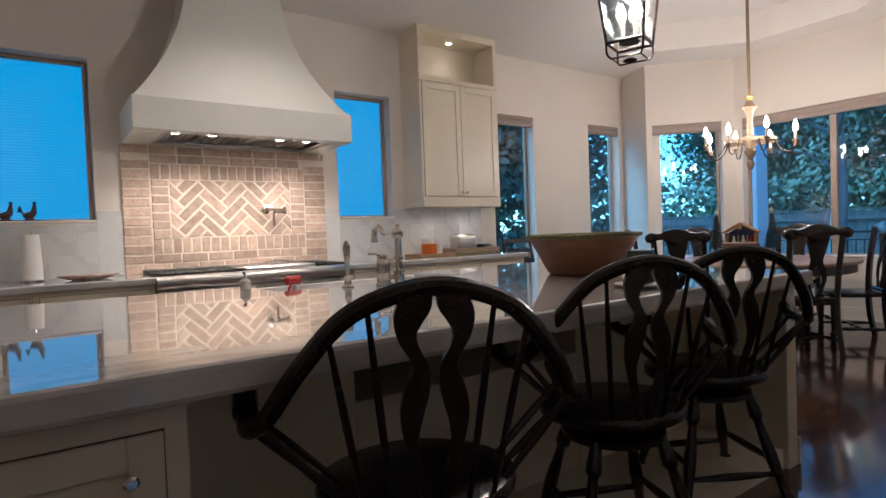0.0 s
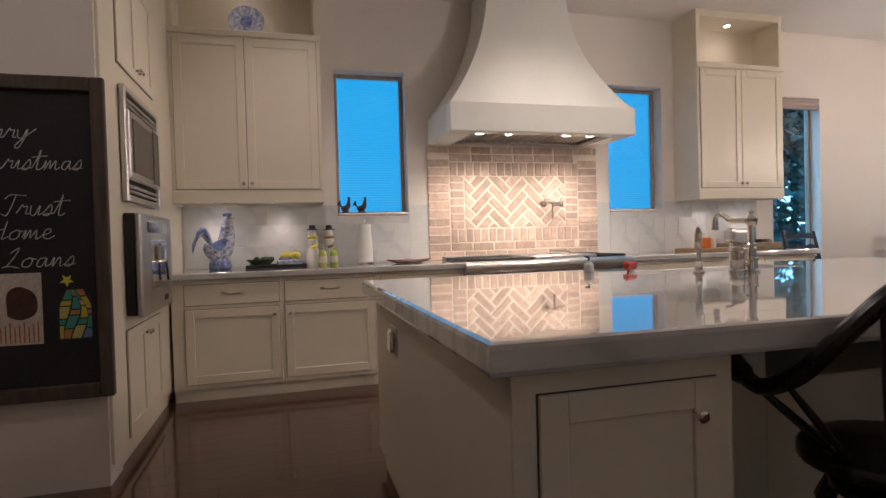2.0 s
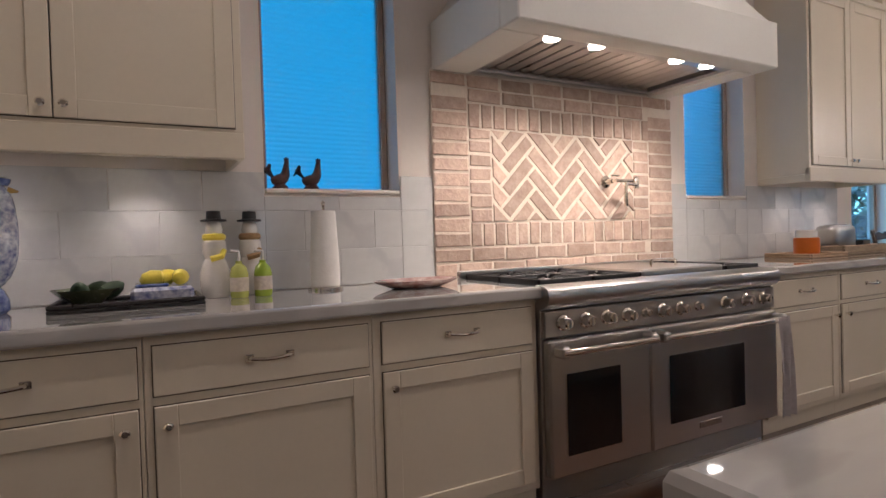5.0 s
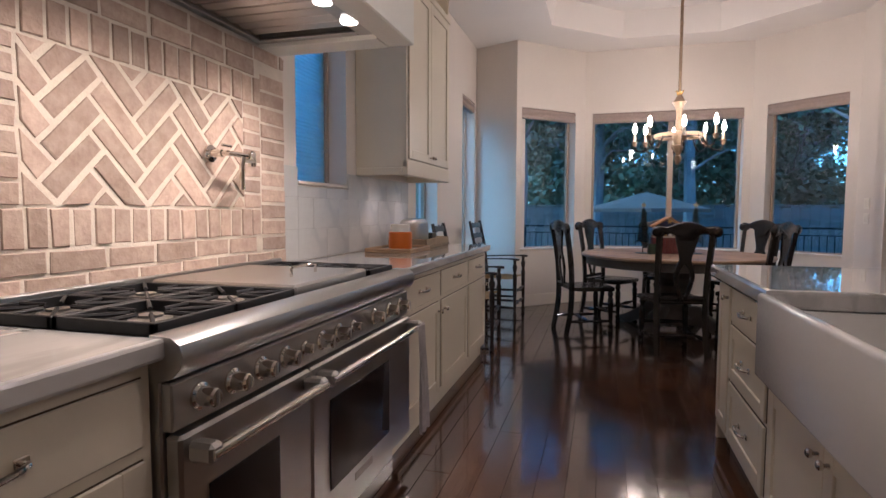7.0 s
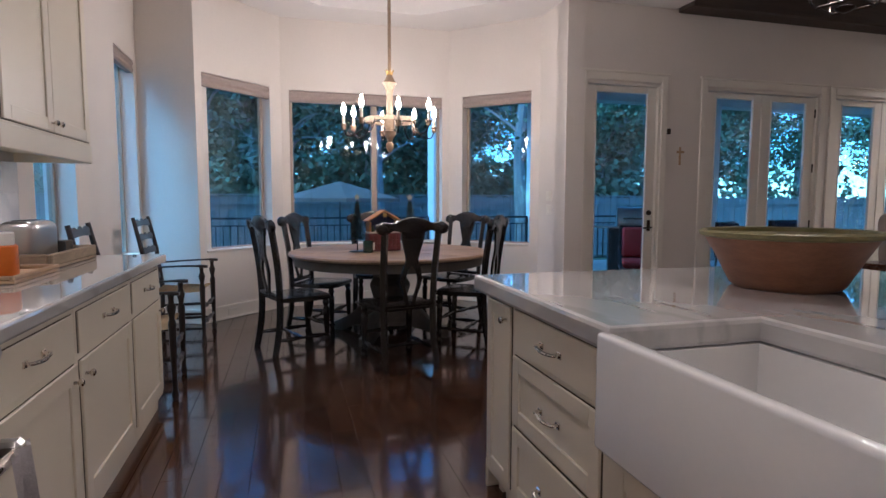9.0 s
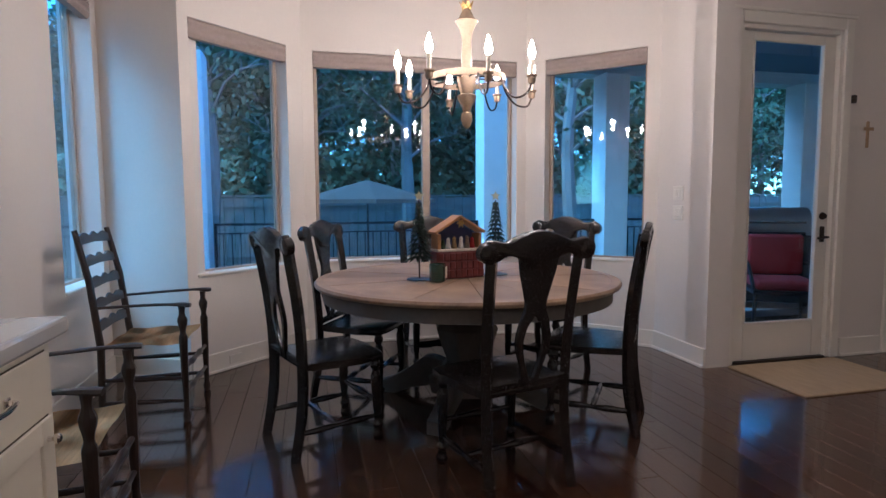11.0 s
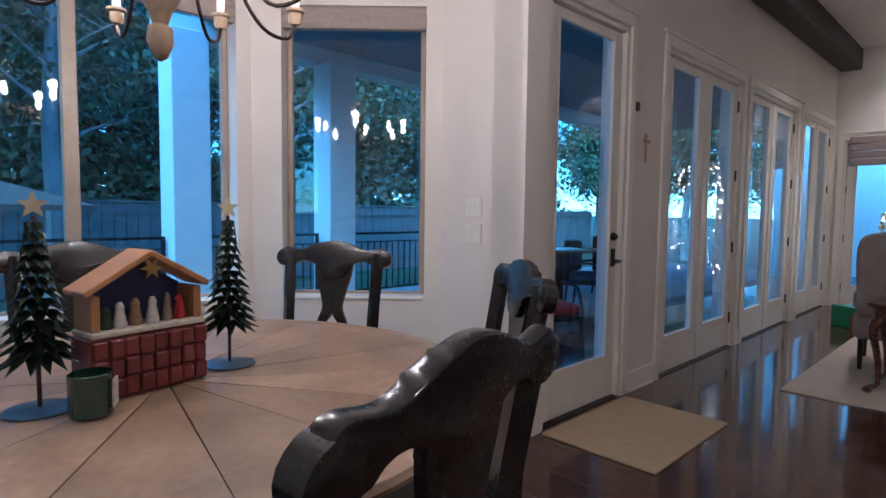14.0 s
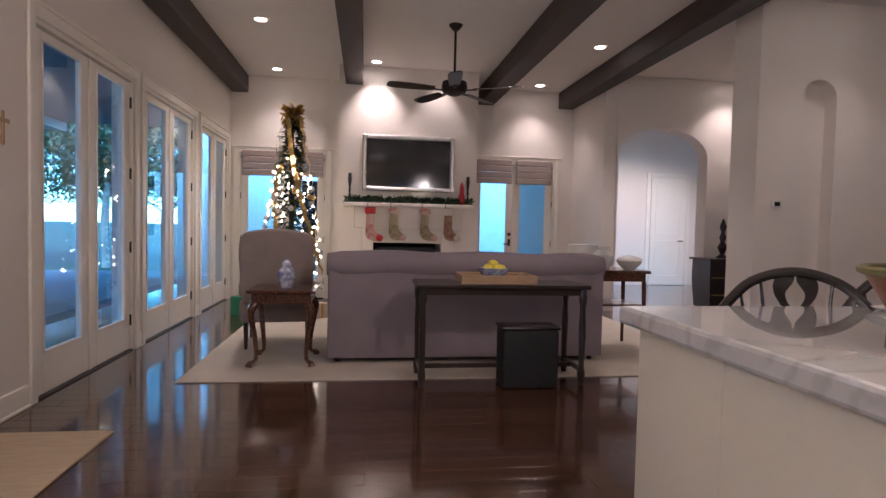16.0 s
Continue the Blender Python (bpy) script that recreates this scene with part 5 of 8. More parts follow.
arch_wall("wall_arch", (-1.15, -5.5), (W0 - 0.205, -5.5), 0.75, 2.175, 2.31, 0.44, H, 0.25, "cream plaster wall with an arched opening to the hall")
wall("wall_hall_return", (-1.15, -2.9), (-1.15, -5.5), H)
arch_wall("wall_niche", (-3.2, -2.6), (0.96, -2.6), 3.31, 3.68, 2.56, 0.18, H, 0.15, "cream plaster wall with a tall arched niche")
setting("niche_back", bx(-0.6, -2.999, 0, 0.96, -2.751, H), WALL, "cream plaster back of the arched niche", "wall")
wall("wall_hall_back", (-3.2, -9.4), (1.3, -9.4), H, label="cream plaster wall at the end of the hall")
wall("wall_hall_west", (-3.2, -5.7), (-3.2, -9.4), H)
wall("wall_hall_east", (1.3, -9.4), (1.3, -6.96), H)


def panel_door(at):
    d = thing("door_7", "cream panelled interior door at the end of the hall", "door", pose(*at))
    tagged(d, kind="structure")
    part("door_leaf", bx(-0.42, -0.04, 0.01, 0.42, -0.002, 2.40, 0.004), TRIM, d)
    for z0, z1 in ((0.2, 1.0), (1.15, 2.25)):
        bm = bmesh.new()
        for a, b, c, e in ((-0.30, -0.28, z0, z1), (0.28, 0.30, z0, z1), (-0.28, 0.28, z0, z0 + 0.02), (-0.28, 0.28, z1 - 0.02, z1)):
            box(bm, a, -0.05, c, b, -0.0405, e, 0.003)
        part("panel_mould", bm, TRIM, d)
    for a, b, c, e in ((-0.52, -0.43, 0, 2.5), (0.43, 0.52, 0, 2.5), (-0.43, 0.43, 2.41, 2.5)):
        part("casing", bx(a, -0.03, c, b, -0.002, e, 0.004), TRIM, d)
    part("door_handle", tubed([(0.34, -0.041, 1.0), (0.34, -0.09, 1.0), (0.22, -0.09, 1.0)], 0.012), BRONZE, d)


panel_door((-2.0, -9.4, 0, 0, 0, 180))

# ---------------------------------------------------------------- fireplace
FPY = -5.84


def fireplace():
    f = thing("fireplace", "white plaster fireplace with a painted mantel shelf", "fireplace", Matrix.Translation((0.12, 0, 0)))
    tagged(f, kind="structure")
    x0, x1 = 2.98, 5.02
    bm = bmesh.new()
    box(bm, x0, SY + 0.002, 0, 3.50, FPY, LC - 0.002)
    box(bm, 4.50, SY + 0.002, 0, x1, FPY, LC - 0.002)
    box(bm, 3.50, SY + 0.002, 0.95, 4.50, FPY, LC - 0.002)
    part("chimney_breast", bm, WALL, f, smooth=False)
    part("firebox", bx(3.50, SY + 0.002, 0, 4.50, SY + 0.25, 0.949), IRON, f)
    for a, b, c, d in ((3.33, 3.50, 0, 1.16), (4.50, 4.67, 0, 1.16), (3.50, 4.50, 0.95, 1.16)):
        part("surround", bx(a, FPY + 0.001, c, b, FPY + 0.05, d, 0.006), TRIM, f)
    part("hearth", bx(3.2, FPY + 0.051, 0, 4.8, FPY + 0.45, 0.04, 0.01), TILEM, f)
    part("mantel_shelf", bx(3.05, FPY + 0.001, 1.47, 4.93, FPY + 0.22, 1.525, 0.008), TRIM, f)
    part("mantel_frieze", bx(3.2, FPY + 0.001, 1.161, 4.78, FPY + 0.07, 1.469, 0.008), TRIM, f)
    part("fire_screen", bx(3.56, FPY - 0.12, 0.0, 4.44, FPY - 0.10, 0.88, 0.004), IRON, f)


fireplace()
tv = thing("television", "wall-mounted dark television in a silver frame above the mantel", "television", pose(4.125, FPY, 2.11))
SILVER = mat("silver_leaf", (0.55, 0.54, 0.52), 0.3, 0.9, scale=20, vary=0.1)
part("screen", bx(-0.61, 0.002, -0.345, 0.61, 0.05, 0.345, 0.004), OVENG, tv, "dark glossy screen")
bm = bmesh.new()
for a, b, c, d in ((-0.67, -0.611, -0.405, 0.405), (0.611, 0.67, -0.405, 0.405), (-0.611, 0.611, -0.405, -0.346), (-0.611, 0.611, 0.346, 0.405)):
    box(bm, a, 0.002, c, b, 0.07, d, 0.015)
part("frame", bm, SILVER, tv, "broad silver frame")

GREEN = mat("fir_needles", (0.035, 0.07, 0.030), 0.7, scale=40, vary=0.3, bump=0.3)
RED = mat("red_felt", (0.42, 0.03, 0.03), 0.9, scale=60, vary=0.1, bump=0.2)
CREAMF = mat("cream_knit", (0.62, 0.55, 0.45), 0.95, scale=60, vary=0.12, bump=0.4)
GOLDF = mat("tan_burlap", (0.38, 0.24, 0.11), 0.9, scale=80, vary=0.2, bump=0.3)
BLUEF = mat("blue_print", (0.08, 0.12, 0.32), 0.6, scale=30, vary=0.4, second=(0.7, 0.7, 0.72))


def needles(bm, centre, count, size, rnd, reach):
    for _ in range(count):
        d = Vector((rnd.uniform(-1, 1), rnd.uniform(-1, 1), rnd.uniform(-1, 1))).normalized()
        p = Vector(centre) + Vector((d.x * reach[0], d.y * reach[1], d.z * reach[2])) * rnd.uniform(0.3, 1)
        s = Vector((rnd.uniform(-1, 1), rnd.uniform(-1, 1), rnd.uniform(-1, 1))).normalized()
        e = d.cross(s).normalized() * size * 0.35
        q = p + (d + s * 0.6).normalized() * size
        bm.faces.new([bm.verts.new(v) for v in (p - e, p + e, q + e * 0.2, q - e * 0.2)])


rg = random.Random(5)
bm = bmesh.new()
for k in range(38):
    needles(bm, (3.24 + 1.74 * k / 37, FPY + 0.11, 1.565), 26, 0.06, rg, (0.05, 0.06, 0.035))
tagged(link("garland", bm, GREEN), "green fir garland lying along the mantel shelf", "garland")


def stocking(x, body, cuff, length):
    s = thing("christmas_stocking", "felt christmas stocking hanging from the mantel", "stocking", pose(x, FPY + 0.235, 1.46), "stockings on the mantel")
    o = smooth_line([(-0.055, 0), (-0.058, -0.16), (-0.065, -0.27), (-0.11, -0.33), (-0.17, -0.36), (-0.175, -0.41), (-0.10, -0.43), (0.0, -0.42), (0.06, -0.36), (0.062, -0.25), (0.058, -0.12), (0.055, 0)], 34)
    m = Euler((radians(90), 0, 0)).to_matrix().to_4x4()
    part("foot", slabbed([(p[0], p[1] * length) for p in o], 0.04, m @ Matrix.Translation((0, 0, -0.02)), 0.012), body, s)
    part("cuff", bx(-0.075, -0.034, -0.10, 0.075, 0.034, 0.0, 0.016), cuff, s)
    part("toe", lathed([(0.03, -0.03), (0.05, -0.02), (0.052, 0.02), (0.03, 0.03)], 14, pose(-0.135, 0, -0.392 * length, 90)), cuff, s)
    part("hanger", tubed([(0.04, 0, 0.0), (0.045, 0, 0.05), (0.03, -0.02, 0.068)], 0.004), IRON, s)


PRINTA = mat("red_cream_print", (0.60, 0.50, 0.42), 0.95, scale=9, vary=0.1, second=(0.34, 0.05, 0.05), bump=0.3)
PRINTB = mat("tan_green_print", (0.50, 0.40, 0.27), 0.95, scale=9, vary=0.1, second=(0.13, 0.11, 0.05), bump=0.3)
PRINTC = mat("brown_plaid", (0.42, 0.27, 0.18), 0.95, scale=12, vary=0.1, second=(0.16, 0.06, 0.04), bump=0.3)
for x, b, c, ln in ((4.67, PRINTA, RED, 1.12), (4.34, PRINTB, PRINTA, 1.08), (3.89, PRINTB, PRINTA, 1.08), (3.55, PRINTC, CREAMF, 1.08)):
    stocking(x, b, c, ln)
for x in (4.97, 3.24):
    cs = thing("candlestick", "dark turned candlestick standing on the mantel", "candlestick", pose(x, FPY + 0.06, 1.526), "mantel candlesticks")
    part("stem", lathed([(0.05, 0), (0.05, 0.01), (0.015, 0.04), (0.012, 0.16), (0.025, 0.18), (0.012, 0.2), (0.03, 0.34), (0.035, 0.35)], 12), IRON, cs)
    part("candle", lathed([(0.025, 0.351), (0.025, 0.42)], 12), IRON, cs)
sc = thing("santa_figure", "small red figure standing on the mantel end", "figurine", pose(3.34, FPY + 0.12, 1.526))
part("robe", lathed([(0.055, 0), (0.05, 0.12), (0.03, 0.20), (0.035, 0.22), (0.03, 0.27), (0.004, 0.34)], 12), RED, sc)


# ---------------------------------------------------------------- christmas tree
def christmas_tree(at):
    t = thing("christmas_tree", "tall slim christmas tree with gold ribbon and white lights", "christmas tree", pose(*at))
    rnd = random.Random(11)
    part("trunk", lathed([(0.05, 0), (0.05, 0.3), (0.02, 2.5)], 8), DARKW, t)
    bm = bmesh.new()
    for _ in range(2600):
        z = 0.35 + 2.25 * (1 - rnd.random() ** 0.7) if rnd.random() < 0.5 else rnd.uniform(0.35, 2.6)
        R = 0.37 * (1 - (z - 0.35) / 2.45) + 0.05
        a = rnd.uniform(0, 2 * math.pi)
        r = R * (0.35 + 0.65 * rnd.random()) * (0.88 + 0.12 * math.sin(z * 22))
        p = Vector((r * math.cos(a), r * math.sin(a), z))
        out = Vector((math.cos(a), math.sin(a), rnd.uniform(-0.5, 0.25))).normalized()
        e = out.cross(Vector((0, 0, 1))).normalized() * 0.022
        q = p + out * rnd.uniform(0.06, 0.12)
        bm.faces.new([bm.verts.new(v) for v in (p - e, p + e, q + e * 0.3, q - e * 0.3)])
    part("foliage", bm, GREEN, t, "dense green needles")
    bm = bmesh.new()
    for k in range(5):
        a0 = k * 1.26
        prev = None
        for i in range(40):
            u = i / 39
            z = 2.62 - 2.1 * u
            R = 0.37 * (1 - (z - 0.35) / 2.45) + 0.10 + 0.02 * math.sin(i * 1.7)
            a = a0 + 1.6 * u
            c = Vector((R * math.cos(a), R * math.sin(a), z))
            tdir = Vector((-math.sin(a), math.cos(a), 0.3)).normalized() * 0.03
            cur = (bm.verts.new(c - tdir), bm.verts.new(c + tdir))
            if prev:
                bm.faces.new((prev[0], prev[1], cur[1], cur[0]))
            prev = cur
    part("ribbon", bm, GILT, t, "gold ribbon streamers")
    led = glow("tree_light", (1.0, 0.80, 0.50), 14)
    me = None
    for _ in range(150):
        z = rnd.uniform(0.5, 2.05)
        R = 0.37 * (1 - (z - 0.35) / 2.45) + 0.10
        a = rnd.uniform(0, 2 * math.pi)
        if me is None:
            o = part("fairy_light", lathed([(0.003, -0.008), (0.007, 0.0), (0.002, 0.012)], 6), led, t, smooth=False)
            me = o.data
        else:
            o = new("fairy_light", me)
            o.parent = t
        o.location = (R * math.cos(a), R * math.sin(a), z)
    bm = bmesh.new()
    for k in range(26):
        needles(bm, (0.0, 0.0, 2.62), 2, 0.14, rnd, (0.07, 0.07, 0.10))
    part("topper", bm, GILT, t, "gold bow topper")
    for k in range(26):
        z = rnd.uniform(0.5, 2.45)
        R = 0.37 * (1 - (z - 0.35) / 2.45) + 0.09
        a = rnd.uniform(0, 2 * math.pi)
        part("bauble", lathed([(0.006, -0.036), (0.026, -0.026), (0.036, 0), (0.026, 0.026), (0.006, 0.036)], 10, pose(R * math.cos(a), R * math.sin(a), z)), (GILT, CREAMF, SILVER)[k % 3], t)


christmas_tree((5.72, -5.30, 0.0))
for x, y, s, mm in ((6.25, -5.15, 0.30, mat("green_paper", (0.02, 0.22, 0.10), 0.4, scale=12, vary=0.1)), (6.05, -4.75, 0.22, RED), (5.35, -4.85, 0.24, CREAMF)):
    g = thing("gift_box", "wrapped present on the floor under the tree", "present", pose(x, y, 0.001, 0, 0, 20 * s * 10), "presents under the tree")
    part("box", bx(-s / 2, -s / 2, 0, s / 2, s / 2, s * 0.8, 0.006), mm, g)
    part("ribbon", bx(-0.02, -s / 2 - 0.003, 0, 0.02, s / 2 + 0.003, s * 0.8 + 0.003, 0.001), GILT, g)

# ---------------------------------------------------------------- seating
SOFAF = mat("mauve_grey_linen", (0.23, 0.185, 0.20), 0.9, scale=5, vary=0.06, bump=0.15, fine=160)
TAUPE = mat("taupe_velvet", (0.30, 0.235, 0.20), 0.85, scale=8, vary=0.1, bump=0.1, fine=120)


def rounded(x0, y0, z0, x1, y1, z1, r):
    bm = bmesh.new()
    box(bm, x0, y0, z0, x1, y1, z1, r, seg=4)
    return bm


def sofa():
    s = thing("sofa", "long mauve-grey upholstered sofa with a rolled back", "sofa", Matrix.Identity(4))
    x0, x1, yb = 2.59, 5.05, -2.36
    part("base", rounded(x0, yb - 0.92, 0.06, x1, yb - 0.02, 0.42, 0.03), SOFAF, s)
    part("back", rounded(x0, yb - 0.20, 0.42, x1, yb - 0.03, 0.86, 0.03), SOFAF, s)
    part("back_panel", rounded(x0 + 0.005, yb - 0.03, 0.06, x1 - 0.005, yb, 0.83, 0.012), SOFAF, s, "flat upholstered outer back")
    bm = bmesh.new()
    pts = [(x0 - 0.01 + (x1 - x0 + 0.02) * k / 20, yb - 0.09, 0.865 + 0.008 * math.sin(k * 0.9)) for k in range(21)]
    tube(bm, pts, [0.095] + [0.118] * 19 + [0.095], 18)
    part("back_roll", bm, SOFAF, s, "rolled top of the back")
    for a, b in ((x0, x0 + 0.22), (x1 - 0.22, x1)):
        part("arm", rounded(a, yb - 0.92, 0.42, b, yb - 0.205, 0.62, 0.05), SOFAF, s)
    for k in range(3):
        w = (x1 - x0 - 0.44) / 3
        part("cushion", rounded(x0 + 0.22 + k * w + 0.004, yb - 0.90, 0.42, x0 + 0.22 + (k + 1) * w - 0.004, yb - 0.205, 0.55, 0.04), SOFAF, s)
    for x in (x0 + 0.08, x1 - 0.08):
        for y in (yb - 0.84, yb - 0.1):
            part("foot", lathed([(0.02, 0.012), (0.028, 0.06)], 10, pose(x, y, 0)), DARKW, s)


sofa()


def console_table():
    c = thing("console_table", "dark narrow console table behind the sofa", "table", Matrix.Identity(4))
    x0, x1, y0, y1, h = 3.02, 4.36, -2.08, -1.62, 0.775
    part("tabletop", bx(x0, y0, h - 0.03, x1, y1, h, 0.006), DARKW, c)
    for x in (x0 + 0.05, x1 - 0.05):
        for y in (y0 + 0.04, y1 - 0.04):
            part("leg", turned_leg((x, y, h - 0.031), (x, y, 0.0), 0.026, ((0.1, 1.2), (0.2, 0.8), (0.4, 1.05), (0.8, 0.85), (0.88, 1.2))), DARKW, c)
        part("side_rail", bx(x - 0.015, y0 + 0.06, 0.10, x + 0.015, y1 - 0.06, 0.135, 0.004), DARKW, c)
    part("front_apron", bx(x0 + 0.07, y1 - 0.05, h - 0.08, x1 - 0.07, y1 - 0.03, h - 0.031), DARKW, c)
    part("stretcher", bx(x0 + 0.066, -1.865, 0.10, x1 - 0.066, -1.835, 0.135, 0.004), DARKW, c)


console_table()
ot = thing("storage_cube", "black woven storage cube under the console", "ottoman", Matrix.Identity(4))
part("body", rounded(3.28, -1.815, 0.0, 3.71, -1.58, 0.44, 0.02), mat("black_weave", (0.008, 0.008, 0.009), 0.8, scale=50, vary=0.3, bump=0.4), ot)
part("lid", rounded(3.27, -1.82, 0.441, 3.72, -1.575, 0.465, 0.01), BLACKP, ot)
TRAYW = mat("tan_tray_wood", (0.42, 0.27, 0.15), 0.5, scale=8, vary=0.15, bump=0.05)


def tray(name, x0, y0, x1, y1, z, h, label, material=None):
    t = thing(name, label, "tray", Matrix.Identity(4))
    m = material or TRAYW
    part("bottom", bx(x0, y0, z, x1, y1, z + 0.012, 0.002), m, t)
    for a, b, c, d in ((x0, x1, y0, y0 + 0.014), (x0, x1, y1 - 0.014, y1), (x0, x0 + 0.014, y0 + 0.0145, y1 - 0.0145), (x1 - 0.014, x1, y0 + 0.0145, y1 - 0.0145)):
        part("side", bx(a, c, z + 0.0125, b, d, z + h, 0.004), m, t)


tray("wooden_tray", 3.43, -2.02, 4.02, -1.68, 0.776, 0.065, "tan wooden tray on the console table")
LEMON = mat("lemon", (0.75, 0.62, 0.06), 0.45, scale=20, vary=0.08, bump=0.15)
PORC = mat("blue_white_porcelain", (0.70, 0.71, 0.74), 0.15, scale=26, vary=0.1, second=(0.05, 0.09, 0.30), coat=0.4, fine=40)
bw = thing("porcelain_bowl", "blue and white porcelain bowl in the tray", "bowl", pose(3.74, -1.85, 0.789))
part("bowl", lathed([(0.05, 0), (0.055, 0.01), (0.10, 0.05), (0.125, 0.10), (0.118, 0.10), (0.09, 0.055)], 22), PORC, bw)
for k in range(7):
    a = k * 0.9
    le = thing("lemon", "yellow lemon heaped in the porcelain bowl", "lemon", pose(3.74 + 0.062 * math.cos(a) * (k > 0), -1.85 + 0.062 * math.sin(a) * (k > 0), 0.885 + (0.035 if k == 0 else 0.0), 30 * k, 70, 40 * k), "lemons")
    part("fruit", lathed([(0.004, -0.042), (0.022, -0.03), (0.031, 0), (0.022, 0.03), (0.004, 0.042)], 12), LEMON, le)


def cabriole(p, out, h, r=0.022):
    x, y = p
    o = Vector((out[0], out[1], 0))
    pts = smooth_line([Vector((x, y, h)), Vector((x, y, h * 0.85)) + o * 0.03, Vector((x, y, h * 0.5)), Vector((x, y, h * 0.12)) - o * 0.012, Vector((x, y, 0.03)) + o * 0.03, Vector((x, y, 0.0)) + o * 0.04], 14)
    return tubed(pts, [r * 1.6, r * 1.7, r * 1.5, r * 1.3, r * 1.1, r, r * 0.9, r * 0.8, r * 0.75, r * 0.75, r * 0.85, r * 1.1, r * 1.35, r * 1.3], 8)


CHERRY = mat("cherry_wood", (0.11, 0.040, 0.020), 0.28, scale=6, vary=0.25, bump=0.04, coat=0.3)
et = thing("end_table", "small cherry end table with cabriole legs on the rug", "table", pose(5.42, -2.52, 0.012))
part("tabletop", bx(-0.28, -0.26, 0.61, 0.28, 0.26, 0.635, 0.008), CHERRY, et)
part("apron", bx(-0.24, -0.22, 0.52, 0.24, 0.22, 0.609, 0.006), CHERRY, et)
for sx in (-1, 1):
    for sy in (-1, 1):
        part("leg", cabriole((sx * 0.215, sy * 0.195), (sx, sy), 0.52), CHERRY, et)


def wing_chair():
    w = thing("wing_chair", "taupe upholstered wing chair facing the fireplace", "armchair", pose(5.58, -3.25, 0.012, 0, 0, 186))
    part("seat", rounded(-0.34, -0.30, 0.25, 0.34, 0.38, 0.48, 0.05), TAUPE, w)
    o = smooth_line([(-0.30, 0), (-0.33, 0.40), (-0.31, 0.62), (-0.18, 0.67), (0, 0.69), (0.18, 0.67), (0.31, 0.62), (0.33, 0.40), (0.30, 0)], 30)
    part("back", slabbed([(p[0], p[1]) for p in o][::-1], 0.12, Matrix.Translation((0, -0.26, 0.46)) @ Euler((radians(98), 0, 0)).to_matrix().to_4x4(), 0.03), TAUPE, w)
    for sx in (-1, 1):
        part("arm", rounded(sx * 0.30 - 0.05, -0.25, 0.481, sx * 0.30 + 0.05, 0.34, 0.64, 0.04), TAUPE, w)
        for y in (-0.25, 0.32):
            part("leg", tubed([(sx * 0.28, y, 0.25), (sx * 0.28, y, 0.0)], [0.024, 0.016], 8), DARKW, w)


wing_chair()
vs = thing("ginger_jar", "blue and white porcelain jar on the end table", "vase", pose(5.40, -2.46, 0.649))
part("body", lathed([(0.045, 0), (0.055, 0.02), (0.075, 0.10), (0.07, 0.15), (0.04, 0.18), (0.042, 0.20)], 18), PORC, vs)
part("lid", lathed([(0.045, 0.2005), (0.04, 0.22), (0.012, 0.235), (0.014, 0.25)], 14), PORC, vs)
pl = thing("gold_pillow", "mustard pillow leaning on the wing chair", "pillow", pose(5.42, -3.0, 0.51, 12, 0, 8))
part("cover", rounded(-0.2, -0.06, 0, 0.2, 0.06, 0.36, 0.055), mat("mustard_velvet", (0.42, 0.30, 0.06), 0.85, scale=20, vary=0.1, bump=0.1), pl)

RUGM = mat("cream_rug", (0.52, 0.45, 0.36), 0.95, scale=3, vary=0.08, bump=0.35, fine=140)
tagged(link("area_rug", bx(1.45, -5.3, -0.0005, 6.12, -1.88, 0.0115, 0.004), RUGM), "large cream wool rug under the sofa", "rug")
JUTE = mat("jute_mat", (0.46, 0.34, 0.21), 0.95, scale=6, vary=0.12, bump=0.5, fine=110, stretch=(1, 6, 1))
tagged(link("door_mat", bx(6.13, -0.90, -0.0005, 6.80, 0.06, 0.012, 0.004), JUTE), "woven jute door mat at the patio door", "mat")


def side_table(at, w, d, h, label):
    t = thing("side_table", label, "table", pose(*at))
    part("tabletop", bx(-w / 2, -d / 2, h - 0.03, w / 2, d / 2, h, 0.006), CHERRY, t)
    part("apron", bx(-w / 2 + 0.04, -d / 2 + 0.04, h - 0.11, w / 2 - 0.04, d / 2 - 0.04, h - 0.031), CHERRY, t)
    for sx in (-1, 1):
        for sy in (-1, 1):
            part("leg", tubed([(sx * (w / 2 - 0.05), sy * (d / 2 - 0.05), h - 0.111), (sx * (w / 2 - 0.04), sy * (d / 2 - 0.04), 0)], [0.024, 0.016], 8), CHERRY, t)
    part("shelf", bx(-w / 2 + 0.06, -d / 2 + 0.06, h * 0.55, w / 2 - 0.06, d / 2 - 0.06, h * 0.55 + 0.02, 0.004), CHERRY, t)


side_table((2.25, -3.0, 0.012), 0.62, 0.55, 0.80, "cherry side table beside the sofa")
WHITEP = mat("white_ceramic", (0.72, 0.69, 0.64), 0.25, scale=10, vary=0.04, coat=0.3)
for nm, x, y, pr, lb in (("ceramic_jar", 2.32, -3.02, [(0.07, 0), (0.10, 0.05), (0.10, 0.14), (0.06, 0.19), (0.065, 0.22)], "white ceramic jar on the side table"),
                         ("white_bowl", 2.08, -2.92, [(0.05, 0), (0.11, 0.05), (0.13, 0.09), (0.10, 0.12), (0.03, 0.14)], "white covered dish on the side table")):
    j = thing(nm, lb, "jar", pose(x, y, 0.813))
    part("body", lathed(pr, 18), WHITEP, j)
ls = thing("lamp_shade", "white drum lamp at the sofa end", "lamp", pose(2.25, -3.75, 0.012))
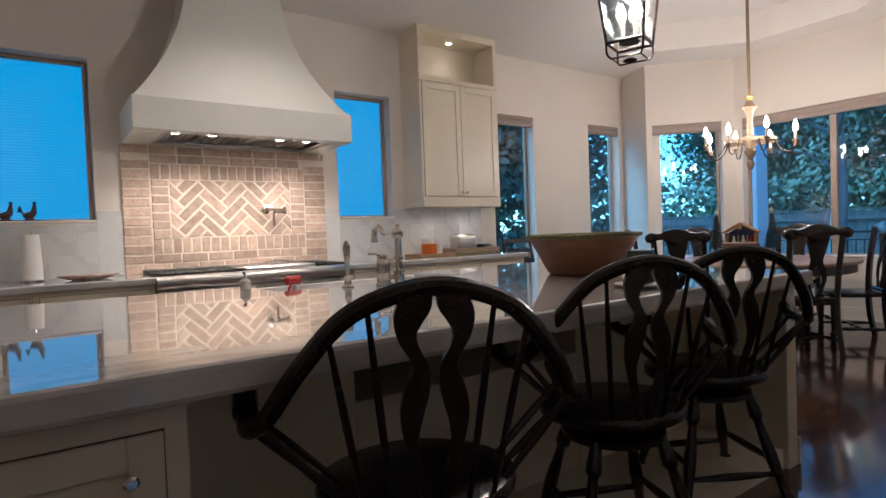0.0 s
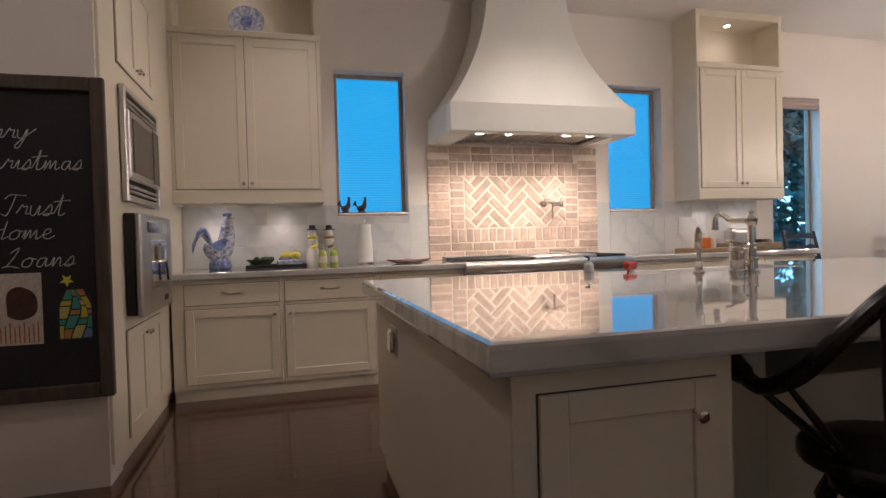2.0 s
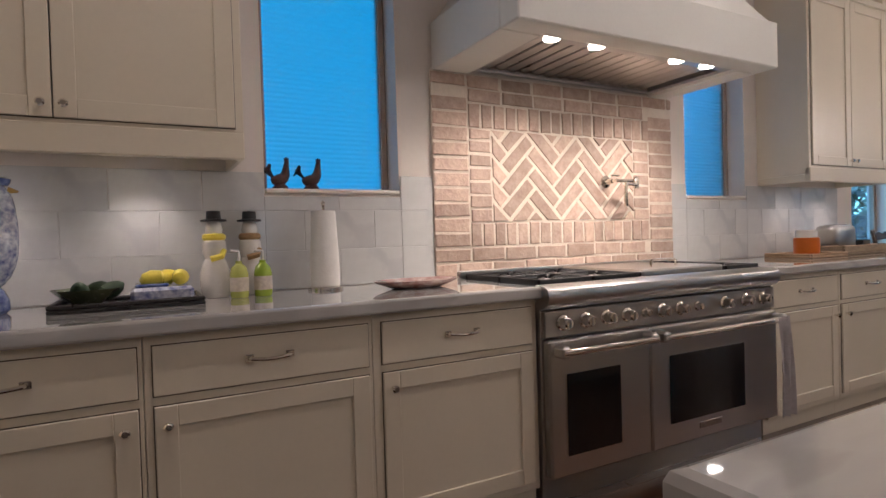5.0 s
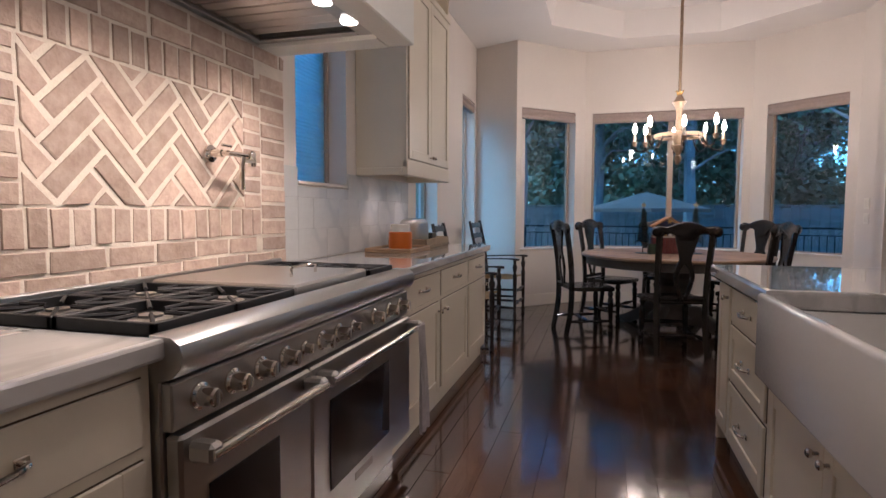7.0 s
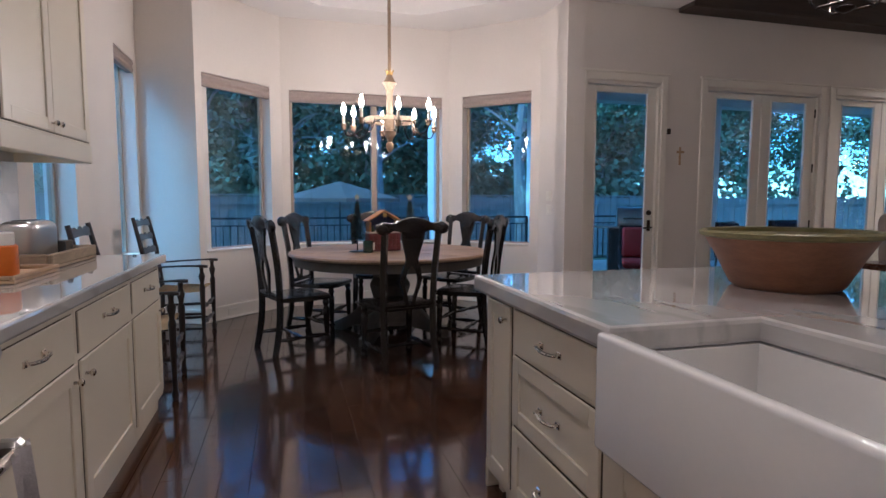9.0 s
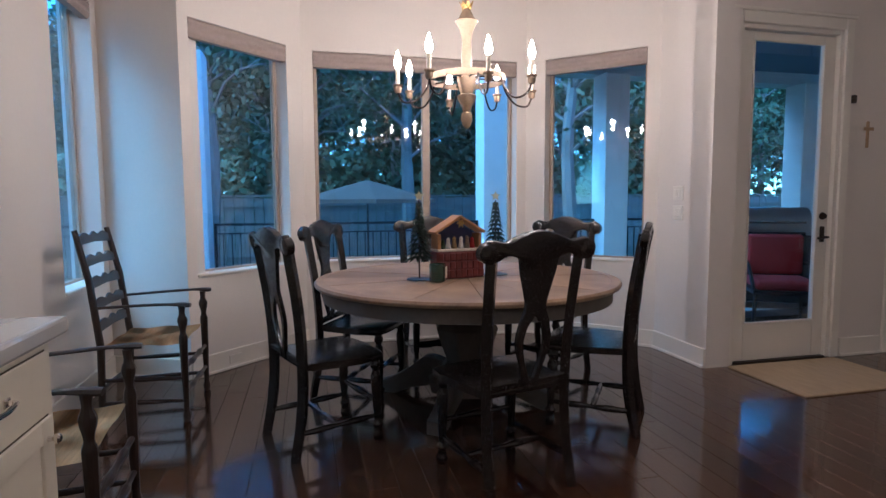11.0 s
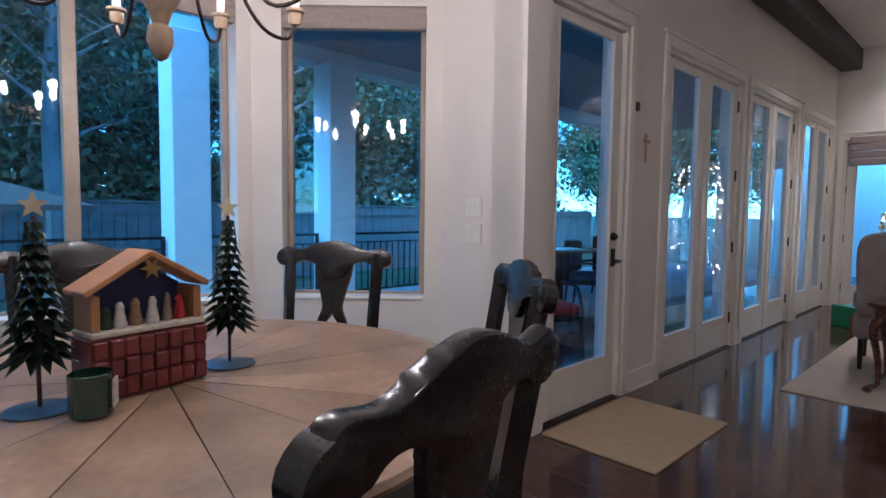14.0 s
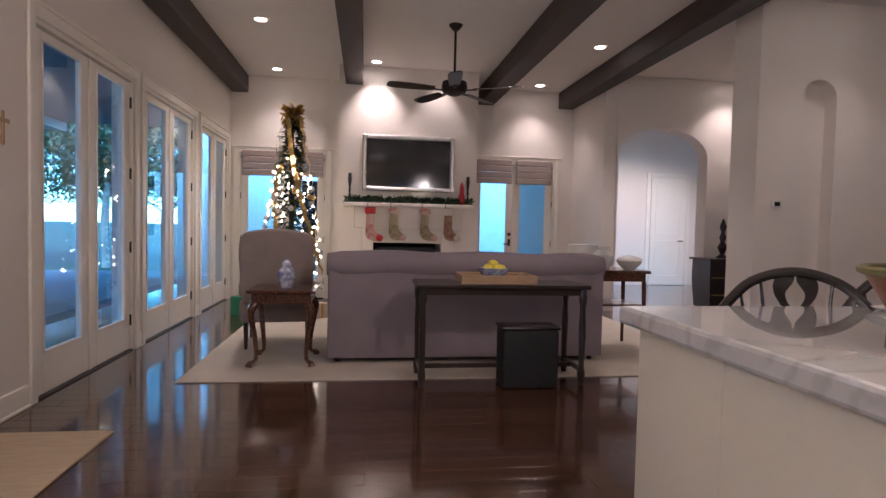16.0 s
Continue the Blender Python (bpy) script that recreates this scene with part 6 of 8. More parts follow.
part("stem", lathed([(0.12, 0), (0.12, 0.02), (0.02, 0.05), (0.015, 0.85)], 12), BRONZE, ls)
part("shade", lathed([(0.20, 0.8505), (0.17, 1.02), (0.05, 1.03)], 24), WHITEP, ls)


def bombe_chest():
    c = thing("chest", "dark walnut bombe chest with brass pulls against the wall", "chest", pose(-0.56, -5.21, 0))
    part("body", lathed([(0.345, 0.10), (0.352, 0.22), (0.372, 0.45), (0.375, 0.62), (0.37, 0.80)], 4, Matrix.Diagonal((1.45, 0.85, 1, 1)) @ pose(0, 0, 0, 0, 0, 45)), DARKW, c)
    part("top", bx(-0.42, -0.26, 0.801, 0.42, 0.26, 0.83, 0.008), DARKW, c)
    for sx in (-1, 1):
        for sy in (-1, 1):
            part("foot", lathed([(0.02, 0), (0.04, 0.099)], 8, pose(sx * 0.27, sy * 0.14, 0)), DARKW, c)
    for z in (0.3, 0.55):
        part("drawer_line", bx(-0.36, 0.24, z, 0.36, 0.262, z + 0.012), GILT, c)


bombe_chest()
cn = thing("nutcracker_candle", "dark carved candle holder on the chest", "candlestick", pose(-0.50, -5.2, 0.831))
part("stem", lathed([(0.08, 0), (0.08, 0.02), (0.03, 0.06), (0.07, 0.16), (0.03, 0.24), (0.05, 0.30), (0.025, 0.38), (0.05, 0.46), (0.01, 0.58)], 12), DARKW, cn)


# ---------------------------------------------------------------- fan
def ceiling_fan(at):
    f = thing("ceiling_fan", "bronze five-blade ceiling fan on a long downrod", "ceiling fan", pose(*at))
    part("canopy", lathed([(0.03, -0.07), (0.075, -0.02), (0.08, -0.003)], 18), BRONZE, f)
    part("downrod", lathed([(0.014, -0.60), (0.014, -0.071)], 10), BRONZE, f)
    part("motor", lathed([(0.05, -0.80), (0.13, -0.77), (0.15, -0.72), (0.14, -0.65), (0.06, -0.62), (0.03, -0.601)], 24), BRONZE, f)
    for k in range(5):
        m = pose(0, 0, -0.745, 0, 0, 72 * k + 10)
        b = part("blade_arm", bx(0.13, -0.02, -0.008, 0.26, 0.02, 0.002, 0.002, m), BRONZE, f)
        o = smooth_line([(0.24, -0.055), (0.5, -0.075), (0.74, -0.07), (0.78, 0), (0.74, 0.07), (0.5, 0.075), (0.24, 0.055)], 20)
        part("blade", slabbed([(p[0], p[1]) for p in o], 0.008, m @ pose(0, 0, 0.0025, 10)), DARKW, b, "dark wooden blade")


ceiling_fan((3.76, -3.95, LC))

CANL = glow("downlight_lens", (1.0, 0.86, 0.68), 5)


def downlight(x, y, z, power=0.0, size=2.3):
    d = thing("downlight", "round recessed ceiling downlight, some of them unseen and added for brightness", "downlight", pose(x, y, z), "recessed downlights")
    bm = bmesh.new()
    prof = [(0.062, -0.002), (0.064, -0.008), (0.088, -0.006), (0.090, -0.0008)]
    rings = [[bm.verts.new((r * math.cos(2 * math.pi * i / 28), r * math.sin(2 * math.pi * i / 28), q)) for i in range(28)] for r, q in prof]
    for a, b in zip(rings, rings[1:] + rings[:1]):
        for i in range(28):
            bm.faces.new((a[i], a[(i + 1) % 28], b[(i + 1) % 28], b[i]))
    part("trim_ring", bm, TRIM, d)
    part("lens", lathed([(0.060, -0.005), (0.061, -0.0012)], 24), CANL, d)
    if power:
        spot("downlight_spot", (x, y, z - 0.02), power, size, 0.8, 0.06)


# unseen fill lamp, added to brighten the hall behind the arch
spot("hall_downlight", (-1.0, -7.6, LC - 0.03), 330, 2.6, 0.8, 0.06)
# the last two cans are unseen, added to brighten the side near the island
LIVC = [(5.95, -4.22), (6.08, -6.3), (4.62, -5.6), (2.0, -6.35), (1.86, -4.35), (-0.64, -5.15), (0.2, -1.9), (3.9, -1.75)]
for x, y in LIVC:
    downlight(x, y, LC, 64 if y < -5 else 125 if y < -2 else 32, 1.75)
# kitchen cans, all unseen, added to light the aisle, worktops and tower
for x, y, power in ((0.35, 3.05, 50), (2.3, 3.05, 50), (4.3, 3.0, 12), (-0.9, 1.3, 32)):
    downlight(x, y, KC, power, 2.3)

for k in range(4):
    bulb("chandelier_light", (6.66 + 0.415 * math.cos(math.pi * k / 2 + 0.79), 2.09 + 0.415 * math.sin(math.pi * k / 2 + 0.79), 2.125), 13, 0.03)
bulb("lantern_light", (3.22, 0.98, 2.26), 48, 0.03)
for x in (-0.38, 0.12):
    spot("under_cabinet_light", (x, 4.22, 1.455), 6, 2.0, 0.9, 0.03)
for x in (4.30, 4.78):
    spot("under_cabinet_light", (x, 4.22, 1.455), 5, 2.0, 0.9, 0.03)
for x in (-0.12, 4.53):
    spot("niche_light", (x, 4.2, 3.18), 3.0, 2.4, 0.9, 0.03)
for x in (4.56, 3.70):
    spot("picture_light", (x, FPY + 0.32, LC - 0.03), 20, 1.2, 0.7, 0.03, WARM, (x, FPY, 2.6))

# puck lights under and in the cabinets
for x, z in ((-0.38, 1.474), (0.12, 1.474), (4.30, 1.474), (4.78, 1.474), (-0.12, KC - 0.075), (4.53, KC - 0.075)):
    p = thing("puck_light", "small round puck light fixed under a cabinet shelf", "puck light", pose(x, 4.2, z), "puck lights")
    part("rim", lathed([(0.034, -0.008), (0.036, -0.0005)], 18), TRIM, p)
    part("lens", lathed([(0.026, -0.011), (0.027, -0.0085)], 16), CANL, p)

# ---------------------------------------------------------------- things on the counters
def bowl_on_island():
    b = thing("wooden_bowl", "large terracotta-brown wooden dough bowl with a green rim", "bowl", pose(3.16, 1.255, 0.916))
    wood = mat("bowl_wood", (0.30, 0.13, 0.065), 0.45, scale=9, vary=0.18, bump=0.08, stretch=(1, 1, 4))
    part("bowl", lathed([(0.17, 0), (0.185, 0.012), (0.235, 0.11), (0.278, 0.185), (0.275, 0.188), (0.225, 0.12), (0.16, 0.03)], 40), wood, b)
    part("rim", lathed([(0.279, 0.180), (0.293, 0.186), (0.296, 0.200), (0.286, 0.207), (0.268, 0.204), (0.268, 0.189)], 40), mat("olive_rim", (0.23, 0.20, 0.08), 0.5, scale=14, vary=0.2), b, "olive green turned rim")


bowl_on_island()
j = thing("glass_jar", "green glass candle jar on a white saucer on the island", "jar", pose(2.72, 0.60, 0.916))
part("saucer", lathed([(0.05, 0), (0.09, 0.008), (0.10, 0.014), (0.05, 0.010)], 24), WHITEP, j)
part("jar", lathed([(0.045, 0.0145), (0.05, 0.02), (0.052, 0.14), (0.048, 0.142)], 20), mat("dark_green_glass", (0.03, 0.06, 0.05), 0.08, scale=10, vary=0.1, coat=0.5), j)
sn = thing("soap_dispenser", "white soap pump standing behind the sink", "soap dispenser", pose(1.66, 2.06, 0.916))
part("bottle", lathed([(0.026, 0), (0.026, 0.04), (0.012, 0.052), (0.010, 0.06)], 16), WHITEP, sn)
part("pump", tubed([(0, 0, 0.06), (0, 0, 0.078), (0, 0.035, 0.079)], 0.005), IRON, sn)


def rooster_figure(name, at, s, material, base, label, cat="figurine"):
    r = thing(name, label, cat, pose(*at))
    bm = bmesh.new()
    spine = smooth_line([(-0.10, 0, 0.12), (-0.05, 0, 0.10), (0.01, 0, 0.105), (0.06, 0, 0.16), (0.075, 0, 0.25), (0.085, 0, 0.30), (0.105, 0, 0.315)], 22)
    rad = [0.02, 0.035, 0.048, 0.058, 0.064, 0.067, 0.068, 0.067, 0.064, 0.06, 0.055, 0.05, 0.044, 0.038, 0.033, 0.03, 0.028, 0.028, 0.027, 0.025, 0.017, 0.006]
    tube(bm, [p * s for p in spine], [q * s for q in rad], 12)
    part("body", bm, material, r)
    for k in range(5):
        t = smooth_line([(-0.08, 0, 0.12), (-0.13 - 0.01 * k, 0.012 * (k - 2), 0.20), (-0.13 + 0.0 * k, 0.016 * (k - 2), 0.26 - 0.012 * k), (-0.165 - 0.008 * k, 0.02 * (k - 2), 0.235 - 0.02 * k)], 10)
        part("tail_feather", tubed([p * s for p in t], [0.022 * s] * 6 + [0.02 * s, 0.017 * s, 0.012 * s, 0.004 * s], 6, 0.4), material, r)
    part("comb", slabbed([(0.06 * s, 0.31 * s), (0.11 * s, 0.325 * s), (0.105 * s, 0.355 * s), (0.09 * s, 0.34 * s), (0.08 * s, 0.365 * s), (0.065 * s, 0.34 * s), (0.05 * s, 0.35 * s)], 0.012 * s,
                         Matrix.Translation((0, 0.006 * s, 0)) @ Euler((radians(90), 0, 0)).to_matrix().to_4x4()), base, r)
    part("base", lathed([(0.085 * s, 0), (0.085 * s, 0.02 * s), (0.05 * s, 0.06 * s)], 14), base, r)
    return r


DELFT = mat("delft_glaze", (0.68, 0.70, 0.74), 0.14, scale=34, vary=0.1, second=(0.02, 0.04, 0.20), fine=60, coat=0.4)
NAVY = mat("navy_glaze", (0.03, 0.06, 0.22), 0.2, scale=30, vary=0.3, second=(0.25, 0.3, 0.5), coat=0.4)
RUSTIC = mat("rustic_iron", (0.10, 0.035, 0.022), 0.5, 0.1, scale=30, vary=0.4, second=(0.03, 0.02, 0.018), bump=0.2)


def porcelain_rooster(at):
    r = thing("rooster_figurine", "blue and white glazed porcelain rooster on the worktop", "figurine", pose(*at))
    part("base", lathed([(0.075, 0), (0.085, 0.012), (0.083, 0.045), (0.07, 0.075), (0.052, 0.095), (0.03, 0.10)], 24), NAVY, r, "deep blue domed base")
    spine = smooth_line([(-0.085, 0, 0.215), (-0.06, 0, 0.17), (-0.01, 0, 0.145), (0.035, 0, 0.175), (0.055, 0, 0.25), (0.062, 0, 0.33), (0.064, 0, 0.385), (0.066, 0, 0.42)], 28)
    rad = [0.020 + 0.066 * math.sin(math.pi * min(1, (k + 1) / 18)) if k < 12 else 0.074 - 0.0031 * (k - 11) if k < 24 else 0.031 - 0.006 * (k - 24) for k in range(28)]
    part("body", tubed(spine, rad, 18), DELFT, r)
    part("beak", lathed([(0.012, 0), (0.003, 0.03)], 8, pose(0.088, 0, 0.405, 0, 100)), GILT, r)
    part("crown", lathed([(0.026, 0.418), (0.034, 0.43), (0.035, 0.44), (0.02, 0.446)], 14, pose(0.064, 0, 0)), NAVY, r)
    for sy in (-1, 1):
        wing = smooth_line([(0.045, 0.245), (0.0, 0.235), (-0.06, 0.20), (-0.045, 0.165), (0.0, 0.15), (0.04, 0.19)], 24)
        part("wing", slabbed([(p[0], p[1]) for p in wing][::sy], 0.010, Matrix.Translation((0, sy * 0.080 + 0.005, 0)) @ Euler((radians(90), 0, 0)).to_matrix().to_4x4()), NAVY, r)
    for k in range(6):
        sp = 0.010 * (k - 2.5)
        tl = smooth_line([(-0.06, sp, 0.19), (-0.085 - 0.006 * k, sp * 1.5, 0.27), (-0.115 - 0.008 * k, sp * 1.8, 0.315 - 0.01 * k), (-0.155 - 0.007 * k, sp * 2, 0.285 - 0.018 * k), (-0.165 - 0.006 * k, sp * 2, 0.225 - 0.02 * k)], 14)
        part("tail_feather", tubed(tl, [0.028] * 3 + [0.031] * 5 + [0.028, 0.025, 0.021, 0.016, 0.011, 0.005], 8, 0.5), DELFT if k % 2 else NAVY, r)


porcelain_rooster((-0.36, 4.20, 0.916, 0, 0, 10))
rooster_figure("small_rooster", (0.66, 4.44, 1.358, 0, 0, 12), 0.40, RUSTIC, RUSTIC, "small rust-brown metal rooster on the window sill")
rooster_figure("small_rooster", (0.80, 4.44, 1.358, 0, 0, -8), 0.40, RUSTIC, RUSTIC, "small rust-brown metal rooster on the window sill")

BLACKT = mat("black_tray", (0.015, 0.014, 0.014), 0.3, scale=20, vary=0.2)
tray("serving_tray", -0.16, 4.02, 0.30, 4.30, 0.916, 0.028, "black serving tray on the worktop", BLACKT)
d = thing("green_bowl", "dark green bowl of fruit in the black tray", "bowl", pose(-0.06, 4.16, 0.929))
part("bowl", lathed([(0.04, 0), (0.09, 0.04), (0.105, 0.055), (0.08, 0.035)], 20), mat("green_glaze", (0.10, 0.11, 0.06), 0.25, scale=20, vary=0.2, coat=0.3), d)
for k in range(3):
    a = thing("avocado", "dark green avocado lying in the bowl", "avocado", pose(-0.08 + 0.045 * k, 4.16 + 0.02 * (k % 2), 0.975, 60, 20 * k, 50 * k), "avocados")
    part("fruit", lathed([(0.004, -0.045), (0.026, -0.025), (0.03, 0.005), (0.02, 0.035), (0.004, 0.05)], 10), GREEN, a)
d = thing("patterned_dish", "blue and white patterned dish stacked with lemons", "dish", pose(0.17, 4.16, 0.929))
part("dish", bx(-0.10, -0.075, 0, 0.10, 0.075, 0.05, 0.012), DELFT, d)
part("napkin", bx(-0.085, -0.06, 0.0505, 0.02, 0.06, 0.062, 0.004), NAVY, d)
for k in range(3):
    le = thing("lemon", "yellow lemon lying in the patterned dish", "lemon", pose(0.14 + 0.045 * k, 4.16 + 0.02 * (k % 2), 1.008, 0, 80, 40 * k), "lemons on the counter")
    part("fruit", lathed([(0.004, -0.042), (0.022, -0.03), (0.03, 0), (0.022, 0.03), (0.004, 0.042)], 12), LEMON, le)


def snowman(x, y, scarf):
    s = thing("snowman_bottle", "white ceramic snowman bottle with a black hat", "figurine", pose(x, y, 0.916), "snowman bottles")
    part("body", lathed([(0.045, 0), (0.055, 0.03), (0.058, 0.08), (0.045, 0.13), (0.036, 0.15), (0.045, 0.18), (0.042, 0.215), (0.025, 0.235), (0.032, 0.26), (0.028, 0.285), (0.02, 0.295)], 18), WHITEP, s)
    part("hat", lathed([(0.048, 0.2955), (0.048, 0.302), (0.028, 0.305), (0.026, 0.335), (0.005, 0.338)], 16), IRON, s)
    part("scarf", lathed([(0.038, 0.222), (0.044, 0.23), (0.042, 0.243), (0.034, 0.248)], 16), scarf, s)
    part("arm", tubed([(0.03, -0.03, 0.18), (0.02, -0.055, 0.16), (-0.02, -0.05, 0.15)], 0.012), scarf, s)


snowman(0.36, 4.26, LEMON)
snowman(0.50, 4.30, GOLDF)
for x, y, c, lb in ((0.435, 4.17, (0.42, 0.45, 0.10), "pale green soap bottle with a pump"), (0.525, 4.18, (0.30, 0.42, 0.03), "bright green dish soap bottle")):
    s = thing("soap_bottle", lb, "soap bottle", pose(x, y, 0.916))
    part("bottle", lathed([(0.032, 0), (0.034, 0.01), (0.034, 0.09), (0.028, 0.115), (0.012, 0.13), (0.012, 0.14)], 16), mat("soap_green", c, 0.2, scale=10, vary=0.08, coat=0.4), s)
    part("label", lathed([(0.0345, 0.025), (0.0348, 0.028), (0.0348, 0.075), (0.0345, 0.078)], 16), CREAMF, s)
    part("pump", tubed([(0, 0, 0.14), (0, 0, 0.175), (-0.03, 0, 0.178)], 0.006), WHITEP, s)
p = thing("paper_towel_holder", "paper towel roll on a round metal stand", "paper towels", pose(0.80, 4.27, 0.916))
part("base", lathed([(0.075, 0), (0.075, 0.010), (0.06, 0.014)], 28), CHROME, p)
part("roll", lathed([(0.062, 0.0145), (0.062, 0.10), (0.052, 0.32), (0.05, 0.335), (0.02, 0.336)], 28), mat("paper_towel", (0.78, 0.76, 0.72), 0.95, scale=30, vary=0.03, bump=0.3, fine=160), p)
part("rod", lathed([(0.006, 0.3365), (0.006, 0.36), (0.012, 0.368), (0.004, 0.378)], 10), CHROME, p)
d = thing("oval_platter", "oval red-patterned platter lying on the worktop", "platter", Matrix.Translation((1.13, 4.05, 0.916)) @ Matrix.Diagonal((1.45, 0.85, 1, 1)))
part("platter", lathed([(0.07, 0), (0.085, 0.004), (0.125, 0.024), (0.135, 0.034), (0.128, 0.034), (0.08, 0.012)], 32), mat("platter_glaze", (0.55, 0.46, 0.42), 0.2, scale=22, vary=0.15, second=(0.26, 0.08, 0.06), coat=0.4), d)

tray("bread_board_tray", 3.93, 3.98, 4.36, 4.30, 0.916, 0.030, "tan wooden tray holding an orange mug")
m = thing("orange_canister", "orange canister with a white lid on the tray", "canister", pose(4.12, 4.12, 0.929))
part("body", lathed([(0.075, 0), (0.078, 0.008), (0.078, 0.115), (0.072, 0.12)], 24), mat("orange_glaze", (0.62, 0.15, 0.012), 0.35, scale=12, vary=0.06), m)
part("lid", lathed([(0.066, 0.1205), (0.066, 0.165), (0.058, 0.172)], 24), WHITEP, m)
t = thing("wicker_basket", "low woven wicker basket on the worktop", "basket", Matrix.Identity(4))
wick = mat("wicker", (0.33, 0.25, 0.16), 0.8, scale=14, vary=0.2, bump=0.5, fine=120, stretch=(1, 1, 6))
for a, b, c, e in ((4.40, 5.0, 4.02, 4.04), (4.40, 5.0, 4.30, 4.32), (4.40, 4.42, 4.0405, 4.2995), (4.98, 5.0, 4.0405, 4.2995)):
    part("side", bx(a, c, 0.929, b, e, 0.985, 0.006), wick, t)
part("bottom", bx(4.40, 4.02, 0.916, 5.0, 4.32, 0.9285, 0.003), wick, t)
t = thing("toaster", "grey rounded two-slot toaster in the basket", "toaster", pose(4.62, 4.19, 0.929))
part("body", rounded(-0.14, -0.08, 0.01, 0.14, 0.08, 0.20, 0.04), STEEL, t)
part("slot", bx(-0.10, -0.03, 0.2, 0.10, 0.03, 0.203), IRON, t)
part("foot", bx(-0.12, -0.07, 0, 0.12, 0.07, 0.0095), IRON, t)
for x, c in ((4.83, IRON), (4.93, PEWTER)):
    cu = thing("mug", "dark stoneware mug standing in the basket", "mug", pose(x, 4.15, 0.929), "mugs in the basket")
    part("cup", lathed([(0.035, 0), (0.04, 0.01), (0.04, 0.085), (0.036, 0.085), (0.034, 0.02)], 18), c, cu)
    part("handle", tubed(smooth_line([(0.038, 0, 0.07), (0.065, 0, 0.065), (0.065, 0, 0.03), (0.038, 0, 0.02)], 10), 0.006), c, cu)
cu = thing("white_cup", "white cup standing behind the canister", "cup", pose(4.31, 4.22, 0.929))
part("cup", lathed([(0.03, 0), (0.045, 0.02), (0.048, 0.10), (0.043, 0.10), (0.04, 0.025)], 18), WHITEP, cu)

# pot filler on the bricks
pf = thing("pot_filler", "polished nickel jointed pot filler on the brick wall", "faucet", Matrix.Identity(4))
part("flange", lathed([(0.036, 0), (0.036, 0.008), (0.018, 0.014), (0.015, 0.06)], 18, pose(2.52, 4.365, 1.42, 90)), CHROME, pf)
part("first_arm", tubed([(2.52, 4.30, 1.42), (2.52, 4.28, 1.42), (2.66, 4.27, 1.42)], 0.011, 10), CHROME, pf)
part("second_arm", tubed([(2.66, 4.255, 1.395), (2.56, 4.235, 1.395)], 0.010, 10), CHROME, pf)
part("elbow", lathed([(0.015, 1.375), (0.018, 1.385), (0.018, 1.43), (0.012, 1.44)], 14, pose(2.66, 4.262, 0)), CHROME, pf)
part("nozzle", tubed([(2.56, 4.235, 1.405), (2.55, 4.235, 1.37), (2.55, 4.235, 1.27)], [0.012, 0.010, 0.012], 10), CHROME, pf)
part("cross_handle", tubed([(2.49, 4.285, 1.45), (2.55, 4.285, 1.45)], 0.006), CHROME, pf)

pt = thing("display_plate", "blue and white plate standing in the cabinet niche", "plate", pose(-0.10, 4.19, 2.88, 78, 0, 0))
part("plate", lathed([(0.05, -0.008), (0.10, -0.004), (0.135, 0.008), (0.13, 0.012), (0.09, 0.0)], 32), DELFT, pt)
part("centre", lathed([(0.045, 0.001), (0.045, 0.004)], 20), NAVY, pt)

# ---------------------------------------------------------------- chalkboard
CHALKB = mat("chalkboard", (0.010, 0.010, 0.011), 0.75, scale=4, vary=0.35, second=(0.016, 0.016, 0.017))
CHALK = mat("chalk", (0.62, 0.61, 0.58), 0.95, scale=80, vary=0.25)
BARN = mat("barn_wood", (0.105, 0.075, 0.055), 0.75, scale=7, vary=0.3, bump=0.35, stretch=(6, 6, 0.8))
cb = thing("chalkboard", "large chalkboard in a barn-wood frame with chalk writing", "chalkboard", pose(-1.27, 2.378, 1.16))
part("board", bx(-0.575, -0.016, -0.665, 0.575, -0.001, 0.665), CHALKB, cb)
for a, b, c, e in ((-0.635, -0.576, -0.73, 0.73), (0.576, 0.635, -0.73, 0.73), (-0.5755, 0.5755, -0.73, -0.666), (-0.5755, 0.5755, 0.666, 0.73)):
    part("frame", bx(a, -0.034, c, b, -0.001, e, 0.005), BARN, cb)


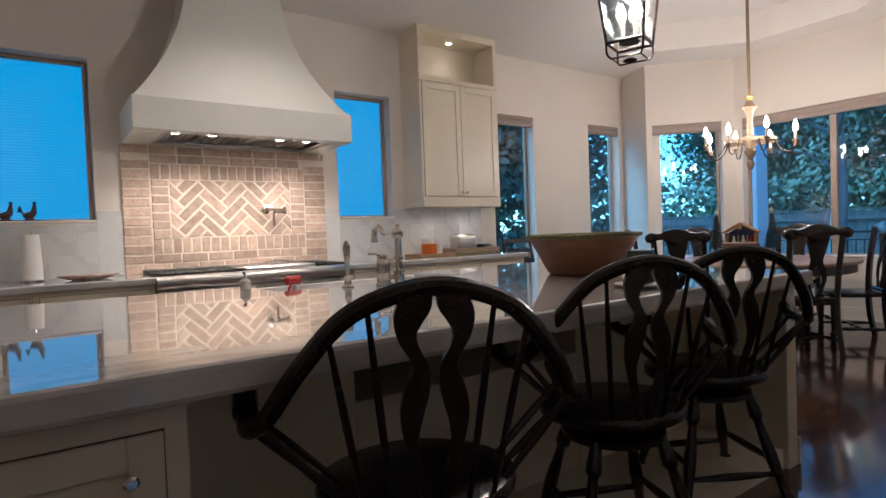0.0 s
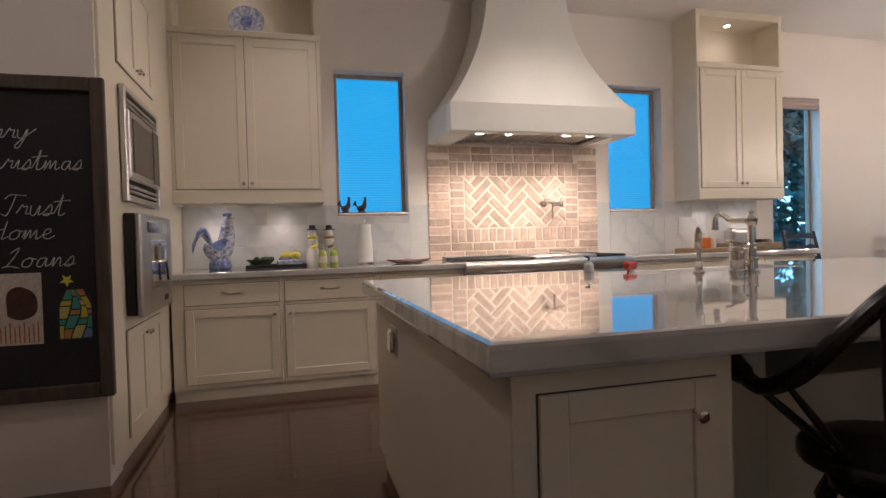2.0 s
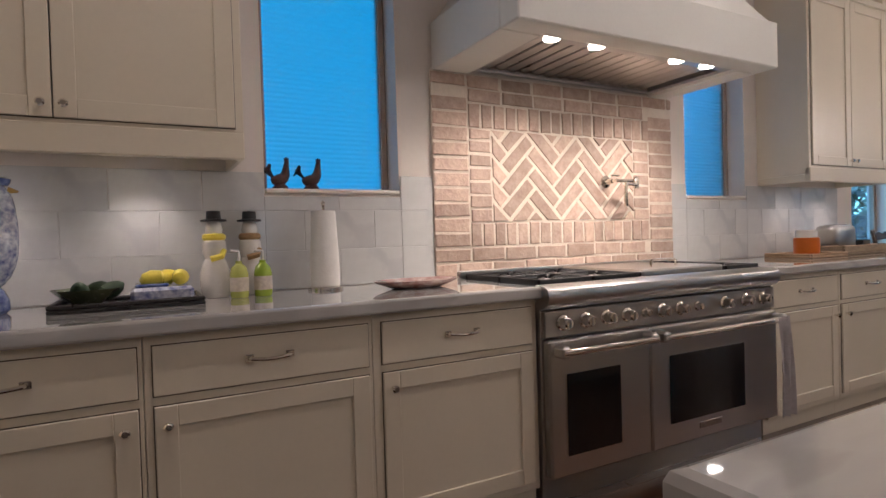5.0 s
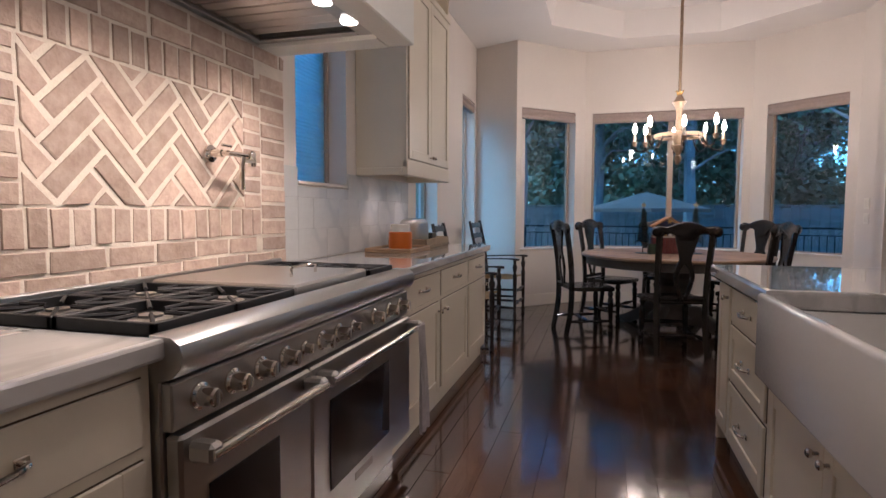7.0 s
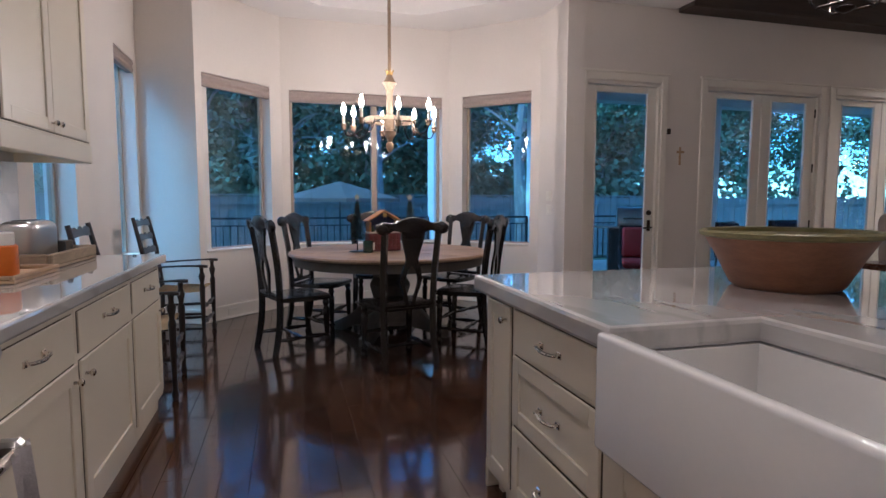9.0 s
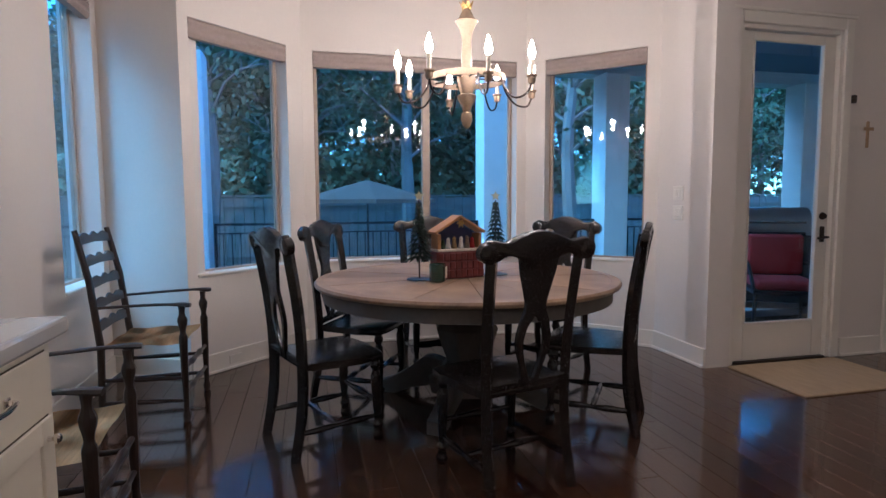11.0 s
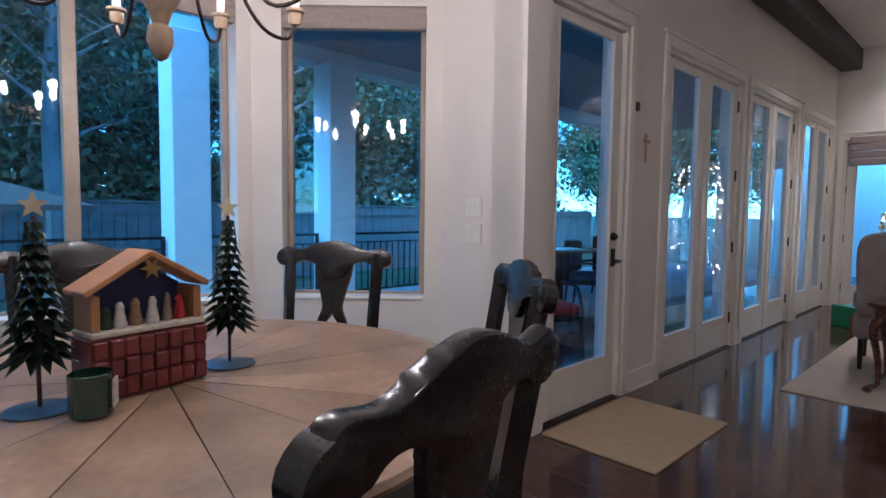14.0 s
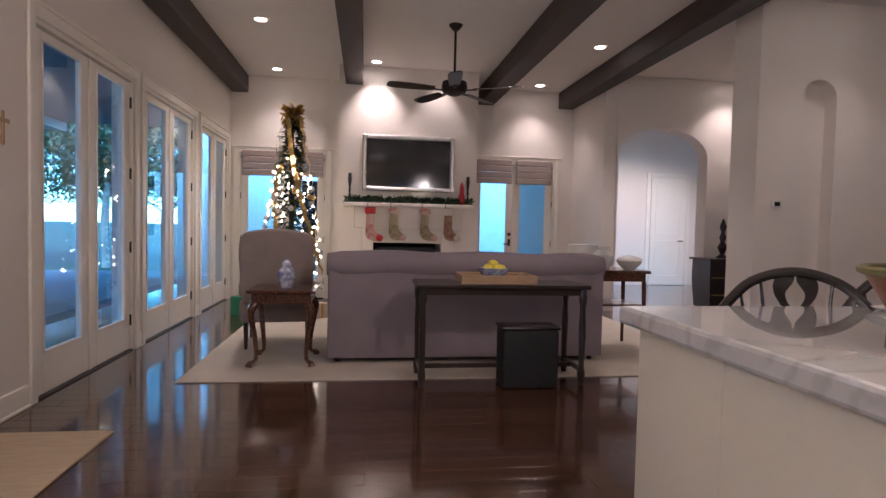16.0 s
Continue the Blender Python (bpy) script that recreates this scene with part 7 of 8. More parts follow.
SCRIPT = {
    "M": (1.2, [(0, 0), (0.15, 1.0), (0.3, 1.9), (0.52, 0.6), (0.75, 1.9), (0.92, 0.8), (1.1, 0.05)]),
    "e": (0.62, [(0, 0.35), (0.35, 0.6), (0.33, 0.95), (0.12, 0.85), (0.1, 0.25), (0.33, 0), (0.62, 0.3)]),
    "r": (0.58, [(0, 0.25), (0.18, 0.98), (0.25, 0.78), (0.42, 0.85), (0.42, 0.2), (0.58, 0.2)]),
    "y": (0.65, [(0, 0.9), (0.08, 0.2), (0.3, 0.15), (0.45, 0.95), (0.4, 0), (0.22, -0.8), (0.05, -0.6), (0.4, 0.2), (0.85, 1.0)]),
    "C": (0.85, [(0.75, 1.5), (0.55, 1.85), (0.15, 1.3), (0.08, 0.5), (0.35, 0), (0.85, 0.3)]),
    "h": (0.65, [(0, 0.2), (0.22, 1.3), (0.25, 1.9), (0.12, 1.5), (0.1, 0), (0.15, 0.6), (0.35, 0.9), (0.45, 0.5), (0.45, 0), (0.65, 0.25)]),
    "i": (0.38, [(0, 0.25), (0.14, 0.92), (0.16, 0.1), (0.38, 0.2)]),
    "s": (0.5, [(0, 0.2), (0.25, 0.98), (0.36, 0.45), (0.22, 0), (0.02, 0.1), (0.5, 0.2)]),
    "t": (0.5, [(0, 0.25), (0.15, 1.2), (0.2, 1.85), (0.2, 0.3), (0.3, 0.0), (0.5, 0.2)], [(-0.15, 1.2), (0.2, 1.3), (0.6, 1.35)]),
    "m": (0.88, [(0, 0.2), (0.1, 0.9), (0.12, 0), (0.3, 0.9), (0.38, 0.1), (0.58, 0.9), (0.66, 0.05), (0.88, 0.25)]),
    "a": (0.68, [(0.45, 0.85), (0.15, 0.8), (0.08, 0.2), (0.3, 0.05), (0.45, 0.8), (0.48, 0.1), (0.68, 0.2)]),
    "T": (0.72, [(0.5, 1.9), (0.42, 0.8), (0.3, 0.05), (0.05, 0.2)], [(0.05, 1.5), (0.25, 1.85), (0.95, 1.8)]),
    "u": (0.62, [(0, 0.9), (0.05, 0.2), (0.25, 0.05), (0.4, 0.9), (0.42, 0.1), (0.62, 0.25)]),
    "H": (0.92, [(0.1, 1.8), (0.12, 0.9), (0.1, 0)], [(0.1, 0.9), (0.4, 0.95), (0.68, 1.0)], [(0.7, 1.8), (0.68, 0.8), (0.68, 0.1), (0.92, 0.3)]),
    "o": (0.65, [(0.3, 0.9), (0.08, 0.6), (0.12, 0.1), (0.4, 0.1), (0.48, 0.7), (0.28, 0.92), (0.65, 0.75)]),
    "L": (0.78, [(0.2, 1.4), (0.5, 1.9), (0.45, 1.2), (0.2, 0.2), (0.02, 0.05), (0.3, 0.15), (0.78, -0.05)]),
    "n": (0.65, [(0, 0.2), (0.1, 0.9), (0.12, 0), (0.3, 0.85), (0.42, 0.6), (0.45, 0.05), (0.65, 0.2)]),
}


def writing(text, right, z, wide, high, parent):
    """Chalk handwriting that ends at right, its x-height high; each letter a run of strokes."""
    x = right - wide * sum(SCRIPT[c][0] for c in text)
    for c in text:
        bm = bmesh.new()
        for run in SCRIPT[c][1:]:
            pts = [(x + wide * (px + 0.16 * pz), -0.0178, z + high * pz) for px, pz in run]
            tube(bm, smooth_line(pts, 5 * len(pts)), 0.0024, 5)
        part("letter", bm, CHALK, parent, "white chalk letter")
        x += wide * SCRIPT[c][0]


for text, right, z, wide, high in (("Merry", 0.33, 0.445, 0.080, 0.048), ("Christmas", 0.535, 0.310, 0.078, 0.046), ("Trust", 0.455, 0.105, 0.086, 0.050),
                                   ("Home", 0.41, 0.0, 0.084, 0.046), ("Loans", 0.49, -0.125, 0.088, 0.046)):
    writing(text, right, z, wide, high, cb)
pic = thing("child_drawing", "colourful paper drawing of a dark shape with orange strokes", "drawing", pose(-1.0, 2.3605, 0.85))
part("sheet", bx(-0.09, -0.002, -0.16, 0.085, -0.0005, 0.16), CREAMF, pic)
part("dark_shape", slabbed([(p[0], p[1]) for p in smooth_line([(-0.05, -0.05), (0.0, -0.07), (0.06, -0.04), (0.06, 0.04), (0.0, 0.08), (-0.05, 0.05), (-0.05, -0.05)], 24)][:-1], 0.001, Matrix.Translation((0, -0.0021, 0.02)) @ Euler((radians(90), 0, 0)).to_matrix().to_4x4()), RUSTIC, pic)
ORG = mat("orange_crayon", (0.55, 0.16, 0.06), 0.8, scale=40, vary=0.3)
for k in range(9):
    part("stroke", bx(-0.08 + 0.018 * k, -0.0035, -0.15, -0.075 + 0.018 * k, -0.0022, -0.08 + 0.01 * (k % 3)), ORG, pic, smooth=False)
pic = thing("stained_glass_picture", "bright paper picture of curved coloured cells", "picture", pose(-0.785, 2.3605, 0.825))
part("sheet", slabbed([(-0.075, -0.13), (0.075, -0.13), (0.075, 0.03), (0.05, 0.09), (0.0, 0.12), (-0.05, 0.09), (-0.075, 0.03)], 0.0012, Euler((radians(90), 0, 0)).to_matrix().to_4x4()), IRON, pic)
cells = [(0.55, 0.45, 0.05), (0.45, 0.14, 0.2), (0.05, 0.28, 0.22), (0.12, 0.2, 0.4), (0.5, 0.42, 0.12), (0.5, 0.2, 0.06)]
papers = [mat("paper_colour", c, 0.7, scale=20, vary=0.08) for c in cells]
upright = Matrix.Translation((0, -0.0013, 0)) @ Euler((radians(90), 0, 0)).to_matrix().to_4x4()
sway = lambda f, z: (-0.066 + 0.132 * f) * (1.0 if z < 0.03 else max(0.35, 1.0 - (z - 0.03) * 6.5)) + 0.022 * math.sin(22 * z + 2.6 * f) * f * (1 - f) * 4
cuts = [-0.122, -0.075, -0.03, 0.012, 0.055, 0.105]
for c in range(5):
    for k in range(4):
        f0, f1 = k / 4 + 0.02, (k + 1) / 4 - 0.02
        lift = 0.016 * ((k + c) % 2)
        z0, z1 = cuts[c] + 0.003 + lift * (c > 0), cuts[c + 1] - 0.003 + 0.016 * ((k + c + 1) % 2) * (c < 4)
        zs = [z0 + (z1 - z0) * i / 4 for i in range(5)]
        o = [(sway(f1, z), z) for z in zs] + [(sway(f0, z), z) for z in reversed(zs)]
        part("coloured_cell", slabbed(o, 0.001, upright), papers[(2 * c + 5 * k + c * k) % 6], pic, smooth=False)
part("star", slabbed([((0.03 if k % 2 else 0.013) * math.sin(math.pi * k / 5), (0.03 if k % 2 else 0.013) * math.cos(math.pi * k / 5)) for k in range(10)], 0.001, Matrix.Translation((-0.03, -0.0013, 0.145)) @ Euler((radians(90), 0, 0)).to_matrix().to_4x4()), LEMON, pic, smooth=False)

# ---------------------------------------------------------------- things on the dining table
TZ = 0.7725


def bottle_tree(x, y, rz):
    t = thing("tin_tree", "green tin christmas tree with a star on a stand", "decoration", pose(x, y, TZ, 0, 0, rz), "tin trees on the table")
    tin = mat("green_tin", (0.04, 0.075, 0.055), 0.38, 0.6, scale=30, vary=0.3, second=(0.10, 0.12, 0.10))
    part("base", lathed([(0.075, 0), (0.075, 0.004), (0.06, 0.007), (0.006, 0.009)], 28), mat("blue_tin", (0.10, 0.17, 0.20), 0.4, 0.5, scale=20, vary=0.2), t)
    part("stem", lathed([(0.005, 0.0095), (0.005, 0.46)], 8), RUSTIC, t)
    rnd = random.Random(int(x * 100))
    for k in range(13):
        z = 0.125 + 0.026 * k
        R = 0.082 * (1 - k / 14) + 0.010
        bm = bmesh.new()
        n = 13 - k // 2
        for i in range(n):
            a = 2 * math.pi * i / n + 0.3 * k + rnd.uniform(-0.1, 0.1)
            o = Vector((math.cos(a), math.sin(a), 0))
            s = Vector((-math.sin(a), math.cos(a), 0))
            tip = o * R + Vector((0, 0, z - 0.016 - rnd.uniform(0, 0.008)))
            f = bm.faces.new([bm.verts.new(v) for v in (Vector((0, 0, z + 0.012)) + o * 0.006, o * R * 0.55 + s * 0.016 + Vector((0, 0, z + 0.008)), tip, o * R * 0.55 - s * 0.016 + Vector((0, 0, z + 0.008)))])
        bmesh.ops.solidify(bm, geom=bm.faces[:], thickness=0.0012)
        part("leaf_tier", bm, tin, t, smooth=False)
    star = [((0.034 if k % 2 == 0 else 0.014) * math.sin(math.pi * k / 5), (0.034 if k % 2 == 0 else 0.014) * math.cos(math.pi * k / 5)) for k in range(10)]
    part("star", slabbed(star, 0.006, pose(0, 0.003, 0.485, 90)), mat("ivory_tin", (0.55, 0.47, 0.30), 0.5, scale=20, vary=0.1), t, "ivory tin star")


bottle_tree(6.57, 2.405, 75)
bottle_tree(6.665, 1.905, 75)


def nativity(at):
    n = thing("nativity_house", "wooden nativity scene under a gabled roof on red blocks", "nativity scene", pose(*at))
    brick = mat("red_blocks", (0.20, 0.035, 0.030), 0.5, scale=14, vary=0.25, bump=0.1)
    pine = mat("orange_pine", (0.46, 0.22, 0.08), 0.5, scale=8, vary=0.15, bump=0.05)
    part("chest", bx(-0.155, -0.05, 0, 0.155, 0.05, 0.16, 0.004), brick, n, "dark red box front")
    for r in range(3):
        for k in range(8):
            part("block", bx(-0.15 + 0.0378 * k, -0.062 - 0.004 * ((k + r) % 2), 0.008 + 0.05 * r, -0.1155 + 0.0378 * k, -0.0505, 0.053 + 0.05 * r, 0.004), brick, n)
    part("floor", bx(-0.15, -0.055, 0.1605, 0.15, 0.055, 0.175, 0.003), CREAMF, n)
    part("back", slabbed([(-0.13, 0.1755), (0.13, 0.1755), (0.13, 0.27), (0.0, 0.345), (-0.13, 0.27)], 0.008, Matrix.Translation((0, 0.05, 0)) @ Euler((radians(90), 0, 0)).to_matrix().to_4x4()), mat("night_blue", (0.02, 0.03, 0.10), 0.6, scale=20, vary=0.2), n)
    for sx in (-1, 1):
        part("wall", bx(sx * 0.135 - 0.01, -0.045, 0.1755, sx * 0.135 + 0.01, 0.05, 0.265, 0.003), pine, n)
        part("roof_board", bx(-0.004, -0.055, -0.008, 0.19, 0.058, 0.008, 0.003, Matrix.Translation((0, 0, 0.365)) @ Euler((0, radians(30 if sx > 0 else 150), 0)).to_matrix().to_4x4()), pine, n)
    part("star", slabbed([((0.03 if k % 2 else 0.013) * math.sin(math.pi * k / 6), (0.03 if k % 2 else 0.013) * math.cos(math.pi * k / 6)) for k in range(12)], 0.006, Matrix.Translation((0, -0.05, 0.325)) @ Euler((radians(90), 0, 0)).to_matrix().to_4x4()), GILT, n)
    for x, c, h in ((-0.10, GREEN, 0.055), (-0.065, WHITEP, 0.065), (-0.025, GOLDF, 0.07), (0.02, WHITEP, 0.07), (0.06, PEWTER, 0.075), (0.095, RED, 0.065)):
        part("figure", lathed([(0.016, 0.1755), (0.018, 0.18), (0.010, 0.175 + h * 0.7), (0.012, 0.175 + h * 0.8), (0.006, 0.175 + h)], 10, pose(x, -0.015, 0)), c, n)


nativity((6.60, 2.17, TZ, 0, 0, -78))
cj = thing("candle_jar", "dark green glass candle jar with a pale label", "candle", pose(6.45, 2.325, TZ))
part("jar", lathed([(0.040, 0), (0.046, 0.005), (0.047, 0.10), (0.044, 0.102), (0.043, 0.012)], 24), mat("green_jar_glass", (0.02, 0.05, 0.035), 0.07, scale=10, vary=0.1, coat=0.6), cj)
part("label", bx(-0.0525, -0.022, 0.02, -0.0475, 0.022, 0.085, 0.001, pose(0, 0, 0, 0, 0, 65)), CREAMF, cj)

# ---------------------------------------------------------------- switches and wall things
for s, z, w in ((0.93, 1.28, 0.12), (0.93, 1.13, 0.12)):
    m = frame_matrix(BAY[0], BAY[1]) @ pose(0.36, 0, z)
    sw = thing("light_switch", "white multi-gang light switch plate", "light switch", m, "switch plates")
    part("plate", bx(-w / 2, -0.008, -0.055, w / 2, -0.0008, 0.055, 0.002), TRIM, sw)
    for k in range(3):
        part("rocker", bx(-0.045 + 0.033 * k, -0.012, -0.03, -0.021 + 0.033 * k, -0.0085, 0.03, 0.002), TRIM, sw)
ot = thing("outlet", "white wall outlet low on the bay wall", "outlet", frame_matrix(BAY[3], BAY[4]) @ pose(0.75, -0.018, 0.075))
part("plate", bx(-0.055, -0.006, -0.03, 0.055, -0.0008, 0.03, 0.002), TRIM, ot)
sn = thing("alarm_sensor", "small dark alarm sensor on the wall by the door", "sensor", frame_matrix((EX, SY), (EX, 0.235)) @ pose(-1.00 - SY, 0, 1.98))
part("box", bx(-0.02, -0.03, -0.03, 0.02, -0.0008, 0.03, 0.004), BRONZE, sn)
cr = thing("wall_cross", "small pale wall cross beside the patio door", "cross", frame_matrix((EX, SY), (EX, 0.235)) @ pose(-1.16 - SY, 0, 1.72))
part("upright", bx(-0.012, -0.014, -0.10, 0.012, -0.0008, 0.10, 0.004), TRAYW, cr)
part("crossbar", bx(-0.05, -0.0165, 0.03, 0.05, -0.0145, 0.055, 0.001), TRAYW, cr)
th = thing("thermostat", "small square thermostat on the niche wall", "thermostat", frame_matrix((-3.2, -2.6), (0.96, -2.6)) @ pose(3.93, 0, 1.5))
part("body", bx(-0.05, -0.022, -0.04, 0.05, -0.0008, 0.04, 0.006), WHITEP, th)
part("screen", bx(-0.03, -0.024, -0.02, 0.03, -0.0225, 0.02), OVENG, th)

# shades on the fireplace-wall doors
for x0, x1 in ((1.64, 2.25), (2.32, 2.93), (5.42, 6.01), (6.07, 6.66)):
    sh = thing("roman_blind", "folded taupe roman blind at the top of a glass door", "blind", pose((x0 + x1) / 2, SY + 0.006, 1.94), "roman blinds")
    for k in range(4):
        part("fold", bx(-(x1 - x0) / 2, 0.0, 0.0 + 0.10 * k, (x1 - x0) / 2, 0.03 + 0.006 * (3 - k), 0.105 + 0.10 * k - 0.008, 0.012), SHADEF, sh)

# ---------------------------------------------------------------- outdoors
STUCCO = mat("pale_stucco", (0.62, 0.62, 0.60), 0.9, scale=5, vary=0.05, bump=0.2, fine=80)
CONC = mat("patio_concrete", (0.30, 0.30, 0.29), 0.8, scale=3, vary=0.12, bump=0.15, fine=50)
GRASS = mat("winter_grass", (0.05, 0.075, 0.03), 0.95, scale=0.6, vary=0.3, bump=0.5, fine=30)
BARK = mat("pale_bark", (0.30, 0.27, 0.24), 0.9, scale=7, vary=0.25, bump=0.5, stretch=(1, 1, 0.25))
LEAF = mat("oak_leaves", (0.115, 0.17, 0.085), 0.6, scale=0.7, vary=0.35, fine=5)
LEAF2 = mat("olive_leaves", (0.14, 0.17, 0.085), 0.6, scale=0.7, vary=0.35, fine=5)
FENCEW = mat("grey_fence_wood", (0.22, 0.20, 0.18), 0.85, scale=4, vary=0.2, bump=0.25, stretch=(6, 6, 0.7))
PORCHC = mat("porch_ceiling_boards", (0.16, 0.19, 0.24), 0.7, scale=5, vary=0.1)
RAILM = mat("black_railing", (0.012, 0.012, 0.013), 0.45, 0.3, scale=20, vary=0.2)

bm = bmesh.new()
box(bm, 7.06, -12, -0.3, 12.2, 8.0, -0.03)
setting("patio", bm, CONC, "grey concrete covered patio", "patio")
bm = bmesh.new()
vs = [bm.verts.new(p) for p in ((-400, -400, -0.9), (400, -400, -0.9), (400, 400, -0.9), (-400, 400, -0.9))]
bm.faces.new(vs)
setting("ground", bm, GRASS, "dark winter lawn", "ground")
bm = bx(7.06, -12, 3.45, 12.1, 0.0, 3.6)
setting("porch_ceiling", bm, PORCHC, "blue-grey boarded porch ceiling", "ceiling")
setting("porch_beam", bx(11.75, -12, 3.25, 12.1, 0.45, 3.449), STUCCO, "pale stucco beam along the porch edge", "beam")
for y in (4.55, 0.22, -1.80, -5.6):
    c = thing("porch_column", "square pale stucco porch column", "column", pose(11.72, y, -0.03), "porch columns")
    part("shaft", bx(-0.21, -0.21, 0.15, 0.21, 0.21, 3.27, 0.01), STUCCO, c)
    part("base", bx(-0.25, -0.25, 0, 0.25, 0.25, 0.149, 0.01), STUCCO, c)


def railing(y0, y1, x=11.75):
    r = thing("porch_railing", "black metal railing between the porch columns", "railing", Matrix.Identity(4))
    part("top_rail", bx(x - 0.02, y0, 0.90, x + 0.02, y1, 0.935, 0.004), RAILM, r)
    part("mid_rail", bx(x - 0.012, y0, 0.78, x + 0.012, y1, 0.80, 0.003), RAILM, r)
    part("bottom_rail", bx(x - 0.015, y0, 0.07, x + 0.015, y1, 0.095, 0.003), RAILM, r)
    n = int((y1 - y0) / 0.115)
    me = None
    for k in range(1, n):
        y = y0 + (y1 - y0) * k / n
        if me is None:
            b = part("baluster", bx(-0.008, -0.008, 0.0951, 0.008, 0.008, 0.7799), RAILM, r, smooth=False)
            me = b.data
        else:
            b = new("baluster", me)
            b.parent = r
        b.location = (x, y, 0)
    for y in (y0 + 0.02, y1 - 0.02):
        part("post", bx(x - 0.02, y - 0.02, -0.03, x + 0.02, y + 0.02, 0.899), RAILM, r)


for a, b in ((0.45, 4.30), (4.80, 7.6), (-1.55, -0.02), (-5.35, -2.05)):
    railing(a, b)


def fence():
    f = thing("fence", "long grey wooden board fence at the end of the yard", "fence", Matrix.Identity(4))
    me = None
    for k in range(150):
        y = -24 + 0.28 * k
        if me is None:
            b = part("board", bx(-0.012, 0, -0.9, 0.012, 0.265, 1.35, 0.004), FENCEW, f, smooth=False)
            me = b.data
        else:
            b = new("board", me)
            b.parent = f
        b.location = (21.0 + 0.006 * (k % 3), y, 0.01 * ((k * 7) % 5))
    for z in (-0.4, 1.1):
        part("rail", bx(20.93, -24, z, 20.98, 18, z + 0.09), FENCEW, f)
    part("cap", bx(20.95, -24, 1.40, 21.08, 18, 1.44), FENCEW, f)


fence()


def umbrella(x, y):
    u = thing("patio_umbrella", "large taupe market umbrella standing by the lawn", "umbrella", pose(x, y, -0.9))
    cloth = mat("taupe_canvas", (0.34, 0.25, 0.20), 0.9, scale=8, vary=0.1, bump=0.1)
    part("pole", lathed([(0.025, 0.05), (0.025, 2.6)], 10), DARKW, u)
    part("base", lathed([(0.30, 0), (0.30, 0.04), (0.06, 0.049)], 20), IRON, u)
    bm = bmesh.new()
    tip = bm.verts.new((0, 0, 2.60))
    ring = [bm.verts.new((1.5 * math.cos(math.pi * k / 4), 1.5 * math.sin(math.pi * k / 4), 2.18)) for k in range(8)]
    low = [bm.verts.new((1.5 * math.cos(math.pi * k / 4), 1.5 * math.sin(math.pi * k / 4), 2.10)) for k in range(8)]
    for k in range(8):
        bm.faces.new((tip, ring[k], ring[(k + 1) % 8]))
        bm.faces.new((ring[k], low[k], low[(k + 1) % 8], ring[(k + 1) % 8]))
    bmesh.ops.solidify(bm, geom=bm.faces[:], thickness=0.004)
    part("canopy", bm, cloth, u, smooth=False)
    for k in range(8):
        part("rib", tubed([(0, 0, 2.58), (1.48 * math.cos(math.pi * k / 4), 1.48 * math.sin(math.pi * k / 4), 2.165)], 0.008, 5), DARKW, u)


umbrella(15.6, 1.75)


def yard_tree(seed, height, spread, leaf, leaves, bare):
    rnd = random.Random(seed)
    t = thing("tree", "tall %s tree with pale trunk beyond the fence" % ("nearly bare" if bare else "leafy evergreen"), "tree", Matrix.Identity(4), "yard trees")
    bm = bmesh.new()
    lean = Vector((rnd.uniform(-0.1, 0.1), rnd.uniform(-0.1, 0.1), 0))
    trunk = [Vector((lean.x * z * 0.3 + 0.06 * math.sin(z * 1.3 + seed), lean.y * z * 0.3 + 0.06 * math.cos(z * 1.1 + seed), z)) for z in np.linspace(0, height * 0.85, 12)]
    tube(bm, trunk, [0.17 * (1 - 0.8 * i / 11) * height / 9 + 0.02 for i in range(12)], 8)
    tips = []
    for k in range(26):
        i = rnd.randint(4, 11)
        a = rnd.uniform(0, 2 * math.pi)
        ln = spread * rnd.uniform(0.5, 1.0) * (1.1 - 0.045 * i)
        p = trunk[i]
        q = p + Vector((math.cos(a) * ln * 0.5, math.sin(a) * ln * 0.5, ln * 0.35))
        e = p + Vector((math.cos(a + 0.3) * ln, math.sin(a + 0.3) * ln, ln * rnd.uniform(0.3, 0.8)))
        tube(bm, smooth_line([p, q, e], 6), [0.05, 0.042, 0.034, 0.026, 0.018, 0.01], 5)
        tips += [q, e, (q + e) / 2]
        for _ in range(4):
            s = e.lerp(q, rnd.random())
            w = s + Vector((rnd.uniform(-1, 1), rnd.uniform(-1, 1), rnd.uniform(0.1, 1.0))) * 0.9
            tube(bm, [s, (s + w) / 2 + Vector((0, 0, 0.08)), w], [0.016, 0.011, 0.005], 4)
            tips.append(w)
    part("trunk", bm, BARK, t)
    verts, faces = [], []
    for _ in range(leaves):
        c = rnd.choice(tips) + Vector((rnd.gauss(0, 0.42), rnd.gauss(0, 0.42), rnd.gauss(0, 0.36)))
        u = Vector((rnd.uniform(-1, 1), rnd.uniform(-1, 1), rnd.uniform(-1, 1))).normalized()
        v = u.orthogonal().normalized()
        s = rnd.uniform(0.06, 0.13)
        n0 = len(verts)
        verts += [c - u * s, c + v * s * 0.6, c + u * s, c - v * s * 0.6]
        faces.append((n0, n0 + 1, n0 + 2, n0 + 3))
    me = bpy.data.meshes.new("crown")
    me.from_pydata([tuple(v) for v in verts], [], faces)
    me.materials.append(leaf)
    cr = new("crown", me)
    cr.parent = t
    return t


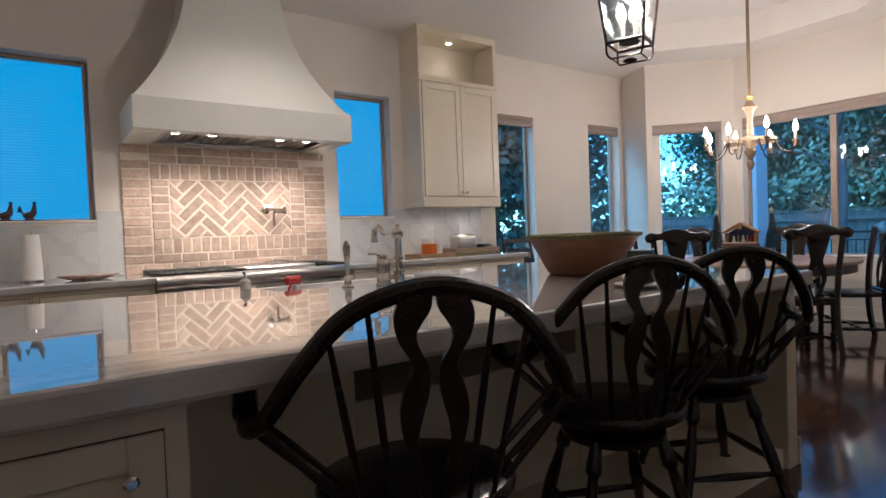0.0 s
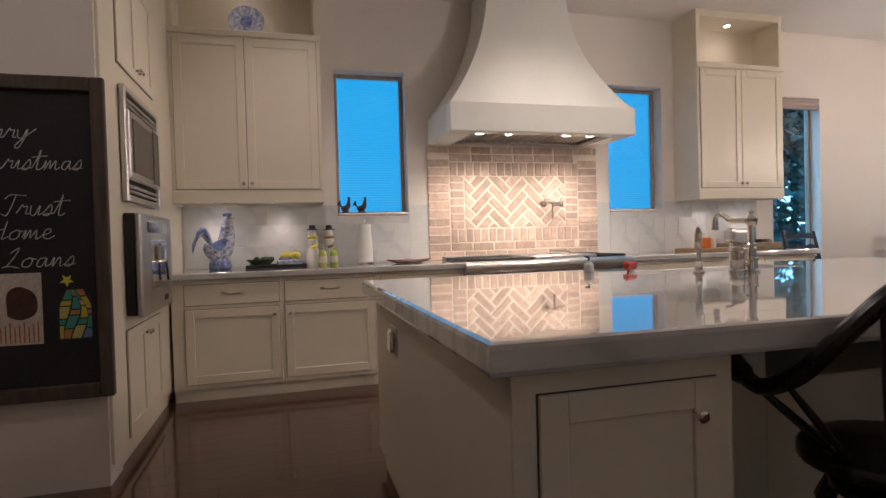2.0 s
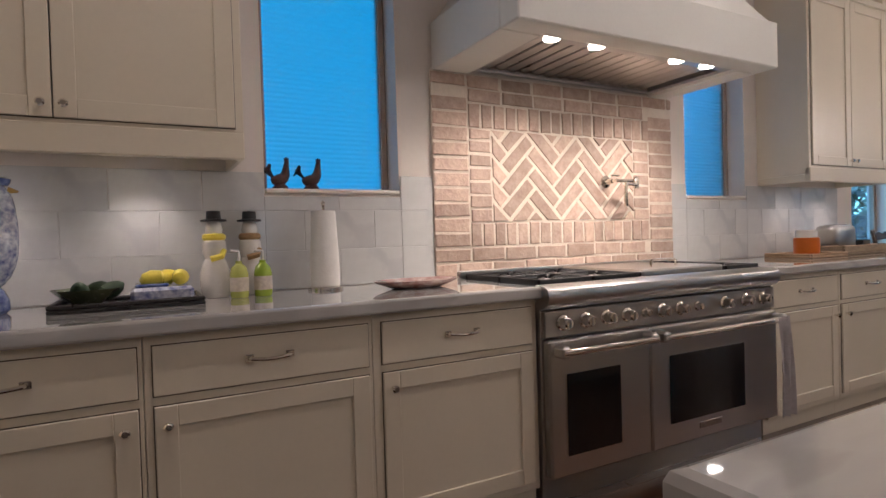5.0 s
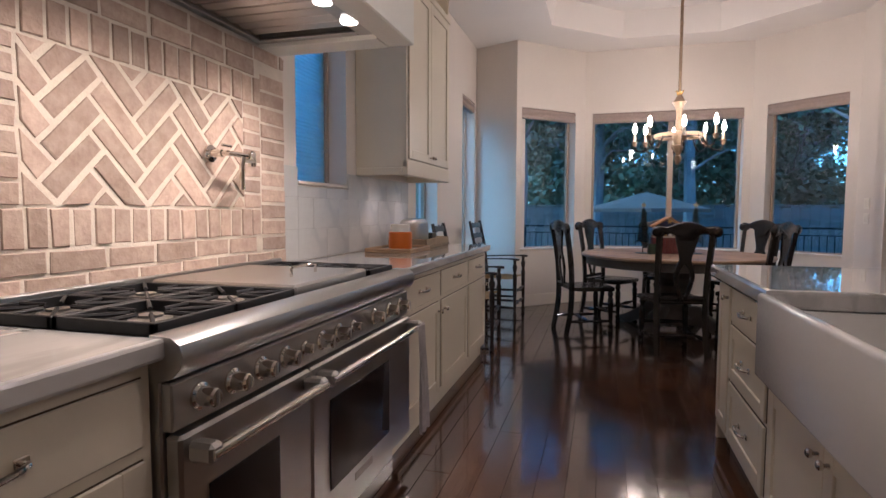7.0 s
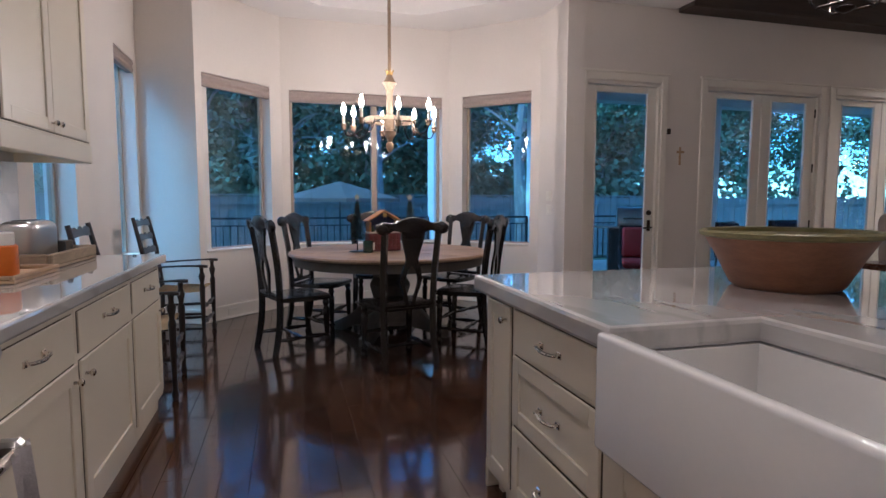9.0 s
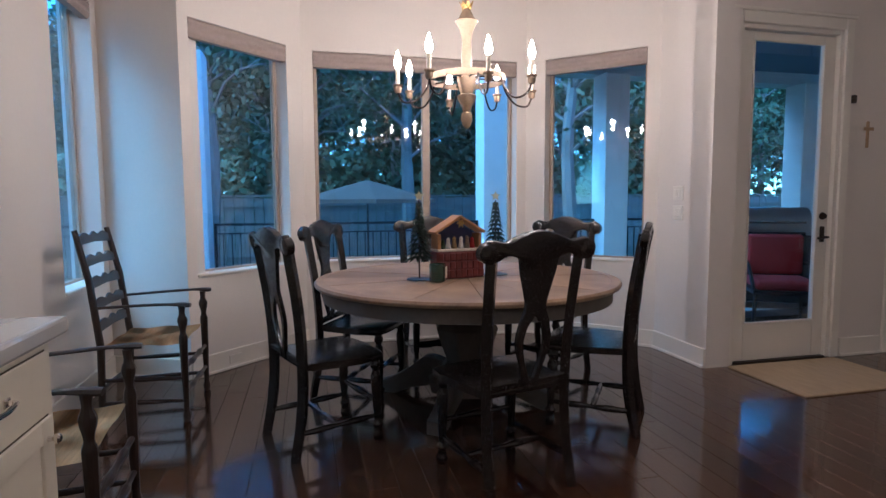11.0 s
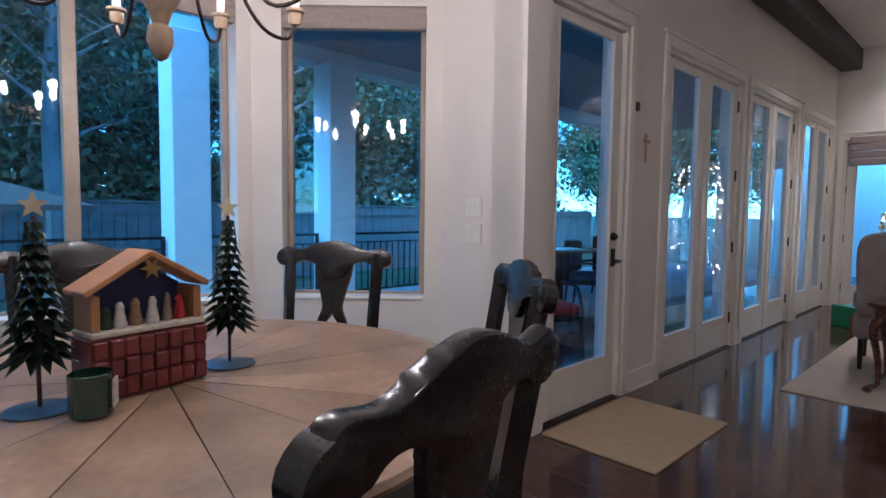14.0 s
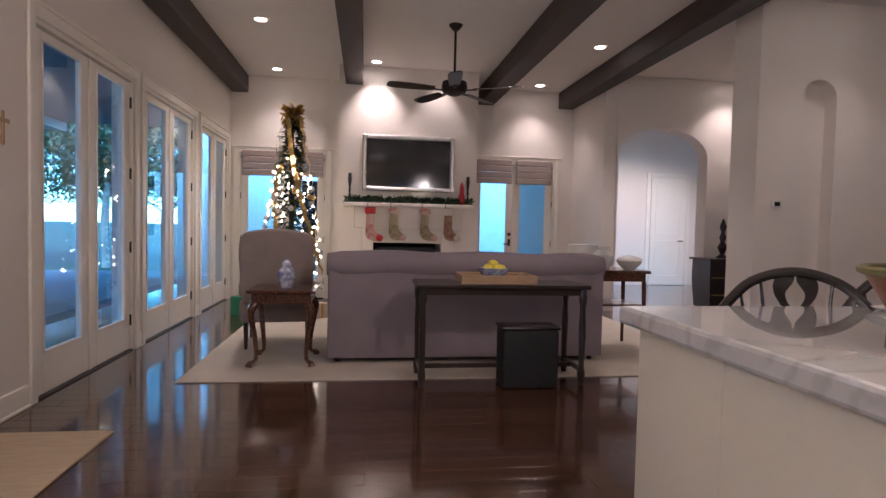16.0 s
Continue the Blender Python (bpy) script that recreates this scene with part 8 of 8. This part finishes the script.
kinds = [yard_tree(1, 9.5, 3.2, LEAF, 8500, False), yard_tree(2, 8.0, 3.0, LEAF2, 7500, False), yard_tree(3, 10.5, 2.8, LEAF2, 4000, True)]
spots = [[], [], []]
rnd = random.Random(21)
for k in range(34):
    x = 22.6 + rnd.uniform(0, 9)
    y = -22 + 1.12 * k + rnd.uniform(-0.6, 0.6)
    spots[(0, 1, 0, 2, 1)[k % 5]].append((x, y, rnd.uniform(0, 360)))
for k in range(9):
    spots[k % 2].append((1.5 + 1.6 * k, 11.5 + rnd.uniform(0, 3), rnd.uniform(0, 360)))
for k in range(8):
    spots[(0, 1, 1)[k % 3]].append((10.8 + 1.7 * k, -25.5 + rnd.uniform(-2.5, 2.5), rnd.uniform(0, 360)))
spots[2] += [(16.5, -3.4, 40), (18.5, 0.4, 100), (17.5, 5.2, 200), (19.0, 2.9, 300)]
for kind, where in zip(kinds, spots):
    for x, y, rz in where[1:]:
        copy_thing(kind, pose(x, y, -0.9, 0, 0, rz))
    x, y, rz = where[0]
    kind.matrix_world = pose(x, y, -0.9, 0, 0, rz)

# hedge of undergrowth behind the fence
rnd = random.Random(8)
verts, faces = [], []
for _ in range(60000):
    c = Vector(((rnd.uniform(22, 25.5), rnd.uniform(-24, 18)), (rnd.uniform(22, 24.5), rnd.uniform(-10, 12)), (rnd.uniform(3, 17), rnd.uniform(9.5, 13)), (rnd.uniform(22, 25), rnd.uniform(-12, 14)), (rnd.uniform(22, 25.5), rnd.uniform(-14, 16)))[_ % 5] + (0,)) + Vector((0, 0, -0.6 + (6.6 if _ % 5 == 2 else 3.6) * rnd.random() ** 1.2 * (0.75 + 0.25 * math.sin(rnd.random() * 6))))
    u = Vector((rnd.uniform(-1, 1), rnd.uniform(-1, 1), rnd.uniform(-1, 1))).normalized()
    v = u.orthogonal().normalized()
    s = rnd.uniform(0.10, 0.22)
    n0 = len(verts)
    verts += [c - u * s, c + v * s * 0.6, c + u * s, c - v * s * 0.6]
    faces.append((n0, n0 + 1, n0 + 2, n0 + 3))
me = bpy.data.meshes.new("undergrowth")
me.from_pydata([tuple(v) for v in verts], [], faces)
me.materials.append(LEAF)
tagged(new("undergrowth", me), "dense dark undergrowth behind the fence", "shrubs", kind="stuff")


def patio_chair(x, y, rz, cushion):
    c = thing("patio_chair", "dark metal patio chair with a %s cushion" % cushion[0], "patio chair", pose(x, y, -0.029, 0, 0, rz), "patio chairs")
    part("seat_frame", bx(-0.3, -0.3, 0.34, 0.3, 0.3, 0.38, 0.01), RAILM, c)
    for sx in (-1, 1):
        for y0 in (-0.27, 0.27):
            part("leg", tubed([(sx * 0.27, y0, 0.34), (sx * 0.29, y0 * 1.1, 0)], 0.018, 6), RAILM, c)
        part("arm", tubed(smooth_line([(sx * 0.29, -0.28, 0.6), (sx * 0.31, 0.1, 0.62), (sx * 0.29, 0.28, 0.38)], 8), 0.018, 6), RAILM, c)
    part("back_frame", bx(-0.3, -0.31, 0.38, 0.3, -0.28, 0.92, 0.01), RAILM, c)
    part("seat_cushion", rounded(-0.27, -0.25, 0.381, 0.27, 0.28, 0.48, 0.04), cushion[1], c)
    part("back_cushion", rounded(-0.26, -0.279, 0.49, 0.26, -0.18, 0.90, 0.04), cushion[1], c)


NAVYC = mat("navy_canvas", (0.03, 0.035, 0.06), 0.9, scale=30, vary=0.15)
patio_chair(8.0, -1.55, 60, ("red", RED))
patio_chair(9.0, -4.1, 110, ("navy", NAVYC))
patio_chair(9.4, -5.6, 80, ("navy", NAVYC))
gr = thing("grill", "covered stainless gas grill on the patio", "grill", pose(8.95, -2.25, -0.029, 0, 0, 60))
part("cart", bx(-0.55, -0.28, 0.08, 0.55, 0.28, 0.85, 0.01), IRON, gr)
part("lid", tubed([(-0.42, 0, 0.93), (0.42, 0, 0.93)], 0.24, 18), STEEL, gr)
part("shelf", bx(-0.9, -0.25, 0.851, 0.9, 0.25, 0.875, 0.005), STEEL, gr)
part("handle", tubed([(-0.35, 0.27, 1.0), (0.35, 0.27, 1.0)], 0.014), CHROME, gr)
for sx in (-1, 1):
    part("wheel", lathed([(0.08, -0.02), (0.08, 0.02)], 14, pose(sx * 0.45, 0, 0.08, 90)), IRON, gr)
tb = thing("patio_table", "pale stone-topped patio dining table", "table", pose(9.9, -4.4, -0.029))
part("tabletop", bx(-0.5, -0.8, 0.70, 0.5, 0.8, 0.74, 0.01), CONC, tb)
for sx in (-1, 1):
    for sy in (-1, 1):
        part("leg", bx(sx * 0.42 - 0.03, sy * 0.72 - 0.03, 0, sx * 0.42 + 0.03, sy * 0.72 + 0.03, 0.699), RAILM, tb)

# neighbour's pale wall seen from the fireplace doors, and the dusk beyond the kitchen windows
nb = thing("neighbour_house", "pale stucco house wall across the side yard", "house", pose(2.5, -14.0, -0.9))
part("wall", bx(-4.0, -0.2, 0, 7.0, 0, 6.5), STUCCO, nb)
for wx in (0.4, 3.6):
    w = part("window", bx(wx - 0.5, 0.001, 1.6, wx + 0.5, 0.03, 3.4, 0.01), TRIM, nb)
    part("pane", bx(wx - 0.42, 0.031, 1.68, wx + 0.42, 0.035, 3.32), OVENG, w)
part("roof", bx(-4.4, -3.0, 6.5, 7.4, 0.5, 6.7), IRON, nb)
DUSK = glow("dusk_sky", (0.020, 0.28, 0.51), 0.29)
DUSK.node_tree.nodes["Principled BSDF"].inputs["Base Color"].default_value = (0, 0, 0, 1)
setting("backdrop", bx(-1.0, NY + 1.0, 0.2, 4.9, NY + 1.02, 4.4), DUSK, "deep blue dusk sky outside the kitchen windows", "sky")

# ---------------------------------------------------------------- brick panel, tiles, floor boards
BRICK = mat("whitewashed_brick", (0.56, 0.435, 0.35), 0.92, scale=16, vary=0.16, bump=0.8, fine=60, second=(0.39, 0.275, 0.215), island=0.22)
MORTAR = mat("sandy_mortar", (0.74, 0.66, 0.56), 0.95, scale=16, vary=0.08, bump=0.5, fine=120)
bw0, bw1, bz0, bz1 = 1.395, 3.105, 0.917, 1.957
panel = setting("brick_panel", bx(bw0, NY - 0.0195, bz0, bw1, NY - 0.0015, bz1), MORTAR, "whitewashed herringbone brick backsplash behind the range", "backsplash")
brng = random.Random(4)


def clip(poly, x0, x1, z0, z1):
    for axis, lim, sign in ((0, x0, 1), (0, x1, -1), (1, z0, 1), (1, z1, -1)):
        out = []
        for i, p in enumerate(poly):
            q = poly[(i + 1) % len(poly)]
            a, b = sign * (p[axis] - lim), sign * (q[axis] - lim)
            if a >= 0:
                out.append(p)
            if (a >= 0) != (b >= 0):
                t = a / (a - b)
                out.append((p[0] + (q[0] - p[0]) * t, p[1] + (q[1] - p[1]) * t))
        poly = out
        if len(poly) < 3:
            return []
    return poly


def area(poly):
    return abs(sum(p[0] * q[1] - q[0] * p[1] for p, q in zip(poly, poly[1:] + poly[:1]))) / 2


def brick(poly):
    """One brick from its outline on the wall; uneven face and depth."""
    if len(poly) < 3 or area(poly) < 0.0004:
        return
    bm = bmesh.new()
    d = brng.uniform(0.008, 0.016)
    cx, cz = sum(p[0] for p in poly) / len(poly), sum(p[1] for p in poly) / len(poly)
    jit = lambda: brng.uniform(-0.0035, 0.0035)
    back = [bm.verts.new((x, NY - 0.0125, z)) for x, z in poly]
    mid = [bm.verts.new((x + jit(), NY - 0.0125 - d * 0.75, z + jit())) for x, z in poly]
    front = [bm.verts.new((v.co.x + (cx - v.co.x) * 0.06, NY - 0.0125 - d, v.co.z + (cz - v.co.z) * 0.06)) for v in mid]
    n = len(poly)
    for a, b in ((back, mid), (mid, front)):
        for i in range(n):
            bm.faces.new((a[i], a[(i + 1) % n], b[(i + 1) % n], b[i]))
    bm.faces.new(front)
    part("brick", bm, BRICK, panel, smooth=False)


def brick_rect(x0, z0, x1, z1):
    brick([(x0, z0), (x1, z0), (x1, z1), (x0, z1)])


J = 0.015
rows = [(0.917 + 0.0, 0.985), (0.997, 1.062)]
top_rows = [(1.815, 1.878), (1.890, 1.950)]
for z0, z1 in rows[:1] + top_rows[1:]:
    x = bw0 + brng.uniform(-0.1, 0.0)
    while x < bw1:
        brick_rect(max(x, bw0), z0, min(x + 0.195, bw1), z1)
        x += 0.195 + J
z = 0.997
while z + 0.06 < 1.885:
    brick_rect(bw0, z, bw0 + 0.20, z + 0.062)
    brick_rect(bw1 - 0.20, z, bw1, z + 0.062)
    z += 0.062 + J
ix0, ix1 = bw0 + 0.212, bw1 - 0.212
for z0, z1 in (rows[1], top_rows[0]):
    x = ix0
    while x < ix1 - 0.03:
        w = 0.195
        brick_rect(x, z0, min(x + w, ix1), z1)
        x += w + J
for z0, z1 in ((1.074, 1.19), (1.685, 1.803)):
    x = ix0
    while x < ix1 - 0.02:
        w = brng.choice((0.062, 0.062, 0.058, 0.066))
        brick_rect(x, z0, min(x + w, ix1), z1)
        x += w + J
z = 1.202
while z < 1.66:
    brick_rect(ix0, z, ix0 + 0.125, min(z + 0.056, 1.675))
    brick_rect(ix1 - 0.125, z, ix1, min(z + 0.056, 1.675))
    z += 0.056 + J
hx0, hx1, hz0, hz1 = ix0 + 0.137, ix1 - 0.137, 1.202, 1.675
W2, GAP = 0.083, 0.010
hcx, hcz = 2.20, (hz0 + hz1) / 2
r2 = math.sqrt(0.5)
# true herringbone, turned 45 degrees: bricks three times as long as wide
for k in range(-14, 15):
    for m in range(-4, 5):
        ou, ov = (k + 3 * m) * W2, (k - 3 * m) * W2
        for u0, v0, u1, v1 in ((0, 0, 3, 1), (0, 1, 1, 4)):
            u0, v0, u1, v1 = ou + u0 * W2 + GAP, ov + v0 * W2 + GAP, ou + u1 * W2 - GAP, ov + v1 * W2 - GAP
            poly = [(hcx + (u - v) * r2, hcz + (u + v) * r2) for u, v in ((u0, v0), (u1, v0), (u1, v1), (u0, v1))]
            q = clip(poly, hx0, hx1, hz0, hz1)
            if q:
                brick(q)

TILE = marble_mat("backsplash_tile", (0.60, 0.60, 0.585), (0.50, 0.50, 0.50), 3.0, 0.22)
GROUT = mat("pale_grout", (0.62, 0.61, 0.59), 0.95, scale=30, vary=0.05)
tile_meshes = {}


def tile_run(x0, x1, blocks):
    """Honed marble tiles in running bond; blocks: (x0, x1, top)."""
    bed = setting("tile_backsplash", bx(x0, NY - 0.0085, 0.917, x1, NY - 0.0015, 1.29), GROUT, "honed grey marble tile backsplash", "backsplash")
    rows = ((0.918, 1.0845), (1.0855, 1.2595), (1.2605, 1.424))
    for b0, b1, top in blocks:
        for r, (z0, z1) in enumerate(rows):
            z1 = min(z1, top)
            if z1 - z0 < 0.015:
                continue
            x = b0 - (0.16 if r % 2 else 0.0)
            while x < b1:
                a, b = max(x, b0), min(x + 0.329, b1)
                if b - a > 0.01:
                    key = (round(b - a, 3), round(z1 - z0, 3))
                    if key not in tile_meshes:
                        o = part("tile", bx(0, 0, 0, b - a - 0.0012, 0.006, z1 - z0, 0.0012), TILE, bed, smooth=False)
                        tile_meshes[key] = o.data
                    else:
                        o = new("tile", tile_meshes[key])
                        o.parent = bed
                    o.location = (a, NY - 0.011, z0)
                x += 0.33


tile_run(-0.655, 1.393, [(-0.655, 0.58, 1.424), (0.58, 1.22, 1.322), (1.22, 1.393, 1.424)])
tile_run(3.107, 5.05, [(3.107, 3.255, 1.424), (3.255, 3.885, 1.322), (3.885, 5.05, 1.424)])

# floor boards, running along x
floor_ob = bpy.data.objects["floor"]
frng = random.Random(9)
BW = 0.127
plank_meshes = {}
rest_v, rest_f = [], []
near, made = [], 0
y = -10.4
while y < 4.39:
    x = -3.2 - frng.uniform(0, 1.4)
    while x < 8.2:
        ln = frng.choice((0.9, 1.2, 1.5, 1.8, 2.1))
        a, b = max(x, -3.2), min(x + ln, 8.25)
        if b - a > 0.05:
            near.append((a, b, y))
        x += ln
    y += BW


def in_view(a, b, y):
    """Stretches of floor beside the range, round the table and before the patio doors."""
    return (y > 2.2 and a > 0.3) or (y < 2.2 and y > -1.6 and a > 3.2)


for a, b, y in near:
    if in_view(a, b, y) and made < 300:
        key = round(b - a, 2)
        if key not in plank_meshes:
            o = part("floor_board", bx(0, 0, -0.0115, key - 0.0012, BW - 0.0012, 0.0, 0.0012), FLOORW, floor_ob, smooth=False)
            plank_meshes[key] = o.data
        else:
            o = new("floor_board", plank_meshes[key])
            o.parent = floor_ob
        o.location = (a, y, 0)
        made += 1
    else:
        n0 = len(rest_v)
        e = 0.0006
        for zz in (-0.0115, 0.0):
            rest_v += [(a, y, zz), (b - 2 * e, y, zz), (b - 2 * e, y + BW - 2 * e, zz), (a, y + BW - 2 * e, zz)]
        rest_f += [tuple(n0 + i for i in f) for f in ((4, 5, 6, 7), (0, 1, 5, 4), (1, 2, 6, 5), (2, 3, 7, 6), (3, 0, 4, 7))]
me = bpy.data.meshes.new("floor_boards")
me.from_pydata(rest_v, [], rest_f)
REST = mat("dark_hardwood_far", (0.084, 0.037, 0.019), 0.11, scale=5, vary=0.2, bump=0.05, fine=30, stretch=(0.7, 9, 9), second=(0.031, 0.013, 0.008), rough_vary=0.05, coat=0.4)
_n, _l = REST.node_tree.nodes, REST.node_tree.links
_geo, _hsv, _rng = _n.new("ShaderNodeNewGeometry"), _n.new("ShaderNodeHueSaturation"), _n.new("ShaderNodeMapRange")
_rng.inputs[3].default_value, _rng.inputs[4].default_value = 0.65, 1.35
_b = _n["Principled BSDF"]
_old = _b.inputs["Base Color"].links[0].from_socket
_l.new(_geo.outputs["Random Per Island"], _rng.inputs[0])
_l.new(_rng.outputs[0], _hsv.inputs["Value"])
_l.new(_old, _hsv.inputs["Color"])
_l.new(_hsv.outputs[0], _b.inputs["Base Color"])
me.materials.append(REST)
ob = new("floor_boards", me)
ob.parent = floor_ob
ob["kind"] = "stuff"
